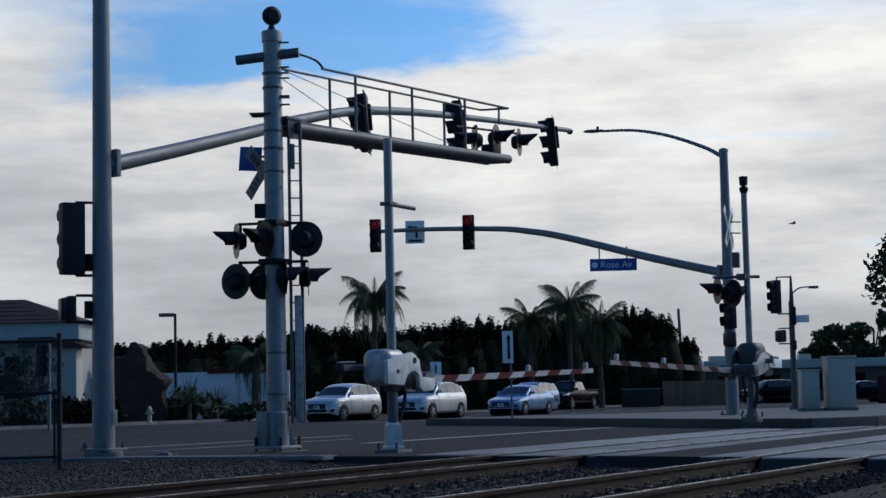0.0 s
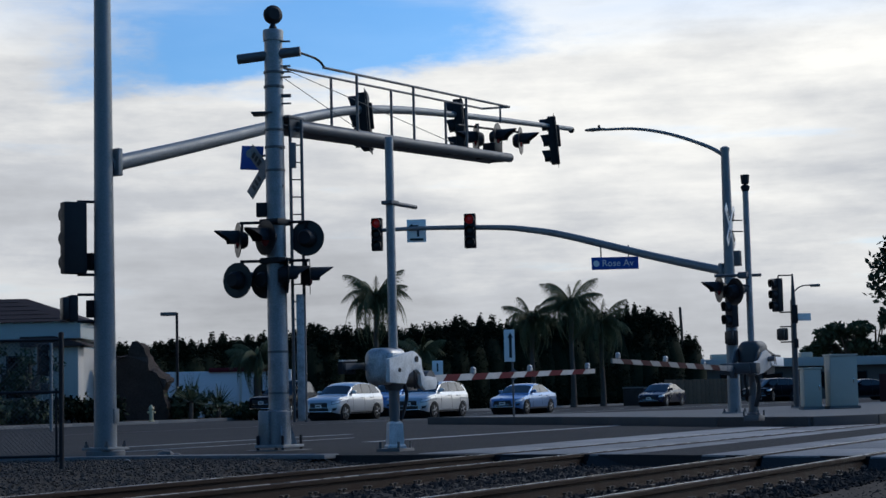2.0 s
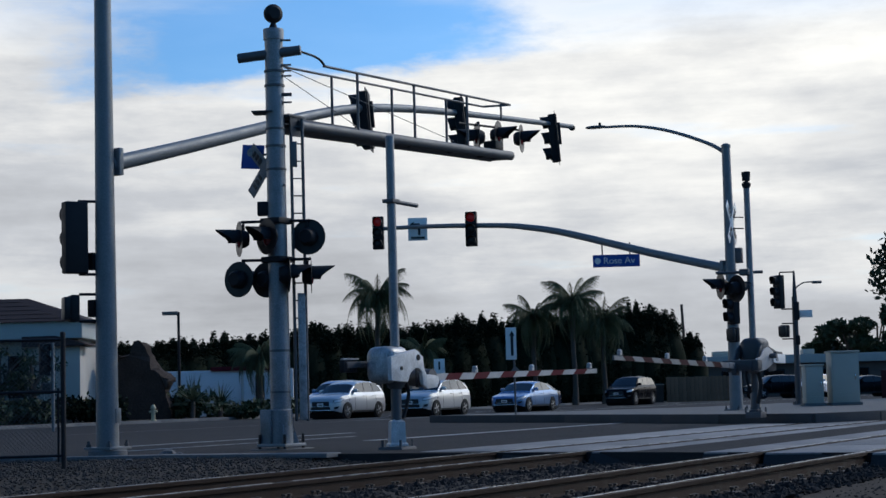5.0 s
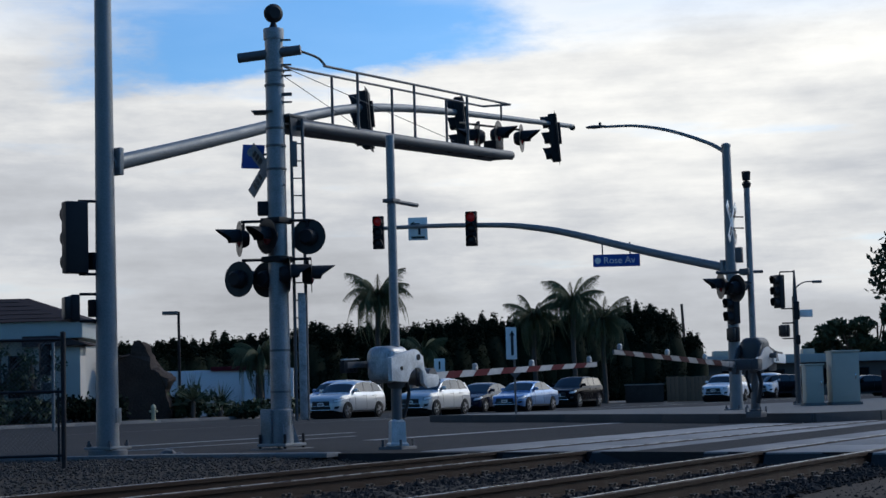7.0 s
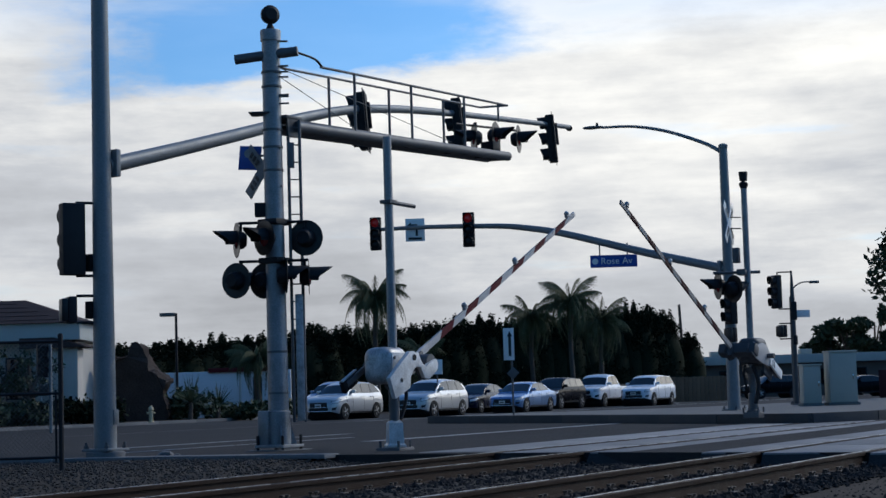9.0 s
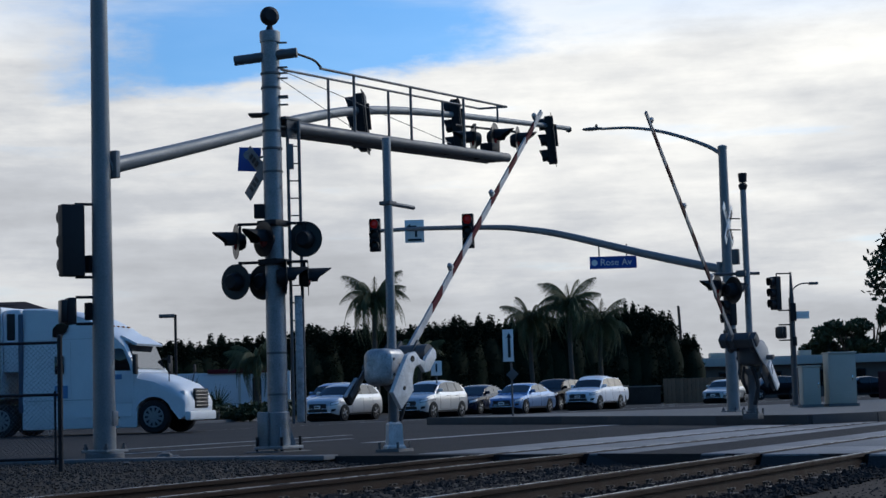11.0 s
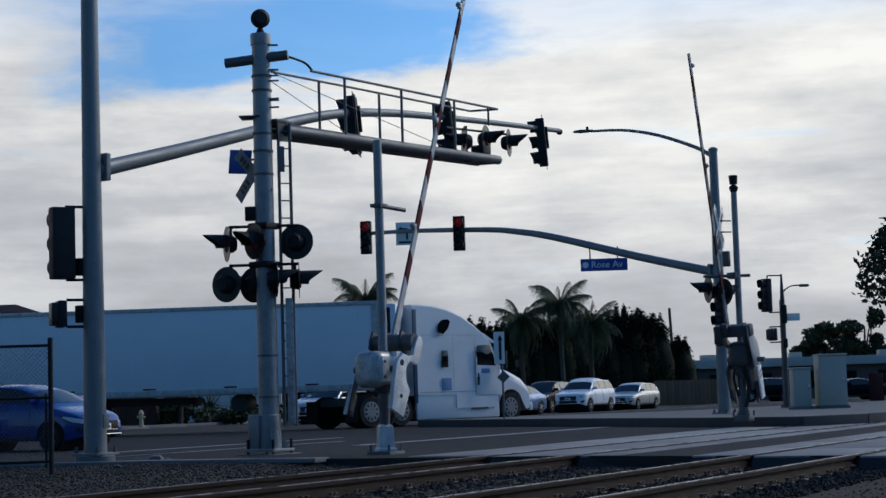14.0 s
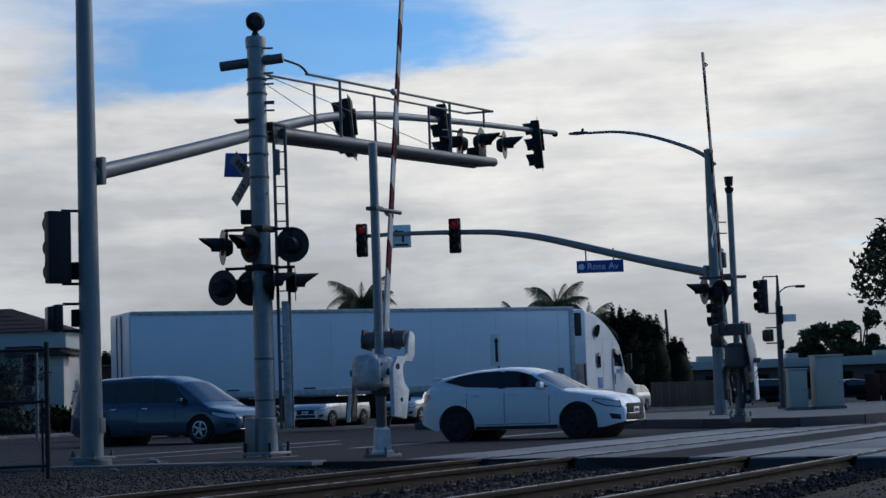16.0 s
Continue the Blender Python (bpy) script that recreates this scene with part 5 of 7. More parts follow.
def make_agave(x, y, h, seed):
    t = thing("spiky_shrub", "dark spiky yucca with narrow blades", "shrub", pose(x, y, 0.0), "spiky shrubs")
    bm = B()
    tube(bm, [(0, 0, 0), (0.05, 0, h * 0.45)], [0.12, 0.08], 8)
    part("stem", bm, M["bark"], t)
    bm = B()
    blade_root = Vector((0.05, 0, h * 0.40))
    rng = random.Random(seed)
    for k in range(70):
        a, e = rng.uniform(0, 6.283), rng.uniform(-0.25, 1.5)
        d = Vector((math.cos(a) * math.cos(e), math.sin(a) * math.cos(e), math.sin(e)))
        s = d.orthogonal().normalized() * 0.035
        L2 = h * rng.uniform(0.45, 0.65)
        vs = [bm.verts.new(blade_root + v) for v in (-s, s, d * L2)]
        bm.faces.new(vs)
    part("blades", bm, M["shrub"], t, "stiff narrow blades", smooth=0)


# ---- buildings and fences ----
def make_house():
    p = thing("house", "low beige stucco building with brown hipped roof", "house", pose(0, 0, 0))
    bm = B()
    x0, x1, y0, y1 = -34.0, -16.7, 79.0, 83.4
    box(bm, ((x0 + x1) / 2, (y0 + y1) / 2, 1.98), (x1 - x0, y1 - y0, 4.0))
    wall = part("wall", bm, M["stucco"], p)
    fz0, fz1 = 3.85, 4.62
    part("fascia", one_box(((x0 + x1) / 2 + 0.15, (y0 + y1) / 2 - 0.3, (fz0 + fz1) / 2), (x1 - x0 + 0.5, y1 - y0 + 1.3, fz1 - fz0), 0.03), M["fascia"], p, "wide pale fascia")
    bm = B()
    ex0, ex1, ey0, ey1 = x0 - 0.6, x1 + 0.7, y0 - 1.2, y1 + 0.7
    a = [bm.verts.new(v) for v in ((ex0, ey0, fz1), (ex1, ey0, fz1), (ex1, ey1, fz1), (ex0, ey1, fz1))]
    b = [bm.verts.new(v) for v in ((ex0 + 3.5, 80.6, 5.82), (-19.3, 80.6, 5.82))]
    bm.faces.new((a[0], a[1], b[1], b[0]))
    bm.faces.new((a[1], a[2], b[1]))
    bm.faces.new((a[2], a[3], b[0], b[1]))
    bm.faces.new((a[3], a[0], b[0]))
    bm.faces.new(a[::-1])
    roof = part("roof", bm, M["roof"], p, "brown shingle roof", smooth=0)
    for k in range(5):
        f = 0.12 + k * 0.18
        part("shingle_course", one_box(((ex0 + ex1) / 2 - 0.2, ey0 + (80.6 - ey0) * f, fz1 + (5.82 - fz1) * f + 0.012), ((ex1 - ex0) * (1 - 0.36 * f) - 1.2, 0.05, 0.008), 0.004), M["roof"], roof)
    for x in (-32, -29, -26, -23.2, -19.2):
        w = part("window", one_box((x, y0 - 0.01, 2.2), (1.3, 0.10, 1.9), 0.02), M["plastic"], p, "dark framed window")
        part("pane", one_box((x, y0 - 0.065, 2.2), (1.14, 0.02, 1.74)), M["glass"], w)
        part("sill", one_box((x, y0 - 0.12, 1.20), (1.4, 0.2, 0.06), 0.01), M["fascia"], w)
    for x in (-27.5, -24.5, -21.4, -18.2):
        part("pillar", one_box((x, y0 - 0.9, 1.94), (0.42, 0.42, 3.9), 0.03), M["stucco"], p, "beige porch pillar")
    side = part("side_wing", one_box((-17.6, 78.6, 1.75), (2.4, 1.2, 3.5), 0.02), M["stucco"], p)
    part("wing_roof", prism(B(), [(-18.9, 3.5), (-15.9, 3.5), (-16.2, 3.62), (-17.4, 3.95), (-18.9, 3.95)], 77.6, 80.0), M["roof"], side)
    # far low buildings
    w = thing("white_wall_building", "long low white building behind the planting", "building", pose(0, 0, 0))
    part("wall", one_box((-13.2, 101.2, 1.3), (8.4, 0.4, 2.72), 0.02), M["truckwhite"], w, "white painted wall")
    for x in (-15.6, -11.9, -10.2):
        part("pilaster", one_box((x, 100.95, 1.3), (0.14, 0.12, 2.74), 0.01), M["stucco"], w)
    part("fascia_board", one_box((-12.0, 100.9, 2.72), (3.4, 0.2, 0.24), 0.01), M["red"], w, "dark red sign board")
    part("doorway", one_box((-10.9, 100.95, 1.15), (0.5, 0.14, 2.3), 0.01), M["plastic"], w, "dark doorway")
    g = thing("low_building", "long low brown building with pale flat roof edge", "building", pose(0, 0, 0))
    part("wall", one_box((36, 154, 1.6), (36, 8, 3.3), 0.02), M["brownwall"], g)
    part("roof", one_box((36, 154, 3.16), (37, 9.4, 0.74), 0.03), M["stucco"], g, "pale flat roof edge")
    for k in range(9):
        x = 20.5 + k * 3.6
        wdw = part("window", one_box((x, 149.97, 1.6), (1.8, 0.1, 1.4), 0.02), M["plastic"], g)
        part("pane", one_box((x, 149.90, 1.6), (1.6, 0.03, 1.2)), M["glass"], wdw)
    for x, w2 in ((23.5, 1.4), (31, 1.0), (39, 1.6)):
        part("roof_unit", one_box((x, 152, 3.75), (w2, 1.2, 0.5), 0.04), M["cabinet"], g)


def make_fences():
    root = thing("timber_fence", "weathered brown board fence", "fence", pose(0, 0, 0))
    me = finish("board", one_box((0, 0, 0), (0.26, 0.03, 1.75), 0.006), M["timber"])
    for k in range(17):
        ob = new("board", me)
        ob.parent = root
        ob.matrix_basis = pose(14.9 + k * 0.275, 120 + random.uniform(-0.01, 0.01), 0.80 + random.uniform(-0.03, 0.03))
    for z in (0.4, 1.3):
        part("fence_rail", one_box((17.1, 120.05, z), (4.7, 0.05, 0.1), 0.005), M["timber"], root)
    b = thing("block_wall", "short brown block wall by the hedge", "wall", pose(13.2, 119.5, 0))
    part("wall", one_box((0, 0, 0.55), (2.6, 0.24, 1.25), 0.02), M["rock"], b)
    part("coping", one_box((0, 0, 1.20), (2.7, 0.32, 0.08), 0.01), M["concrete"], b)
    r = thing("red_fence", "dark red panel fence at the lot edge", "fence", pose(0, 0, 0))
    for k in range(12):
        part("panel", one_box((23.7 + k * 1.0, 95 + k * 0.5, 0.8), (0.98, 0.05, 1.5), 0.01, Matrix.Rotation(radians(26), 4, "Z")), M["reddark"], r)
    # chain-link fence on the bank
    f = thing("chain_link_fence", "dark chain-link fence with steel posts", "fence", pose(-5.28, 24.0, 0.06, 0, 0, 184))
    for x in (0.0, 2.4, 4.8):
        part("post", one_tube([(x, 0, -0.22), (x, 0, 1.72)], 0.035, 10), M["black"], f)
        part("post_cap", lathe(B(), [(0.04, 1.72), (0.035, 1.76), (0.01, 1.77)], Matrix.Translation((x, 0, 0)), 10), M["black"], f)
    for z in (1.66, 0.95, 0.08):
        part("fence_rail", one_tube([(0, 0, z), (4.8, 0, z)], 0.02, 8), M["black"], f)
    part("brace", one_tube([(0.07, 0, 0.0), (0.07, 0, 1.0)], 0.016, 8), M["black"], f)
    bm = B()
    pitch = 0.062
    n = int(4.8 / pitch)
    for k in range(-28, n + 1):
        for sgn in (-1, 1):
            xa, xb = k * pitch, k * pitch + 1.58
            za, zb = (0.08, 1.66) if sgn > 0 else (1.66, 0.08)
            if xa < 0:
                za += (0 - xa) * sgn
                xa = 0
            if xb > 4.8:
                zb -= (xb - 4.8) * sgn
                xb = 4.8
            if xb - xa > 0.02:
                tube(bm, [(xa, 0.004 * sgn, za), (xb, 0.004 * sgn, zb)], 0.0022, 3, False)
    part("wire_mesh", bm, M["steel"], f, "woven diamond wire mesh", smooth=0)


def close_behind():
    """Plain dark unseen walls, added behind and beside the camera's stand to cut low sky light."""
    for name, c, s in (("wall_south", (-14, -34, 4.2), (176, 0.6, 9.6)), ("wall_west", (-102.5, 130, 4.2), (0.6, 264, 9.6)), ("wall_east", (74.5, 98, 4.2), (0.6, 264, 9.6))):
        structure(name, one_box(c, s, 0.02), M["boundary"], "unseen plain dark wall added to cut low sky light", "wall")


def loose_stone(x, y, z, size, seed):
    bm = B()
    bmesh.ops.create_icosphere(bm, subdivisions=2, radius=size)
    for v in bm.verts:
        v.co += noise.noise_vector(v.co * 9 + Vector((seed, 0, 0))) * size * 0.6
        v.co.z *= 0.65
    ob = new("loose_stone", finish("loose_stone", bm, M["kerb"], 20))
    ob.matrix_basis = pose(x, y, z, 0, 0, seed * 40)
    tagged(ob, "pale loose stone lying on the gravel bank", "stone", "loose stones")


def make_rock():
    p = thing("entrance_rock", "large brown artificial rock with jagged top", "rock", pose(-14.5, 83.5, 0))
    bm = B()
    prism(bm, [(-1.3, -0.1), (1.35, -0.1), (1.32, 0.7), (1.05, 1.5), (1.30, 1.9), (0.55, 2.5), (0.25, 3.1), (-0.05, 3.75), (-0.3, 3.5), (-0.42, 3.15), (-1.3, 3.2)], -1.0, 1.2)
    bmesh.ops.subdivide_edges(bm, edges=bm.edges[:], cuts=4, use_grid_fill=True)
    bmesh.ops.triangulate(bm, faces=bm.faces[:])
    for v in bm.verts:
        d = noise.noise_vector(v.co * 1.4) * 0.32 + noise.noise_vector(v.co * 4.0) * 0.10
        v.co += d
    part("rock_face", bm, M["rock"], p, smooth=25)


far_gate_extras(gate_b)
make_lamp_signal_pole()
make_side_signal()
make_cabinet("utility_cabinet", "grey-green metal roadside cabinet, low", 10.93, 53.0, 0.55, 1.12, 0.45)
make_cabinet("utility_cabinet", "tall grey-green metal roadside cabinet", 11.85, 53.0, 0.84, 1.5, 0.6)
make_signs()
make_house()
make_rock()
make_hedge()
make_palm("feathery palm above the dark hedge", -4.0, 100, 6.55, 2.7, 32, 1)
make_palm("feathery palm above the dark hedge", 5.7, 117, 5.9, 2.6, 30, 2)
make_palm("tall feathery palm above the dark hedge", 8.2, 115, 6.8, 2.8, 33, 3)
make_palm("feathery palm at the end of the row", 10.4, 118, 5.5, 2.8, 30, 4)
make_palm("short palm in the verge planting", -9.7, 90, 3.1, 2.0, 26, 5)
make_palm("small palm against the hedge", -1.6, 108, 3.6, 2.0, 22, 6)
make_tree("tree", "open-crowned tree with drooping foliage", 22.6, 75, 10.4, 3.7, 21, 5200, 0.16, -0.4)
make_tree("tree", "distant rounded tree behind the low building", 37.0, 162, 7.0, 3.2, 22, 4200, 0.24)
make_tree("tree", "distant tall tree behind the low building", 39.6, 162, 8.1, 2.0, 23, 3200, 0.24)
make_tree("tree", "distant spreading tree by the lot", 35.0, 165, 5.4, 2.2, 24, 2600, 0.24)
make_tree("tree", "distant tree at the lot edge", 43.4, 160, 7.2, 3.2, 25, 3600, 0.26)
make_tree("garden_tree", "small bare-limbed tree in the verge", -18.2, 76.5, 3.2, 1.3, 31, 500, 0.12)
make_agave(-11.8, 80.5, 2.3, 7)
make_agave(-11.0, 84.0, 1.9, 8)
for i, (sx, sy, w, h) in enumerate(((-13.1, 84, 1.8, 1.8), (-12.0, 82.5, 1.7, 1.5), (-10.4, 86, 2.4, 0.9), (-8.2, 90, 2.4, 0.9), (-9.6, 82.5, 1.4, 0.6), (-17.6, 75.4, 2.2, 1.2), (-19.6, 74, 2.4, 1.4), (-15.9, 79.0, 2.0, 1.3), (-6.2, 92, 2.4, 0.9))):
    make_shrub("low dark green shrub in the verge", sx, sy, w, h, 60 + i)
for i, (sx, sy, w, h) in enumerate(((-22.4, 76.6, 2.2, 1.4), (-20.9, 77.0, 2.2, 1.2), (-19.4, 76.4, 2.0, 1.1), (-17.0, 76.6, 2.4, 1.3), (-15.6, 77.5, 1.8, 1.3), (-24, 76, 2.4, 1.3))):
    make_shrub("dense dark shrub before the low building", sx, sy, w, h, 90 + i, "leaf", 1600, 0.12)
make_tree("garden_tree", "small sparse tree before the low building", -19.9, 77.4, 4.0, 1.5, 33, 700, 0.12)
make_fences()
close_behind()
for i, (sx, sy, sr) in enumerate(((-4.55, 28.2, 0.13), (-4.35, 28.05, 0.08), (-4.8, 26.2, 0.06), (-3.2, 26.9, 0.07))):
    loose_stone(sx, sy, -0.02, sr, i)


# ---- vehicles ----
def paint_mat(name, color, rough=0.28, metal=0.0, coat=0.55):
    return mat(name, color, rough, metal, 0.05, 1.2, 60, 0.0, coat=coat, spec=0.35 if coat > 0.5 else 0.2 if coat else 0.06)


PAINT = dict(
    silver=paint_mat("silver_car_paint", (0.50, 0.50, 0.50), 0.35, 0.6),
    blue=paint_mat("deep_blue_car_paint", (0.003, 0.034, 0.20), 0.28, 0.1),
    white=paint_mat("white_car_paint", (0.74, 0.75, 0.77), 0.3),
    black=paint_mat("black_car_paint", (0.004, 0.004, 0.006), 0.2, 0.0, 0.0),
    bluegrey=paint_mat("blue_grey_car_paint", (0.020, 0.052, 0.090), 0.3, 0.2),
    paleblue=paint_mat("silver_blue_car_paint", (0.10, 0.20, 0.38), 0.32, 0.5),
    tan=paint_mat("pale_gold_car_paint", (0.42, 0.42, 0.40), 0.35, 0.5),
    navy=paint_mat("navy_car_paint", (0.006, 0.010, 0.028), 0.25, 0.0, 0.10),
)

# outline heights along the car: share of the length from the nose, metres
STYLES = dict(
    retro=dict(L=4.29, W=1.70, H=1.60, r=0.33, fa=0.19, ra=0.80, sill=0.26,
               top=[(0.0, 0.62), (0.02, 0.84), (0.10, 0.98), (0.26, 1.06), (0.96, 1.06), (0.995, 0.92), (1.0, 0.52)],
               cab=[(0.24, 1.04), (0.38, 1.46), (0.46, 1.57), (0.62, 1.60), (0.80, 1.55), (0.90, 1.40), (0.975, 1.04)],
               glass=[[(0.32, 1.10), (0.41, 1.44), (0.535, 1.51), (0.535, 1.10)], [(0.555, 1.10), (0.555, 1.51), (0.70, 1.51), (0.72, 1.10)], [(0.74, 1.10), (0.725, 1.50), (0.82, 1.46), (0.90, 1.12)]]),
    sedan=dict(L=4.55, W=1.76, H=1.43, r=0.32, fa=0.19, ra=0.78, sill=0.24,
               top=[(0.0, 0.56), (0.015, 0.72), (0.12, 0.82), (0.27, 0.93), (0.80, 0.99), (0.97, 0.98), (0.995, 0.86), (1.0, 0.48)],
               cab=[(0.25, 0.92), (0.40, 1.34), (0.48, 1.42), (0.60, 1.43), (0.72, 1.33), (0.88, 0.98)],
               glass=[[(0.34, 0.98), (0.43, 1.30), (0.55, 1.36), (0.55, 0.98)], [(0.57, 0.98), (0.57, 1.36), (0.66, 1.33), (0.79, 1.02)]]),
    suv=dict(L=4.6, W=1.82, H=1.70, r=0.36, fa=0.19, ra=0.79, sill=0.34,
             top=[(0.0, 0.68), (0.015, 0.92), (0.10, 1.02), (0.25, 1.12), (0.97, 1.14), (1.0, 1.0), (1.0, 0.55)],
             cab=[(0.23, 1.10), (0.36, 1.56), (0.43, 1.67), (0.62, 1.70), (0.88, 1.64), (0.985, 1.12)],
             glass=[[(0.31, 1.17), (0.385, 1.52), (0.50, 1.60), (0.50, 1.17)], [(0.52, 1.17), (0.52, 1.60), (0.68, 1.60), (0.68, 1.17)], [(0.70, 1.17), (0.70, 1.60), (0.86, 1.56), (0.93, 1.20)]]),
    wagon=dict(L=4.65, W=1.74, H=1.48, r=0.31, fa=0.19, ra=0.79, sill=0.25,
               top=[(0.0, 0.56), (0.015, 0.74), (0.12, 0.84), (0.27, 0.95), (0.97, 1.0), (1.0, 0.88), (1.0, 0.48)],
               cab=[(0.25, 0.94), (0.38, 1.36), (0.46, 1.46), (0.62, 1.48), (0.88, 1.44), (0.985, 0.98)],
               glass=[[(0.33, 1.0), (0.41, 1.32), (0.52, 1.39), (0.52, 1.0)], [(0.54, 1.0), (0.54, 1.39), (0.69, 1.40), (0.69, 1.0)], [(0.71, 1.0), (0.71, 1.40), (0.86, 1.38), (0.92, 1.02)]]),
    small_hatch=dict(L=4.05, W=1.70, H=1.46, r=0.31, fa=0.20, ra=0.83, sill=0.22,
                     top=[(0.0, 0.55), (0.02, 0.72), (0.08, 0.82), (0.24, 1.0), (0.80, 1.05), (0.96, 1.08), (0.99, 0.95), (1.0, 0.45)],
                     cab=[(0.20, 0.98), (0.36, 1.32), (0.47, 1.44), (0.58, 1.46), (0.78, 1.40), (0.93, 1.28), (0.985, 1.06)],
                     glass=[[(0.30, 1.02), (0.40, 1.29), (0.54, 1.38), (0.54, 1.03)], [(0.56, 1.03), (0.56, 1.38), (0.74, 1.34), (0.80, 1.20), (0.78, 1.06)]]),
    hatch=dict(L=4.52, W=1.83, H=1.51, r=0.355, fa=0.20, ra=0.80, sill=0.22,
               top=[(0.0, 0.56), (0.015, 0.76), (0.06, 0.86), (0.18, 0.96), (0.30, 1.02), (0.74, 1.10), (0.94, 1.14), (0.985, 1.0), (1.0, 0.50)],
               cab=[(0.25, 0.98), (0.41, 1.37), (0.49, 1.48), (0.58, 1.51), (0.74, 1.47), (0.90, 1.34), (0.965, 1.12)],
               glass=[[(0.345, 1.06), (0.43, 1.32), (0.50, 1.405), (0.565, 1.425), (0.565, 1.08)], [(0.585, 1.08), (0.585, 1.425), (0.70, 1.41), (0.80, 1.345), (0.87, 1.24), (0.76, 1.12)]]),
    minivan=dict(L=5.22, W=1.98, H=1.80, r=0.355, fa=0.19, ra=0.80, sill=0.24,
                 top=[(0.0, 0.58), (0.015, 0.76), (0.08, 0.88), (0.20, 1.02), (0.97, 1.10), (1.0, 0.95), (1.0, 0.48)],
                 cab=[(0.16, 0.98), (0.33, 1.60), (0.42, 1.75), (0.58, 1.80), (0.84, 1.76), (0.96, 1.58), (0.985, 1.08)],
                 glass=[[(0.27, 1.06), (0.36, 1.52), (0.45, 1.62), (0.45, 1.08)], [(0.47, 1.08), (0.47, 1.62), (0.68, 1.64), (0.68, 1.10)], [(0.70, 1.10), (0.70, 1.64), (0.86, 1.60), (0.92, 1.12)]]),
    pickup=dict(L=5.7, W=1.95, H=1.85, r=0.38, fa=0.18, ra=0.80, sill=0.42,
                top=[(0.0, 0.72), (0.01, 1.02), (0.08, 1.12), (0.25, 1.20), (0.985, 1.18), (1.0, 1.10), (1.0, 0.60)],
                cab=[(0.24, 1.18), (0.335, 1.68), (0.38, 1.82), (0.47, 1.85), (0.575, 1.80), (0.605, 1.18)],
                glass=[[(0.30, 1.24), (0.36, 1.65), (0.44, 1.74), (0.44, 1.24)], [(0.455, 1.24), (0.455, 1.74), (0.555, 1.71), (0.575, 1.24)]]),
)


def make_wheel(parent, x, y, r, out, rim_material="rim", width=0.21, spokes=5):
    """A wheel that turns about local y; out: +1 or -1, the outer side."""
    rot = Matrix.Rotation(radians(90), 4, "X")
    w = part("wheel", lathe(B(), [(r * 0.62, -width / 2), (r * 0.92, -width / 2), (r, -width * 0.32), (r, width * 0.32), (r * 0.92, width / 2), (r * 0.62, width / 2)], rot, 24), M["tyre"], parent, "black rubber tyre", pose(x, y, r))
    o = out * (width / 2 + 0.004)
    bm = B()
    lathe(bm, [(r * 0.64, 0.0), (r * 0.64, 0.012), (r * 0.56, 0.016), (r * 0.54, 0.0)], Matrix.Translation((0, o - (0.008 if out > 0 else -0.008), 0)) @ rot, 24)
    for k in range(spokes):
        a = k * math.tau / spokes
        turn = Matrix.Rotation(a, 4, "Y")
        box(bm, turn @ Vector((r * 0.31, o, 0)), (r * 0.58, 0.02, r * 0.17), 0.004, turn)
    lathe(bm, [(r * 0.16, -0.012), (r * 0.14, 0.012)], Matrix.Translation((0, o, 0)) @ rot, 14)
    part("rim", bm, M[rim_material], w, "spoked rim")
    return w


def curve(rows):
    """Rounded height along the car through (share, metres) rows."""
    xs, zs = np.array([a for a, b in rows]), np.array([b for a, b in rows])

    def f(v):
        u = np.clip(v + np.linspace(-0.018, 0.018, 7), xs[0], xs[-1])
        return float(np.interp(u, xs, zs).mean())
    return f


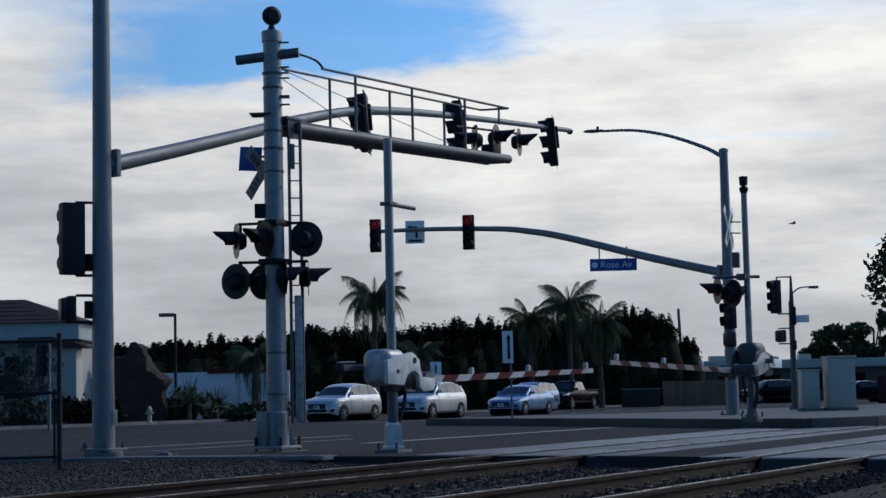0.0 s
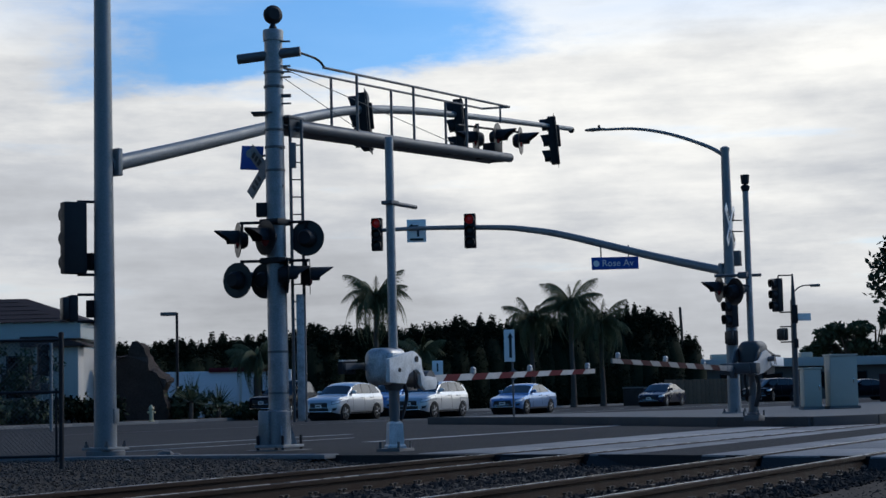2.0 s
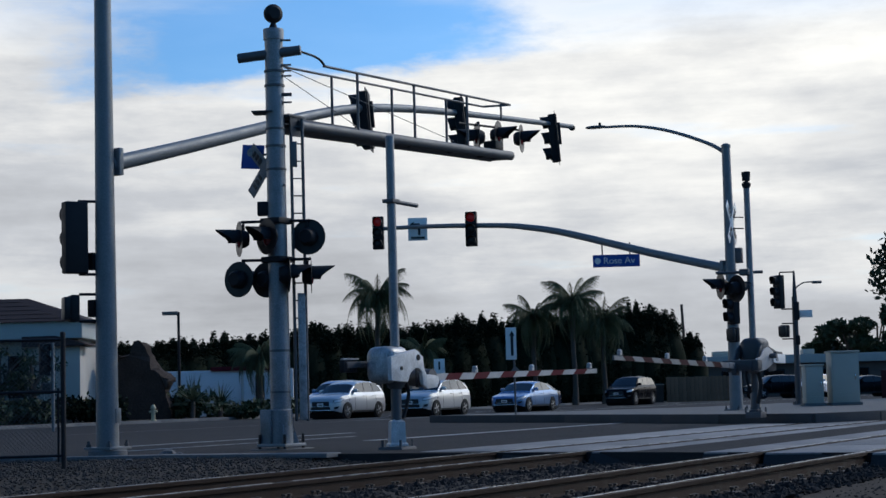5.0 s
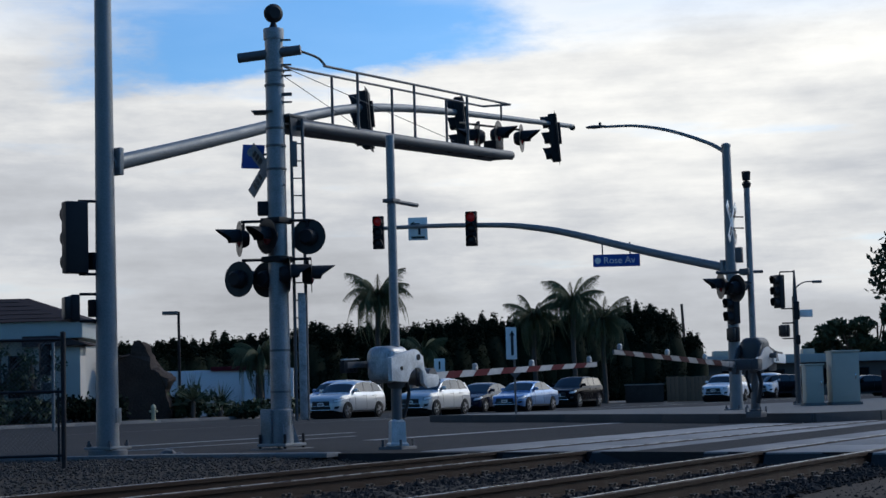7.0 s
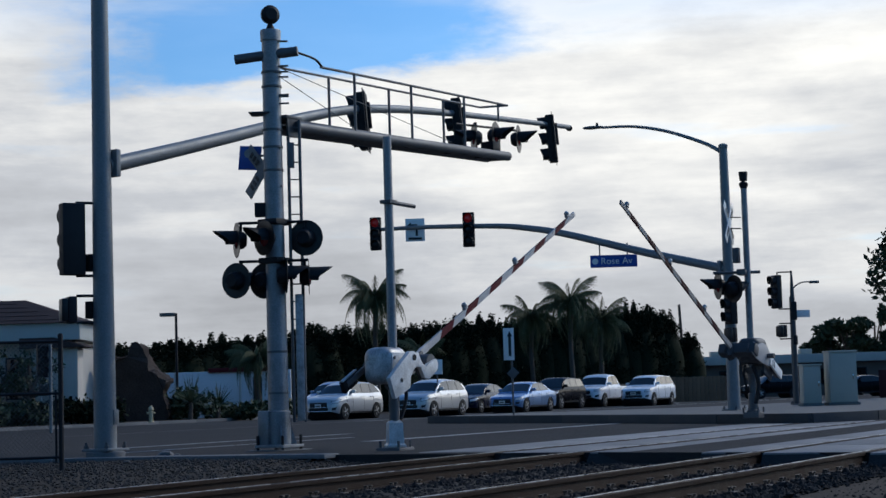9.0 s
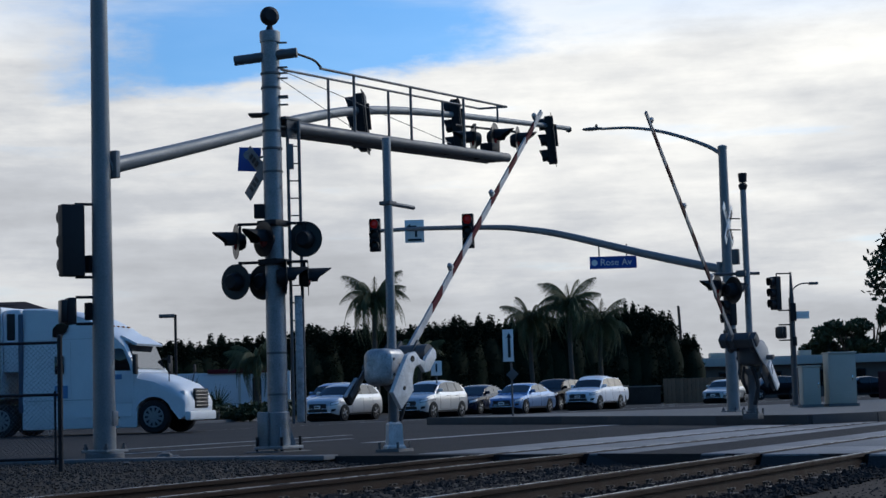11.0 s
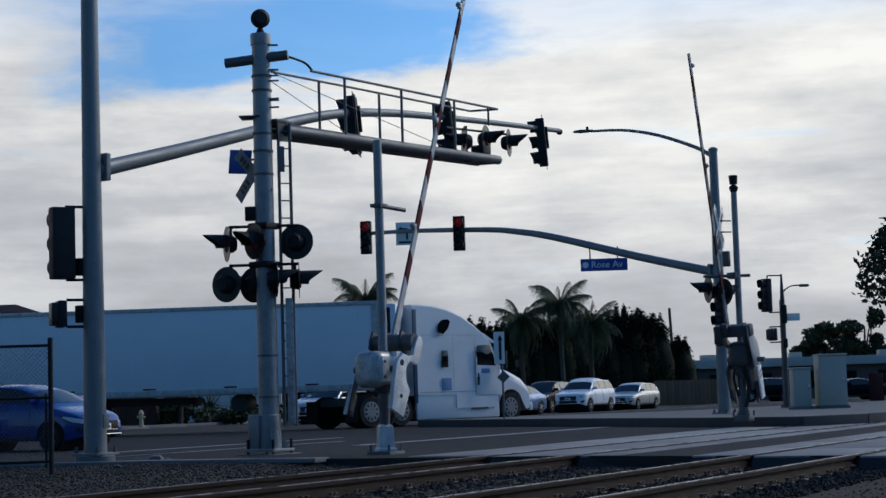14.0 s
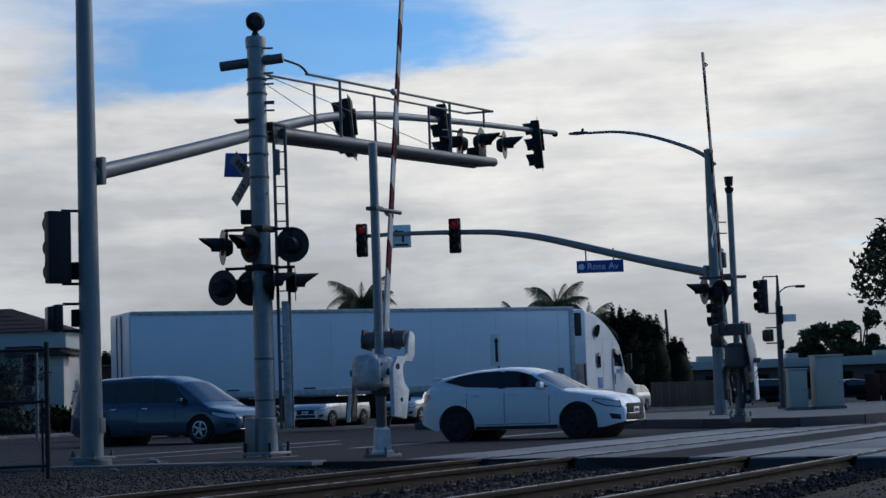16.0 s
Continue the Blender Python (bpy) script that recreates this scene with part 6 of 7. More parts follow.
def make_car(name, label, category, style, paint, m, group="", rims="rim", front="chrome", bed=False):
    """A car lofted from cross-sections; local x forward, origin on the ground under its middle."""
    S = STYLES[style]
    L, W, H, r, low = S["L"], S["W"], S["H"], S["r"], S["sill"]
    p = thing(name, label, category, m, group)
    half = L / 2
    shoulder, cab = curve(S["top"]), curve(S["cab"])
    c0, c1 = S["cab"][0][0], S["cab"][-1][0]
    belt = S["cab"][0][1]

    def fx(f):
        return half - f * L

    def crest(f):
        """Height of the middle line."""
        b = shoulder(f)
        return max(b, cab(f)) if c0 <= f <= c1 else b

    def width(f):
        d, e = f * L, (1 - f) * L
        w = 1.0 - 0.05 * abs(2 * f - 1) ** 2
        if d < 0.55:
            w *= 1 - 0.30 * ((0.55 - d) / 0.55) ** 2.4
        if e < 0.45:
            w *= 1 - 0.20 * ((0.45 - e) / 0.45) ** 2.4
        return W / 2 * w

    def floor_z(f):
        z = low + 0.10 * max(0.0, 1 - f * L / 0.35) + 0.16 * max(0.0, 1 - (1 - f) * L / 0.4)
        for a in (S["fa"], S["ra"]):
            dx, ra = abs(f - a) * L, r + 0.06
            if dx < ra:
                z = max(z, r + math.sqrt(ra * ra - dx * dx) - 0.02)
        return z

    def side(f, z):
        """Half width of the car's skin at this height."""
        w, sh = width(f), shoulder(f)
        if z <= sh - 0.06:
            u = max(0.0, min(1.0, (z - low) / max(0.1, sh - 0.06 - low)))
            crease = 0.010 * math.exp(-((u - 0.80) / 0.07) ** 2)
            return w * (0.945 + 0.055 * math.sin(math.pi * min(1.0, 0.12 + 0.80 * u)) - 0.012 * u) + crease
        u = (z - sh + 0.06) / max(0.05, H - sh + 0.06)
        return w * (0.945 + 0.055 * math.sin(math.pi * 0.92) - 0.012 - 0.045 * min(1, u * 8) - 0.19 * u)

    def roof_round(f):
        return min(0.13, 0.06 + 0.2 * max(0.0, crest(f) - shoulder(f)))

    def skin_z(f, y):
        """Height of the upper skin at half width y."""
        rr, zt = roof_round(f), crest(f)
        wr = side(f, zt - rr)
        return zt - rr + rr * max(0.0, 1 - (min(abs(y), wr) / wr) ** 3) ** (1 / 2.2)

    fs = sorted(set([round(k / 56, 4) for k in range(57)] + [0.003, 0.008, 0.03, 0.97, 0.992, 0.997] + [round(a + s * (r + 0.06) / L * c, 4) for a in (S["fa"], S["ra"]) for s in (-1, 1) for c in (1.002, 0.985, 0.94, 0.85, 0.7, 0.5)]))
    bm = B()
    loops = []
    for f in fs:
        x, zb, zt, rr = fx(f), floor_z(f), crest(f), roof_round(f)
        sh = max(zb + 0.05, shoulder(f) - 0.06)
        zs = [zb + (sh - zb) * k / 7 for k in range(8)] + [sh + (zt - rr - sh) * k / 5 for k in range(1, 6)]
        right = [(side(f, z), z) for z in zs]
        wr = right[-1][0]
        right += [(wr * c, skin_z(f, wr * c)) for c in (0.985, 0.95, 0.88, 0.72, 0.45, 0.0)]
        right = [(right[0][0] - 0.10, zb + 0.012)] + right
        ring = [(y, z) for y, z in right] + [(-y, z) for y, z in right[-2::-1]]
        loops.append([bm.verts.new((x, y, z)) for y, z in ring])
    n = len(loops[0])
    for a, b in zip(loops, loops[1:]):
        for i in range(n - 1):
            bm.faces.new((a[i], b[i], b[i + 1], a[i + 1]))
    bm.faces.new(loops[0])
    bm.faces.new(loops[-1][::-1])
    bmesh.ops.recalc_face_normals(bm, faces=bm.faces)
    body = part("body", bm, PAINT[paint], p, "painted body shell", smooth=50)
    part("underbody", one_box((0, 0, low + 0.22), (L * 0.90, W * 0.60, 0.42), 0.05), M["plastic"], p, "dark underbody")
    for a in (S["fa"], S["ra"]):
        part("wheel_well", one_tube([(fx(a), -W * 0.46, r), (fx(a), W * 0.46, r)], r + 0.045, 20), M["plastic"], p, "dark wheel well")

    def patch(nm, poly, sy, material, owner, text="", lift=0.006):
        """A thin panel on the side skin, outline in (share, height)."""
        q = B()
        q.faces.new([q.verts.new((a * L, 0, z)) for a, z in poly])
        bmesh.ops.triangulate(q, faces=q.faces[:])
        bmesh.ops.subdivide_edges(q, edges=q.edges[:], cuts=3, use_grid_fill=True)
        for v in q.verts:
            f, z = v.co.x / L, v.co.z
            v.co = (fx(f), sy * (side(f, z) + lift), z)
        bmesh.ops.recalc_face_normals(q, faces=q.faces)
        bmesh.ops.solidify(q, geom=q.faces[:], thickness=0.004)
        return part(nm, q, material, owner, text, smooth=50)

    def strip(x0, z0, x1, z1, w):
        if abs(x1 - x0) * L > abs(z1 - z0):
            return [(x0, z0 - w), (x1, z1 - w), (x1, z1 + w), (x0, z0 + w)]
        w = w / L
        return [(x0 - w, z0), (x0 + w, z0), (x1 + w, z1), (x1 - w, z1)]

    for sy in (-1, 1):
        for poly in S["glass"]:
            patch("side_window", poly, sy, M["glass"], body, "dark tinted side window")
        for a, b in zip(S["glass"], S["glass"][1:]):
            fa2, fb2 = max(v[0] for v in a), min(v[0] for v in b)
            zl, zh = min(v[1] for v in a), max(v[1] for v in b) - 0.02
            patch("pillar_trim", [(fa2 - 0.008, zl), (fb2 + 0.008, zl), (fb2 + 0.008, zh), (fa2 - 0.008, zh)], sy, M["blackshine"], body, "black pillar trim", 0.004)
        zb = shoulder(0.5) - 0.07
        doors = (0.335, 0.555, 0.745) if not bed else (0.30, 0.45, 0.60)
        for f in doors:
            patch("door_seam", strip(f, low + 0.12, f, zb, 0.005), sy, M["plastic"], body, "", 0.001)
        patch("sill_seam", strip(doors[0], low + 0.11, doors[-1], low + 0.11, 0.005), sy, M["plastic"], body, "", 0.001)
        for f in (doors[1] - 0.045, doors[2] - 0.045):
            y = side(f, zb - 0.05) + 0.018
            part("door_handle", one_box((fx(f), sy * y, zb - 0.05), (0.19, 0.03, 0.035), 0.012), PAINT[paint] if paint != "bluegrey" else M["chrome"], body, "door handle")
        nz = shoulder(0.03)
        patch("headlight", [(0.012, nz - 0.17), (0.020, nz - 0.07), (0.118, nz + 0.0), (0.125, nz - 0.03), (0.07, nz - 0.13)], sy, M["lens"], body, "clear wrap-round headlight", 0.008)
        patch("headlight_bezel", [(0.010, nz - 0.19), (0.018, nz - 0.055), (0.122, nz + 0.015), (0.132, nz - 0.04), (0.072, nz - 0.15)], sy, M["blackshine"], body, "dark headlight surround", 0.003)
        patch("fog_lamp_recess", [(0.012, low + 0.14), (0.014, low + 0.24), (0.055, low + 0.27), (0.045, low + 0.16)], sy, M["plastic"], body, "dark fog lamp recess", 0.004)
        tz = shoulder(0.96)
        patch("tail_light", [(0.985, tz - 0.28), (0.988, tz - 0.08), (0.935, tz - 0.09), (0.95, tz - 0.22)], sy, M["redlens"], body, "red tail light", 0.008)
        fm = S["cab"][1][0] - 0.035
        mz = belt + 0.12
        mirror = part("mirror", one_box((fx(fm), sy * (side(fm, mz) + 0.12), mz), (0.12, 0.22, 0.15), 0.05), PAINT[paint], p, "door mirror")
        part("mirror_foot", one_box((fx(fm), sy * (side(fm, mz) + 0.02), mz - 0.05), (0.08, 0.12, 0.04), 0.01), M["plastic"], mirror)
        patch("rocker_trim", [(S["fa"] + (r + 0.08) / L, low + 0.005), (S["ra"] - (r + 0.08) / L, low + 0.005), (S["ra"] - (r + 0.08) / L, low + 0.075), (S["fa"] + (r + 0.08) / L, low + 0.075)], sy, M["plastic"], body, "black rocker trim", 0.006)
    # sloping glass, front and back
    for nm, a, b in (("windscreen", S["cab"][0], S["cab"][1]), ("rear_window", S["cab"][-1], S["cab"][-2])):
        f0, f1 = a[0] + (b[0] - a[0]) * 0.14, a[0] + (b[0] - a[0]) * 0.98
        q = B()
        rows = []
        for i in range(9):
            f = f0 + (f1 - f0) * i / 8
            wr = side(f, crest(f) - roof_round(f)) * 0.93
            rows.append([q.verts.new((fx(f), wr * (k - 4) / 4, skin_z(f, wr * (k - 4) / 4) + 0.008)) for k in range(9)])
        for ra2, rb2 in zip(rows, rows[1:]):
            for k in range(8):
                q.faces.new((ra2[k], ra2[k + 1], rb2[k + 1], rb2[k]))
        bmesh.ops.recalc_face_normals(q, faces=q.faces)
        bmesh.ops.solidify(q, geom=q.faces[:], thickness=0.004)
        part(nm, q, M["glass"], body, "dark sloping glass", smooth=50)
    # nose
    nz = shoulder(0.02)
    wn = width(0.004) * 2
    part("grille", one_box((half + 0.004, 0, nz - 0.16), (0.05, wn * 0.72, 0.20), 0.03), M["plastic"], p, "black grille")
    part("grille_trim", one_box((half + 0.016, 0, nz - 0.265), (0.045, wn * 0.66, 0.025), 0.010), M[front], p, "bright grille trim")
    part("lower_grille", one_box((half - 0.004, 0, low + 0.19), (0.05, wn * 0.80, 0.13), 0.02), M["plastic"], p, "black lower grille")
    part("number_plate", one_box((half + 0.034, 0, nz - 0.20), (0.014, 0.30, 0.14), 0.004), M["signwhite"], p, "pale plate with a plain bar")
    part("plate_bar", one_box((half + 0.043, 0, nz - 0.20), (0.006, 0.22, 0.05)), M["signblack"], p)
    part("bumper_trim", one_box((half - 0.012, 0, low + 0.105), (0.08, wn * 0.96, 0.035), 0.015), M[front], p, "bright lower bumper trim")
    if style in ("hatch", "small_hatch", "minivan", "suv", "retro"):
        z = crest(S["cab"][-2][0]) - 0.015
        part("roof_spoiler", one_box((fx(S["cab"][-2][0]) - 0.10, 0, z), (0.30, W * 0.60, 0.035), 0.015), PAINT[paint], body, "roof-edge spoiler")
    if bed:
        part("bed_floor", one_box((fx(0.80), 0, shoulder(0.8) + 0.004), (L * 0.34, W * 0.78, 0.02)), M["plastic"], p, "dark open load bed")
        for sy in (-1, 1):
            part("bed_rail", one_box((fx(0.80), sy * W * 0.43, shoulder(0.8) + 0.02), (L * 0.37, 0.10, 0.08), 0.02), M["plastic"], p)
        part("tailgate", one_box((fx(0.985), 0, shoulder(0.97) + 0.01), (0.06, W * 0.8, 0.08), 0.02), PAINT[paint], p)
    wheels = [make_wheel(p, fx(a), sy * (W / 2 - 0.115), r, sy, rims) for a in (S["fa"], S["ra"]) for sy in (-1, 1)]
    return p, wheels, r


def make_tractor():
    """Road tractor with high-roof sleeper; local x forward, origin on the ground under the coupling."""
    p = thing("truck_tractor", "white long-nosed road tractor with high sleeper cab", "truck", pose(-60, 60, 0))
    W = 2.5
    out = [(1.42, 1.0), (3.15, 1.0), (3.17, 0.55), (5.05, 0.55), (5.10, 1.35), (5.30, 1.92), (5.22, 2.0), (4.88, 2.78), (4.60, 3.04), (4.15, 3.37), (3.6, 3.66), (3.0, 3.87), (2.3, 3.99), (1.7, 4.02), (1.42, 4.02)]
    bm = B()
    loops = []
    for k, pull in ((-1.0, 0.05), (-0.93, 0.0), (0.93, 0.0), (1.0, 0.05)):
        loops.append([bm.verts.new((x if z < 2.5 else x - pull, k * W / 2 * (1 - 0.10 * max(0, (z - 2.9))), z - (pull if z > 2.2 else 0))) for x, z in out])
    for a, b in zip(loops, loops[1:]):
        for i in range(len(out)):
            bm.faces.new((a[i], a[(i + 1) % len(out)], b[(i + 1) % len(out)], b[i]))
    bm.faces.new(loops[0][::-1])
    bm.faces.new(loops[-1])
    bmesh.ops.recalc_face_normals(bm, faces=bm.faces)
    cab = part("cab", bm, M["truckwhite"], p, "white sleeper cab", smooth=40)
    hood = [(5.00, 0.95), (5.25, 0.95)]
    c = 5.90
    hood += [(c + 0.62 * math.cos(a), 0.52 + 0.62 * math.sin(a)) for a in [math.pi - math.pi * k / 10 for k in range(11)] if 0.52 + 0.62 * math.sin(a) > 0.56]
    hood += [(7.00, 0.42), (7.17, 0.50), (7.19, 0.95), (7.05, 1.30), (6.75, 1.55), (5.95, 1.80), (5.05, 1.98), (5.00, 1.98)]
    hood = [(x if x < 5.3 else x - 0.14 if x < 6.6 else x - 0.32, z) for x, z in hood]
    bm = B()
    loops = []
    for k, drop in ((-1.0, 0.22), (-0.86, 0.05), (-0.5, 0.0), (0.5, 0.0), (0.86, 0.05), (1.0, 0.22)):
        loops.append([bm.verts.new((x - 0.10 * (abs(k) == 1.0) * (x > 6.40), k * W / 2 * (1 - 0.10 * max(0, x - 6.10)), z - drop * (z > 1.2))) for x, z in hood])
    for a, b in zip(loops, loops[1:]):
        for i in range(len(hood)):
            bm.faces.new((a[i], a[(i + 1) % len(hood)], b[(i + 1) % len(hood)], b[i]))
    bm.faces.new(loops[0][::-1])
    bm.faces.new(loops[-1])
    bmesh.ops.recalc_face_normals(bm, faces=bm.faces)
    part("hood", bm, M["truckwhite"], p, "white sloping bonnet", smooth=40)
    part("grille", one_box((6.85, 0, 1.05), (0.10, 1.15, 0.62), 0.05), M["plastic"], p, "black grille")
    for k in range(5):
        part("grille_bar", one_box((6.92, 0, 0.82 + k * 0.11), (0.02, 1.05, 0.03), 0.006), M["chrome"], p)
    part("bumper", one_box((6.85, 0, 0.52), (0.20, 2.3, 0.28), 0.06), M["truckwhite"], p)
    for sy in (-1, 1):
        part("headlight", one_box((6.50, sy * 1.03, 1.16), (0.46, 0.16, 0.28), 0.07, Matrix.Rotation(radians(-sy * 8), 4, "Z")), M["lens"], p, "clear headlight")
        y = sy * (W / 2 + 0.004)
        door = part("door", one_box((4.60, sy * (W / 2 + 0.002), 1.62), (1.00, 0.02, 1.30), 0.01), M["truckwhite"], p)
        part("door_window", prism(B(), [(4.16, 1.98), (5.04, 1.96), (5.00, 2.16), (4.80, 2.62), (4.72, 2.66), (4.24, 2.66), (4.16, 2.60)], y - 0.012, y + 0.008, 0.003), M["glass"], door, "dark door window")
        part("door_handle", one_box((4.20, sy * (W / 2 + 0.025), 1.62), (0.05, 0.03, 0.18), 0.008), M["plastic"], door)
        part("vent_window", prism(B(), [(4.14, 1.30), (4.26, 1.30), (4.26, 1.56), (4.14, 1.58)], y - 0.01, y + 0.006), M["plastic"], door)
        part("sleeper_window", one_box((2.66, y, 2.20), (0.30, 0.012, 0.56), 0.004), M["glass"], cab, "dark sleeper window")
        part("roof_window", prism(B(), [(2.42, 3.10), (2.66, 3.04), (2.90, 3.24), (2.98, 3.46), (2.88, 3.54), (2.60, 3.50), (2.44, 3.36)], sy * 1.205 - 0.012, sy * 1.205 + 0.012), M["glass"], cab, "dark upper window")
        part("company_mark", one_box((2.72, y, 1.36), (0.44, 0.012, 0.40), 0.003), M["paleblue_mark"], cab, "faded blue mark")
        part("door_mark", one_box((4.55, sy * (W / 2 + 0.014), 1.78), (0.40, 0.006, 0.16), 0.002), M["paleblue_mark"], door)
        part("side_skirt", one_box((3.30, sy * 1.16, 0.66), (3.85, 0.12, 0.92), 0.06), M["truckwhite"], p, "white side skirt over the tank")
        part("seam", one_box((3.30, sy * (W / 2 + 0.001), 1.10), (3.6, 0.008, 0.010)), M["steel"], cab, "panel seam")
        for xs in (3.05, 4.06):
            part("seam", one_box((xs, sy * (W / 2 + 0.001), 2.05), (0.008, 0.007, 1.7)), M["silver"], cab, "faint panel seam")
        part("step", one_box((4.25, sy * 1.23, 0.52), (0.8, 0.06, 0.05), 0.01), M["grime"], p)
        m2 = part("mirror", one_box((5.28, sy * 1.46, 2.15), (0.12, 0.20, 0.62), 0.03), M["plastic"], p, "tall dark mirror")
        part("mirror_arm", one_tube([(5.02, sy * 1.2, 2.35), (5.27, sy * 1.46, 2.35)], 0.02, 8), M["plastic"], m2)
        part("hood_mirror", one_box((6.25, sy * 1.12, 2.02), (0.06, 0.16, 0.24), 0.03), M["plastic"], p)
        part("hood_mirror_arm", one_tube([(6.20, sy * 1.0, 1.52), (6.25, sy * 1.12, 1.95)], 0.016, 6), M["plastic"], p)
        part("fairing", one_box((1.35, sy * 1.21, 2.30), (0.15, 0.06, 3.1), 0.015), M["bluegrey"], p, "dark blue-grey side fairing")
        part("roof_seam", one_box((3.0, sy * (W / 2 - 0.004), 3.0), (2.9, 0.008, 0.012)), M["silver"], cab, "faint panel seam")
    part("windscreen", prism(B(), [(5.19, 2.03), (5.25, 2.03), (4.92, 2.79), (4.86, 2.79)], -1.10, 1.10), M["glass"], p, "raked windscreen")
    part("sun_visor", prism(B(), [(4.62, 2.98), (5.16, 2.74), (5.20, 2.80), (4.66, 3.08)], -1.08, 1.08), M["truckwhite"], p)
    for k in range(5):
        part("marker_lamp", one_box((4.12, -0.8 + k * 0.4, 3.40), (0.12, 0.08, 0.05), 0.02), M["amber"], p)
    part("frame", one_box((2.5, 0, 0.85), (7.8, 0.85, 0.28), 0.02), M["grime"], p, "dark chassis frame")
    part("fifth_wheel", one_box((0, 0, 1.10), (0.9, 0.9, 0.14), 0.03), M["grime"], p, "coupling plate")
    part("exhaust", one_tube([(1.25, 0.7, 1.0), (1.25, 0.7, 3.9)], 0.08, 12), M["steel"], p)
    wheels = []
    for x in (5.76,):
        for sy in (-1, 1):
            wheels.append(make_wheel(p, x, sy * 1.08, 0.52, sy, "galv", 0.30, 10))
    for x in (0.65, -0.65):
        for sy in (-1, 1):
            wheels.append(make_wheel(p, x, sy * 0.98, 0.52, sy, "galv", 0.55, 10))
    for sy in (-1, 1):
        part("mud_flap", one_box((-1.28, sy * 0.98, 0.55), (0.02, 0.6, 0.7), 0.005), M["tyre"], p)
    return p, wheels


def make_trailer():
    """Refrigerated box trailer; local x forward, origin on the ground under its front face's middle."""
    p = thing("box_trailer", "long plain white refrigerated box trailer", "trailer", pose(-60, 60, 0))
    L, W, z0, z1 = 16.15, 2.6, 1.22, 4.10
    body = part("box_body", one_box((-L / 2, 0, (z0 + z1) / 2), (L, W, z1 - z0), 0.03), M["trailer"], p, "plain white box sides")
    for sy in (-1, 1):
        part("top_rail", one_box((-L / 2, sy * (W / 2 + 0.012), z1 - 0.07), (L, 0.03, 0.13), 0.008), M["silver"], body)
        part("bottom_rail", one_box((-L / 2, sy * (W / 2 + 0.012), z0 + 0.10), (L, 0.03, 0.20), 0.008), M["silver"], body, "riveted bottom rail")
        for k in range(12):
            part("clearance_mark", one_box((-0.8 - k * 1.33, sy * (W / 2 + 0.030), z0 + 0.24), (0.42, 0.006, 0.05)), M["red" if k % 2 else "signwhite"], body)
        for k in range(13):
            part("panel_seam", one_box((-0.6 - k * 1.24, sy * (W / 2 + 0.003), (z0 + z1) / 2), (0.012, 0.007, z1 - z0 - 0.36)), M["trailer"], body)
        part("front_post", one_box((-0.05, sy * (W / 2 + 0.006), (z0 + z1) / 2), (0.20, 0.02, z1 - z0), 0.005), M["silver"], body)
        part("small_mark", one_box((-0.55, sy * (W / 2 + 0.008), 1.80), (0.24, 0.006, 0.22)), M["steel"], body)
        part("landing_leg", one_tube([(-3.0, sy * 0.8, 1.2), (-3.0, sy * 0.8, 0.32)], 0.07, 8), M["grime"], p)
        part("landing_foot", one_box((-3.0, sy * 0.8, 0.30), (0.26, 0.26, 0.05), 0.01), M["grime"], p)
    unit = part("cooling_unit", one_box((0.32, 0, 3.02), (0.64, 2.26, 2.0), 0.12), M["trailer"], p, "white cooling unit on the front wall")
    part("cooling_grille", one_box((0.30, 0, 3.46), (0.40, 2.28, 0.95), 0.09), M["plastic"], unit, "dark cooling grille")
    for sy in (-1, 1):
        part("rear_door", one_box((-L - 0.015, sy * 0.63, (z0 + z1) / 2), (0.04, 1.22, z1 - z0 - 0.16), 0.01), M["trailer"], body, "white rear door")
        part("lock_rod", one_tube([(-L - 0.06, sy * 0.3, z0 + 0.1), (-L - 0.06, sy * 0.3, z1 - 0.1)], 0.02, 8), M["steel"], body)
        part("tail_light", one_box((-L - 0.03, sy * 1.0, z0 - 0.08), (0.04, 0.3, 0.12), 0.01), M["redlens"], p)
    part("frame", one_box((-L / 2 - 2.5, 0, 1.05), (9.0, 1.0, 0.24), 0.02), M["grime"], p, "dark sliding frame")
    part("fuel_tank", one_tube([(-4.6, -0.9, 0.95), (-4.6, 0.9, 0.95)], 0.28, 14), M["grime"], p)
    part("rear_guard", one_box((-L + 0.1, 0, 0.56), (0.1, 2.3, 0.10), 0.01), M["grime"], p)
    for sy in (-1, 1):
        part("guard_post", one_box((-L + 0.1, sy * 0.6, 0.85), (0.08, 0.08, 0.6), 0.01), M["grime"], p)
    wheels = []
    for x in (-12.9, -14.15):
        for sy in (-1, 1):
            wheels.append(make_wheel(p, x, sy * 0.98, 0.52, sy, "galv", 0.55, 10))
    part("axle_beam", one_box((-13.5, 0, 0.62), (1.6, 1.9, 0.16), 0.03), M["grime"], p)
    return p, wheels


M["paleblue_mark"] = mat("faded_blue_print", (0.10, 0.22, 0.40), 0.5, 0, 0.2, 20, 60, 0.0)
M["bluegrey"] = mat("dark_blue_grey_panel", (0.03, 0.06, 0.11), 0.4, 0, 0.1, 2, 40, 0.0)
Q = "queue of waiting cars"
LANE_YAW = 180 + RAIL_YAW      # queue traffic drives towards the camera's side


def lane_pose(s, q):
    return Matrix.Translation(along(s, q, -0.015)) @ Matrix.Rotation(radians(LANE_YAW), 4, "Z")


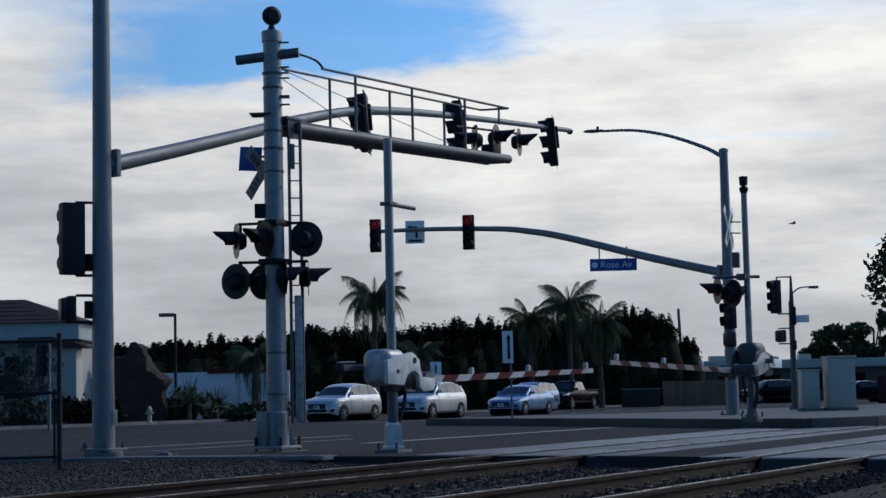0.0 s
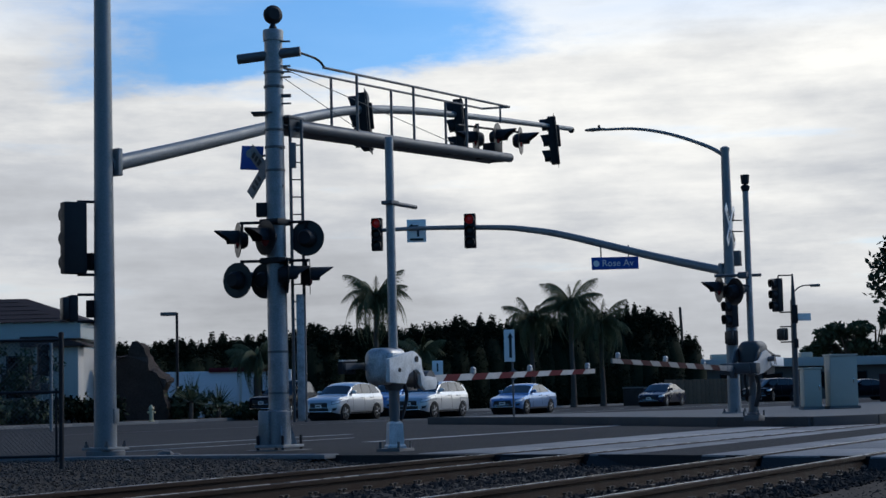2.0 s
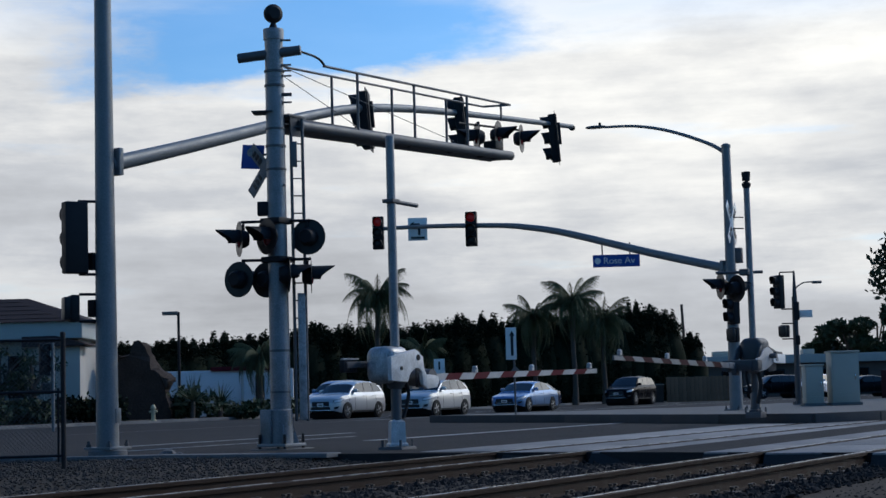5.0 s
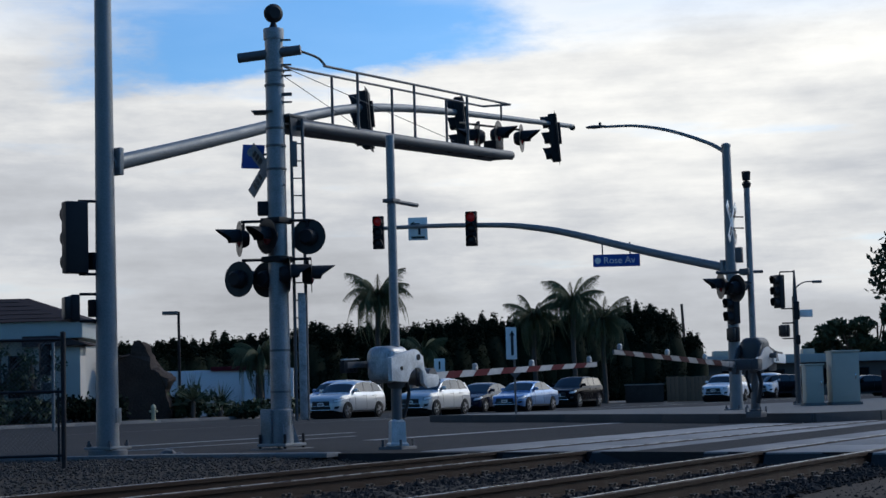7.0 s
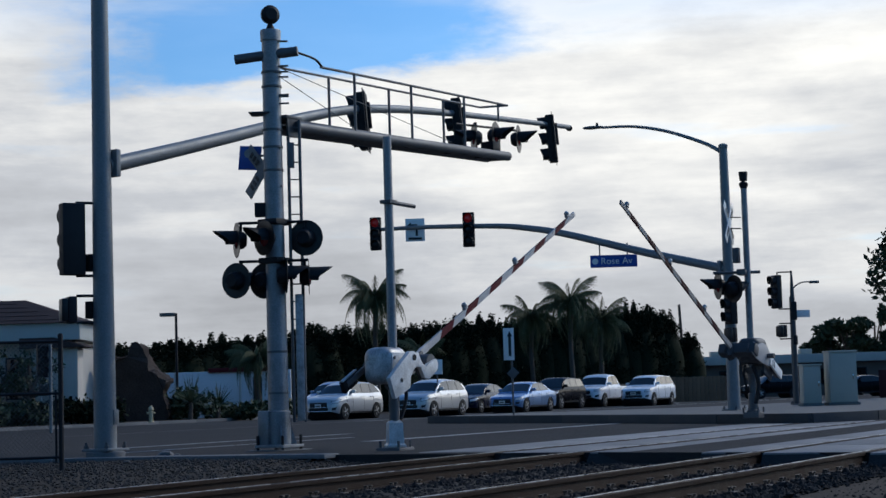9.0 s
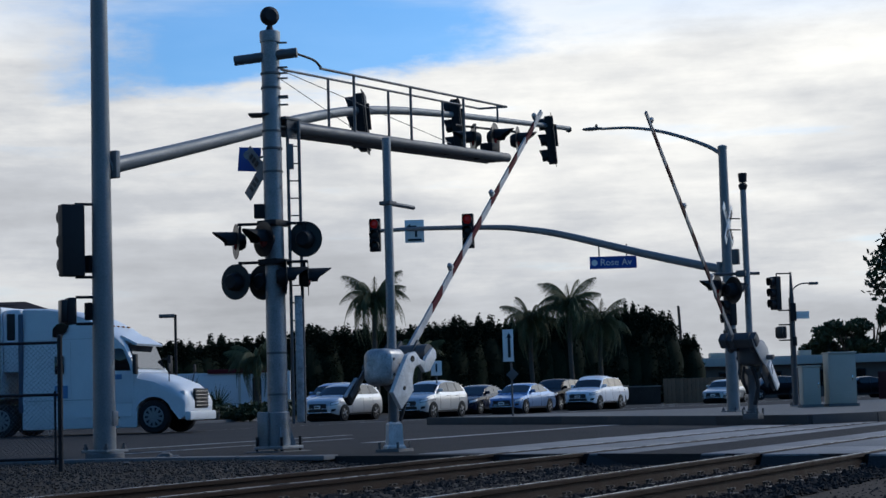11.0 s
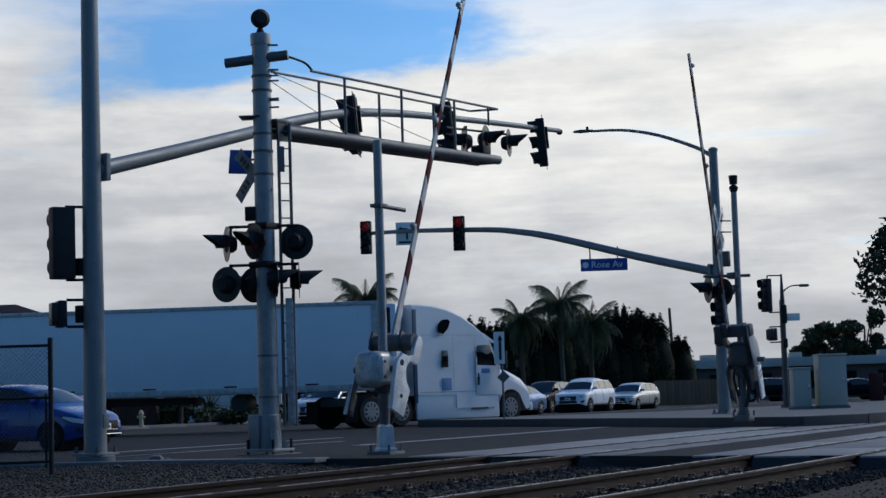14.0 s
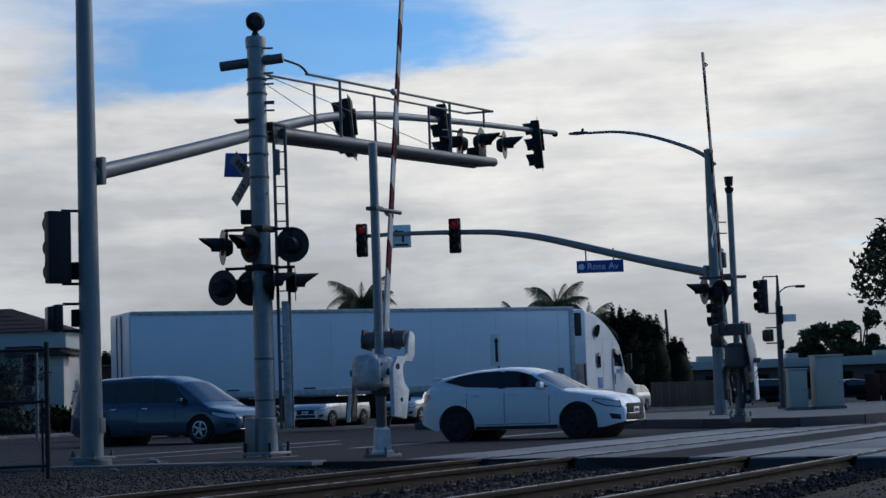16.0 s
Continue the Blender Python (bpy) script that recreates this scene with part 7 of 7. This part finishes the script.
make_car("compact_wagon", "silver retro-styled compact wagon waiting at the light", "car", "retro", "silver", lane_pose(64.6, -38.6), Q)
make_car("compact_wagon", "silver retro-styled compact wagon waiting in the nearer lane", "car", "retro", "silver", lane_pose(66.3, -35.3), Q)
make_car("coupe_sedan", "pale blue two-door sedan waiting in the queue", "car", "sedan", "paleblue", lane_pose(75.5, -35.3), Q)
sedan = make_car("sedan", "dark navy sedan rolling up to the queue", "car", "sedan", "navy", lane_pose(126, -38.6), Q)
black_suv = make_car("sport_utility_car", "black sport utility car with bright trim", "car", "suv", "black", lane_pose(138, -38.6), Q)
white_suv = make_car("sport_utility_car", "pale silver sport utility car joining the queue", "car", "suv", "white", lane_pose(255, -35.3), Q)
white_pickup = make_car("pickup_truck", "white pickup truck with open bed", "pickup truck", "pickup", "white", lane_pose(350, -38.6), Q, bed=True)
gold_wagon = make_car("station_wagon", "pale gold station wagon rolling up", "car", "wagon", "tan", lane_pose(400, -35.3), Q)
far_suv = make_car("sport_utility_car", "silver-blue sport utility car in the far lane", "car", "suv", "paleblue", lane_pose(115, -42.0), Q)
black_pickup = make_car("pickup_truck", "black pickup truck driving past the light", "pickup truck", "pickup", "black", lane_pose(104, -45.3), bed=True)
dark_sedan = make_car("sedan", "dark blue sedan approaching far down the avenue", "car", "sedan", "navy", lane_pose(400, -38.6))
make_car("parked_car", "dark parked sport utility car by the lot", "car", "suv", "black", pose(23.6, 128, 0, 0, 0, 200))
make_car("parked_car", "dark parked sedan by the lot", "car", "sedan", "black", pose(27.8, 118, 0, 0, 0, 195))
blue_hatch = make_car("hatchback", "bright blue small hatchback crossing the tracks", "car", "small_hatch", "blue", pose(-60, 60, 0), rims="plastic")
white_hatch = make_car("hatchback", "white hatchback with dark wheels crossing the tracks", "car", "hatch", "white", pose(-60, 66, 0), rims="plastic")
minivan = make_car("minivan", "blue-grey minivan following the hatchbacks", "minivan", "minivan", "bluegrey", pose(-60, 72, 0))
tractor, tractor_wheels = make_tractor()
trailer, trailer_wheels = make_trailer()


def make_bird():
    p = thing("bird", "small dark bird gliding across the sky", "bird", pose(24.1, 120, 12.3))
    part("body", lathe(B(), [(0.01, -0.20), (0.05, -0.10), (0.06, 0.02), (0.035, 0.12), (0.012, 0.20)], Matrix.Rotation(radians(90), 4, "Y"), 10), M["black"], p, "slim dark body")
    part("tail", prism(B(), [(-0.32, -0.01), (-0.17, -0.02), (-0.17, 0.02), (-0.32, 0.01)], -0.05, 0.05), M["black"], p)
    wings = []
    for sy in (-1, 1):
        bm = slab(B(), [(0.09, 0.0), (0.11, sy * 0.22), (-0.02, sy * 0.50), (-0.07, sy * 0.24), (-0.08, 0.0)], -0.006, 0.006)
        wings.append((sy, part("wing", bm, M["darksteel"], p, "narrow pointed wing", pose(0, sy * 0.03, 0.03))))
    return p, wings


bird, bird_wings = make_bird()


# ---- everything that moves ----
def spin(wheels, r, rows, path_length):
    """Turn wheels by the way covered; rows of (seconds, pose), path_length(t) metres."""
    for w in wheels:
        base = w.matrix_basis.copy()
        keys = []
        last = None
        for k in range(16 * FPS + 1):
            t = k / FPS
            d = path_length(t)
            if last is None or abs(d - last) > r * 0.35 or k == 16 * FPS:
                if last is not None and keys[-1][0] < t - 1.5 / FPS:
                    keys.append((t - 1 / FPS, base @ Matrix.Rotation(keys[-1][2], 4, "Y"), keys[-1][2]))
                a = d / r
                keys.append((t, base @ Matrix.Rotation(a, 4, "Y"), a))
                last = d
        walk(w, [(t, m) for t, m, a in keys])


def glide(rows):
    """Smooth value between rows of (seconds, value): cubic Hermite with limited slopes."""
    ts, vs = [a for a, b in rows], [b for a, b in rows]
    sl = [(vs[i + 1] - vs[i]) / (ts[i + 1] - ts[i]) for i in range(len(ts) - 1)]
    m = [sl[0]] + [0.0 if sl[i - 1] * sl[i] <= 0 else 2 * sl[i - 1] * sl[i] / (sl[i - 1] + sl[i]) for i in range(1, len(sl))] + [sl[-1]]

    def f(t):
        if t <= ts[0]:
            return vs[0]
        if t >= ts[-1]:
            return vs[-1]
        i = max(k for k in range(len(ts) - 1) if ts[k] <= t)
        h = ts[i + 1] - ts[i]
        u = (t - ts[i]) / h
        return (2 * u ** 3 - 3 * u * u + 1) * vs[i] + (u ** 3 - 2 * u * u + u) * h * m[i] + (-2 * u ** 3 + 3 * u * u) * vs[i + 1] + (u ** 3 - u * u) * h * m[i + 1]
    return f


STEPS = [k * 0.25 for k in range(65)]


def drive_lane(car, q, rows):
    p, wheels, r = car
    f = glide(rows)
    walk(p, [(t, lane_pose(f(t), q)) for t in STEPS])
    spin(wheels, r, None, lambda t: f(0) - f(t))


def drive_street(car, x, y, rows, heading=-26.6):
    """Along the street over the tracks: distance past (x, y), towards the camera's right."""
    p, wheels, r = car
    f = glide(rows)
    d = Vector((math.cos(radians(heading)), math.sin(radians(heading)), 0))
    turn = Matrix.Rotation(radians(heading), 4, "Z")
    walk(p, [(t, Matrix.Translation(Vector((x, y, -0.012)) + d * f(t)) @ turn) for t in STEPS])
    spin(wheels, r, None, lambda t: f(t) - f(0))


def drive_truck():
    # the trailer's front right top corner: seconds, x, y, heading of trailer and of tractor (degrees, left is up)
    rows = [(0.0, -60.0, 66.0, -14, -14), (8.6, -28.0, 58.6, -14, -14), (11.3, -12.5, 54.9, -13, -12), (12.0, -9.63, 54.4, -13, -9), (12.5, -7.8, 54.5, -12, 9), (13.0, -5.79, 55.0, -10, 27), (13.5, -3.61, 55.8, -7, 37), (14.0, -1.93, 56.6, -4, 43),
            (14.5, 0.14, 57.6, 0, 49), (15.0, 1.85, 58.9, 7, 57), (15.5, 3.5, 60.8, 16, 60), (16.0, 5.05, 63.0, 24, 63)]
    fx, fy, fa, fb = (glide([(r[0], r[i]) for r in rows]) for i in (1, 2, 3, 4))
    way = [0.0]
    tr, tc = [], []
    for k in range(16 * FPS + 1):
        t = k / FPS
        a = radians(fa(t))
        c = Vector((fx(t), fy(t), -0.012)) - 1.3 * Vector((math.sin(a), -math.cos(a), 0))
        pin = c - 0.70 * Vector((math.cos(a), math.sin(a), 0))
        if k:
            way.append(way[-1] + (c - prev).length)
        prev = c
        if k % 6 == 0:
            tr.append((t, Matrix.Translation(c) @ Matrix.Rotation(a, 4, "Z")))
            tc.append((t, Matrix.Translation(pin) @ Matrix.Rotation(radians(fb(t)), 4, "Z")))
    walk(trailer, tr)
    walk(tractor, tc)
    length = lambda t: way[min(len(way) - 1, round(t * FPS))]
    spin(tractor_wheels, 0.52, None, length)
    spin(trailer_wheels, 0.52, None, length)


def motions():
    near = [(0, 1.5), (6.8, 0.8), (7.0, 1.8), (7.5, 8.0), (8.0, 14.5), (8.5, 20.1), (9.0, 25.2), (11.3, 45.0), (12.0, 50.3), (12.5, 53.5), (13.0, 57.9), (13.5, 62.6), (14.0, 66.5), (14.5, 69.4), (15.0, 73.0), (15.5, 77.5), (16.0, 81.4)]
    far = [(0, 1.3), (6.8, 1.6), (7.5, 7.4), (8.0, 13.8), (8.5, 20.7), (9.0, 27.3), (11.3, 50.1), (12.5, 61.8), (13.5, 71.1), (14.5, 78.7), (15.5, 83.3), (16.0, 84.5)]
    walk(gate_arm_a, [(t, pose(0, 0, 1.30, 0, -e, 0)) for t, e in near])
    walk(gate_arm_b, [(t, pose(0, 0, 1.24, 0, -e, 0)) for t, e in far])
    drive_lane(sedan, -38.6, [(0, 126.6), (1, 112.6), (2, 102.8), (3, 94.7), (4, 88.8), (5.2, 82.4), (6.5, 78.2), (7.2, 77.5), (8, 77.4), (16, 77.4)])
    drive_lane(black_suv, -38.6, [(0, 146), (1.5, 130.5), (2.5, 118.8), (3.5, 108.6), (4, 104.3), (5.2, 96.2), (6.5, 90.5), (7.5, 88.0), (8.7, 86.9), (16, 86.9)])
    drive_lane(white_suv, -35.3, [(0, 215), (2.5, 165), (4, 138), (6.5, 109.0), (7.5, 101.2), (8.5, 94.8), (9, 92.0), (10, 87.0), (11.2, 84.3), (16, 84.3)])
    drive_lane(white_pickup, -38.6, [(0, 260), (4, 176.5), (6.5, 134.5), (7, 125.0), (7.5, 112.8), (8, 102.0), (8.5, 95.9), (9, 93.2), (10, 92.6), (16, 92.6)])
    drive_lane(gold_wagon, -35.3, [(0, 300), (9, 134.6), (11.3, 102.6), (12, 98.7), (12.5, 96.2), (13, 93.9), (13.5, 92.2), (14, 91.1), (14.5, 90.4), (16, 90.2)])
    drive_lane(far_suv, -42.0, [(0, 91.2), (0.5, 90.6), (1, 89.0), (1.5, 82.0), (2, 75.3), (2.5, 71.8), (3, 70.1), (3.5, 69.7), (16, 69.7)])
    drive_lane(black_pickup, -45.3, [(0, 104.3), (1, 86.0), (2, 71.1), (2.5, 65.3), (3, 60.7), (3.5, 56.2), (4, 51.9), (5, 43.3), (6, 35.6), (16, -40)])
    drive_lane(dark_sedan, -38.6, [(0, 400), (13, 232), (15, 180), (16, 163.3)])
    drive_street(blue_hatch, 1.95, 33.2, [(0, -60), (10, -45), (13, -24), (14, -12.2), (14.5, -6.18), (15, 0.12), (15.5, 6.85), (16, 13.6)])
    drive_street(white_hatch, 1.93, 36.9, [(0, -72), (10, -56), (13.5, -28), (14.5, -16.8), (15, -10.95), (15.5, -5.37), (16, 0.13)])
    drive_street(minivan, -7.17, 46.0, [(0, -80), (10, -53), (13.5, -23.5), (15, -8.44), (15.5, -4.15), (16, 0.26)])
    drive_truck()
    walk(bird, [(t, pose(24.1 + 5.2 * t, 120 + 0.4 * t, 12.3 + 0.12 * math.sin(t * 9), 0, 0, 8)) for t in STEPS])
    for sy, wing in bird_wings:
        walk(wing, [(k * 0.1, pose(0, sy * 0.03, 0.03, sy * (12 + 38 * math.sin(k * 1.9)), 0, 0)) for k in range(161)])


make_crossing()
motions()
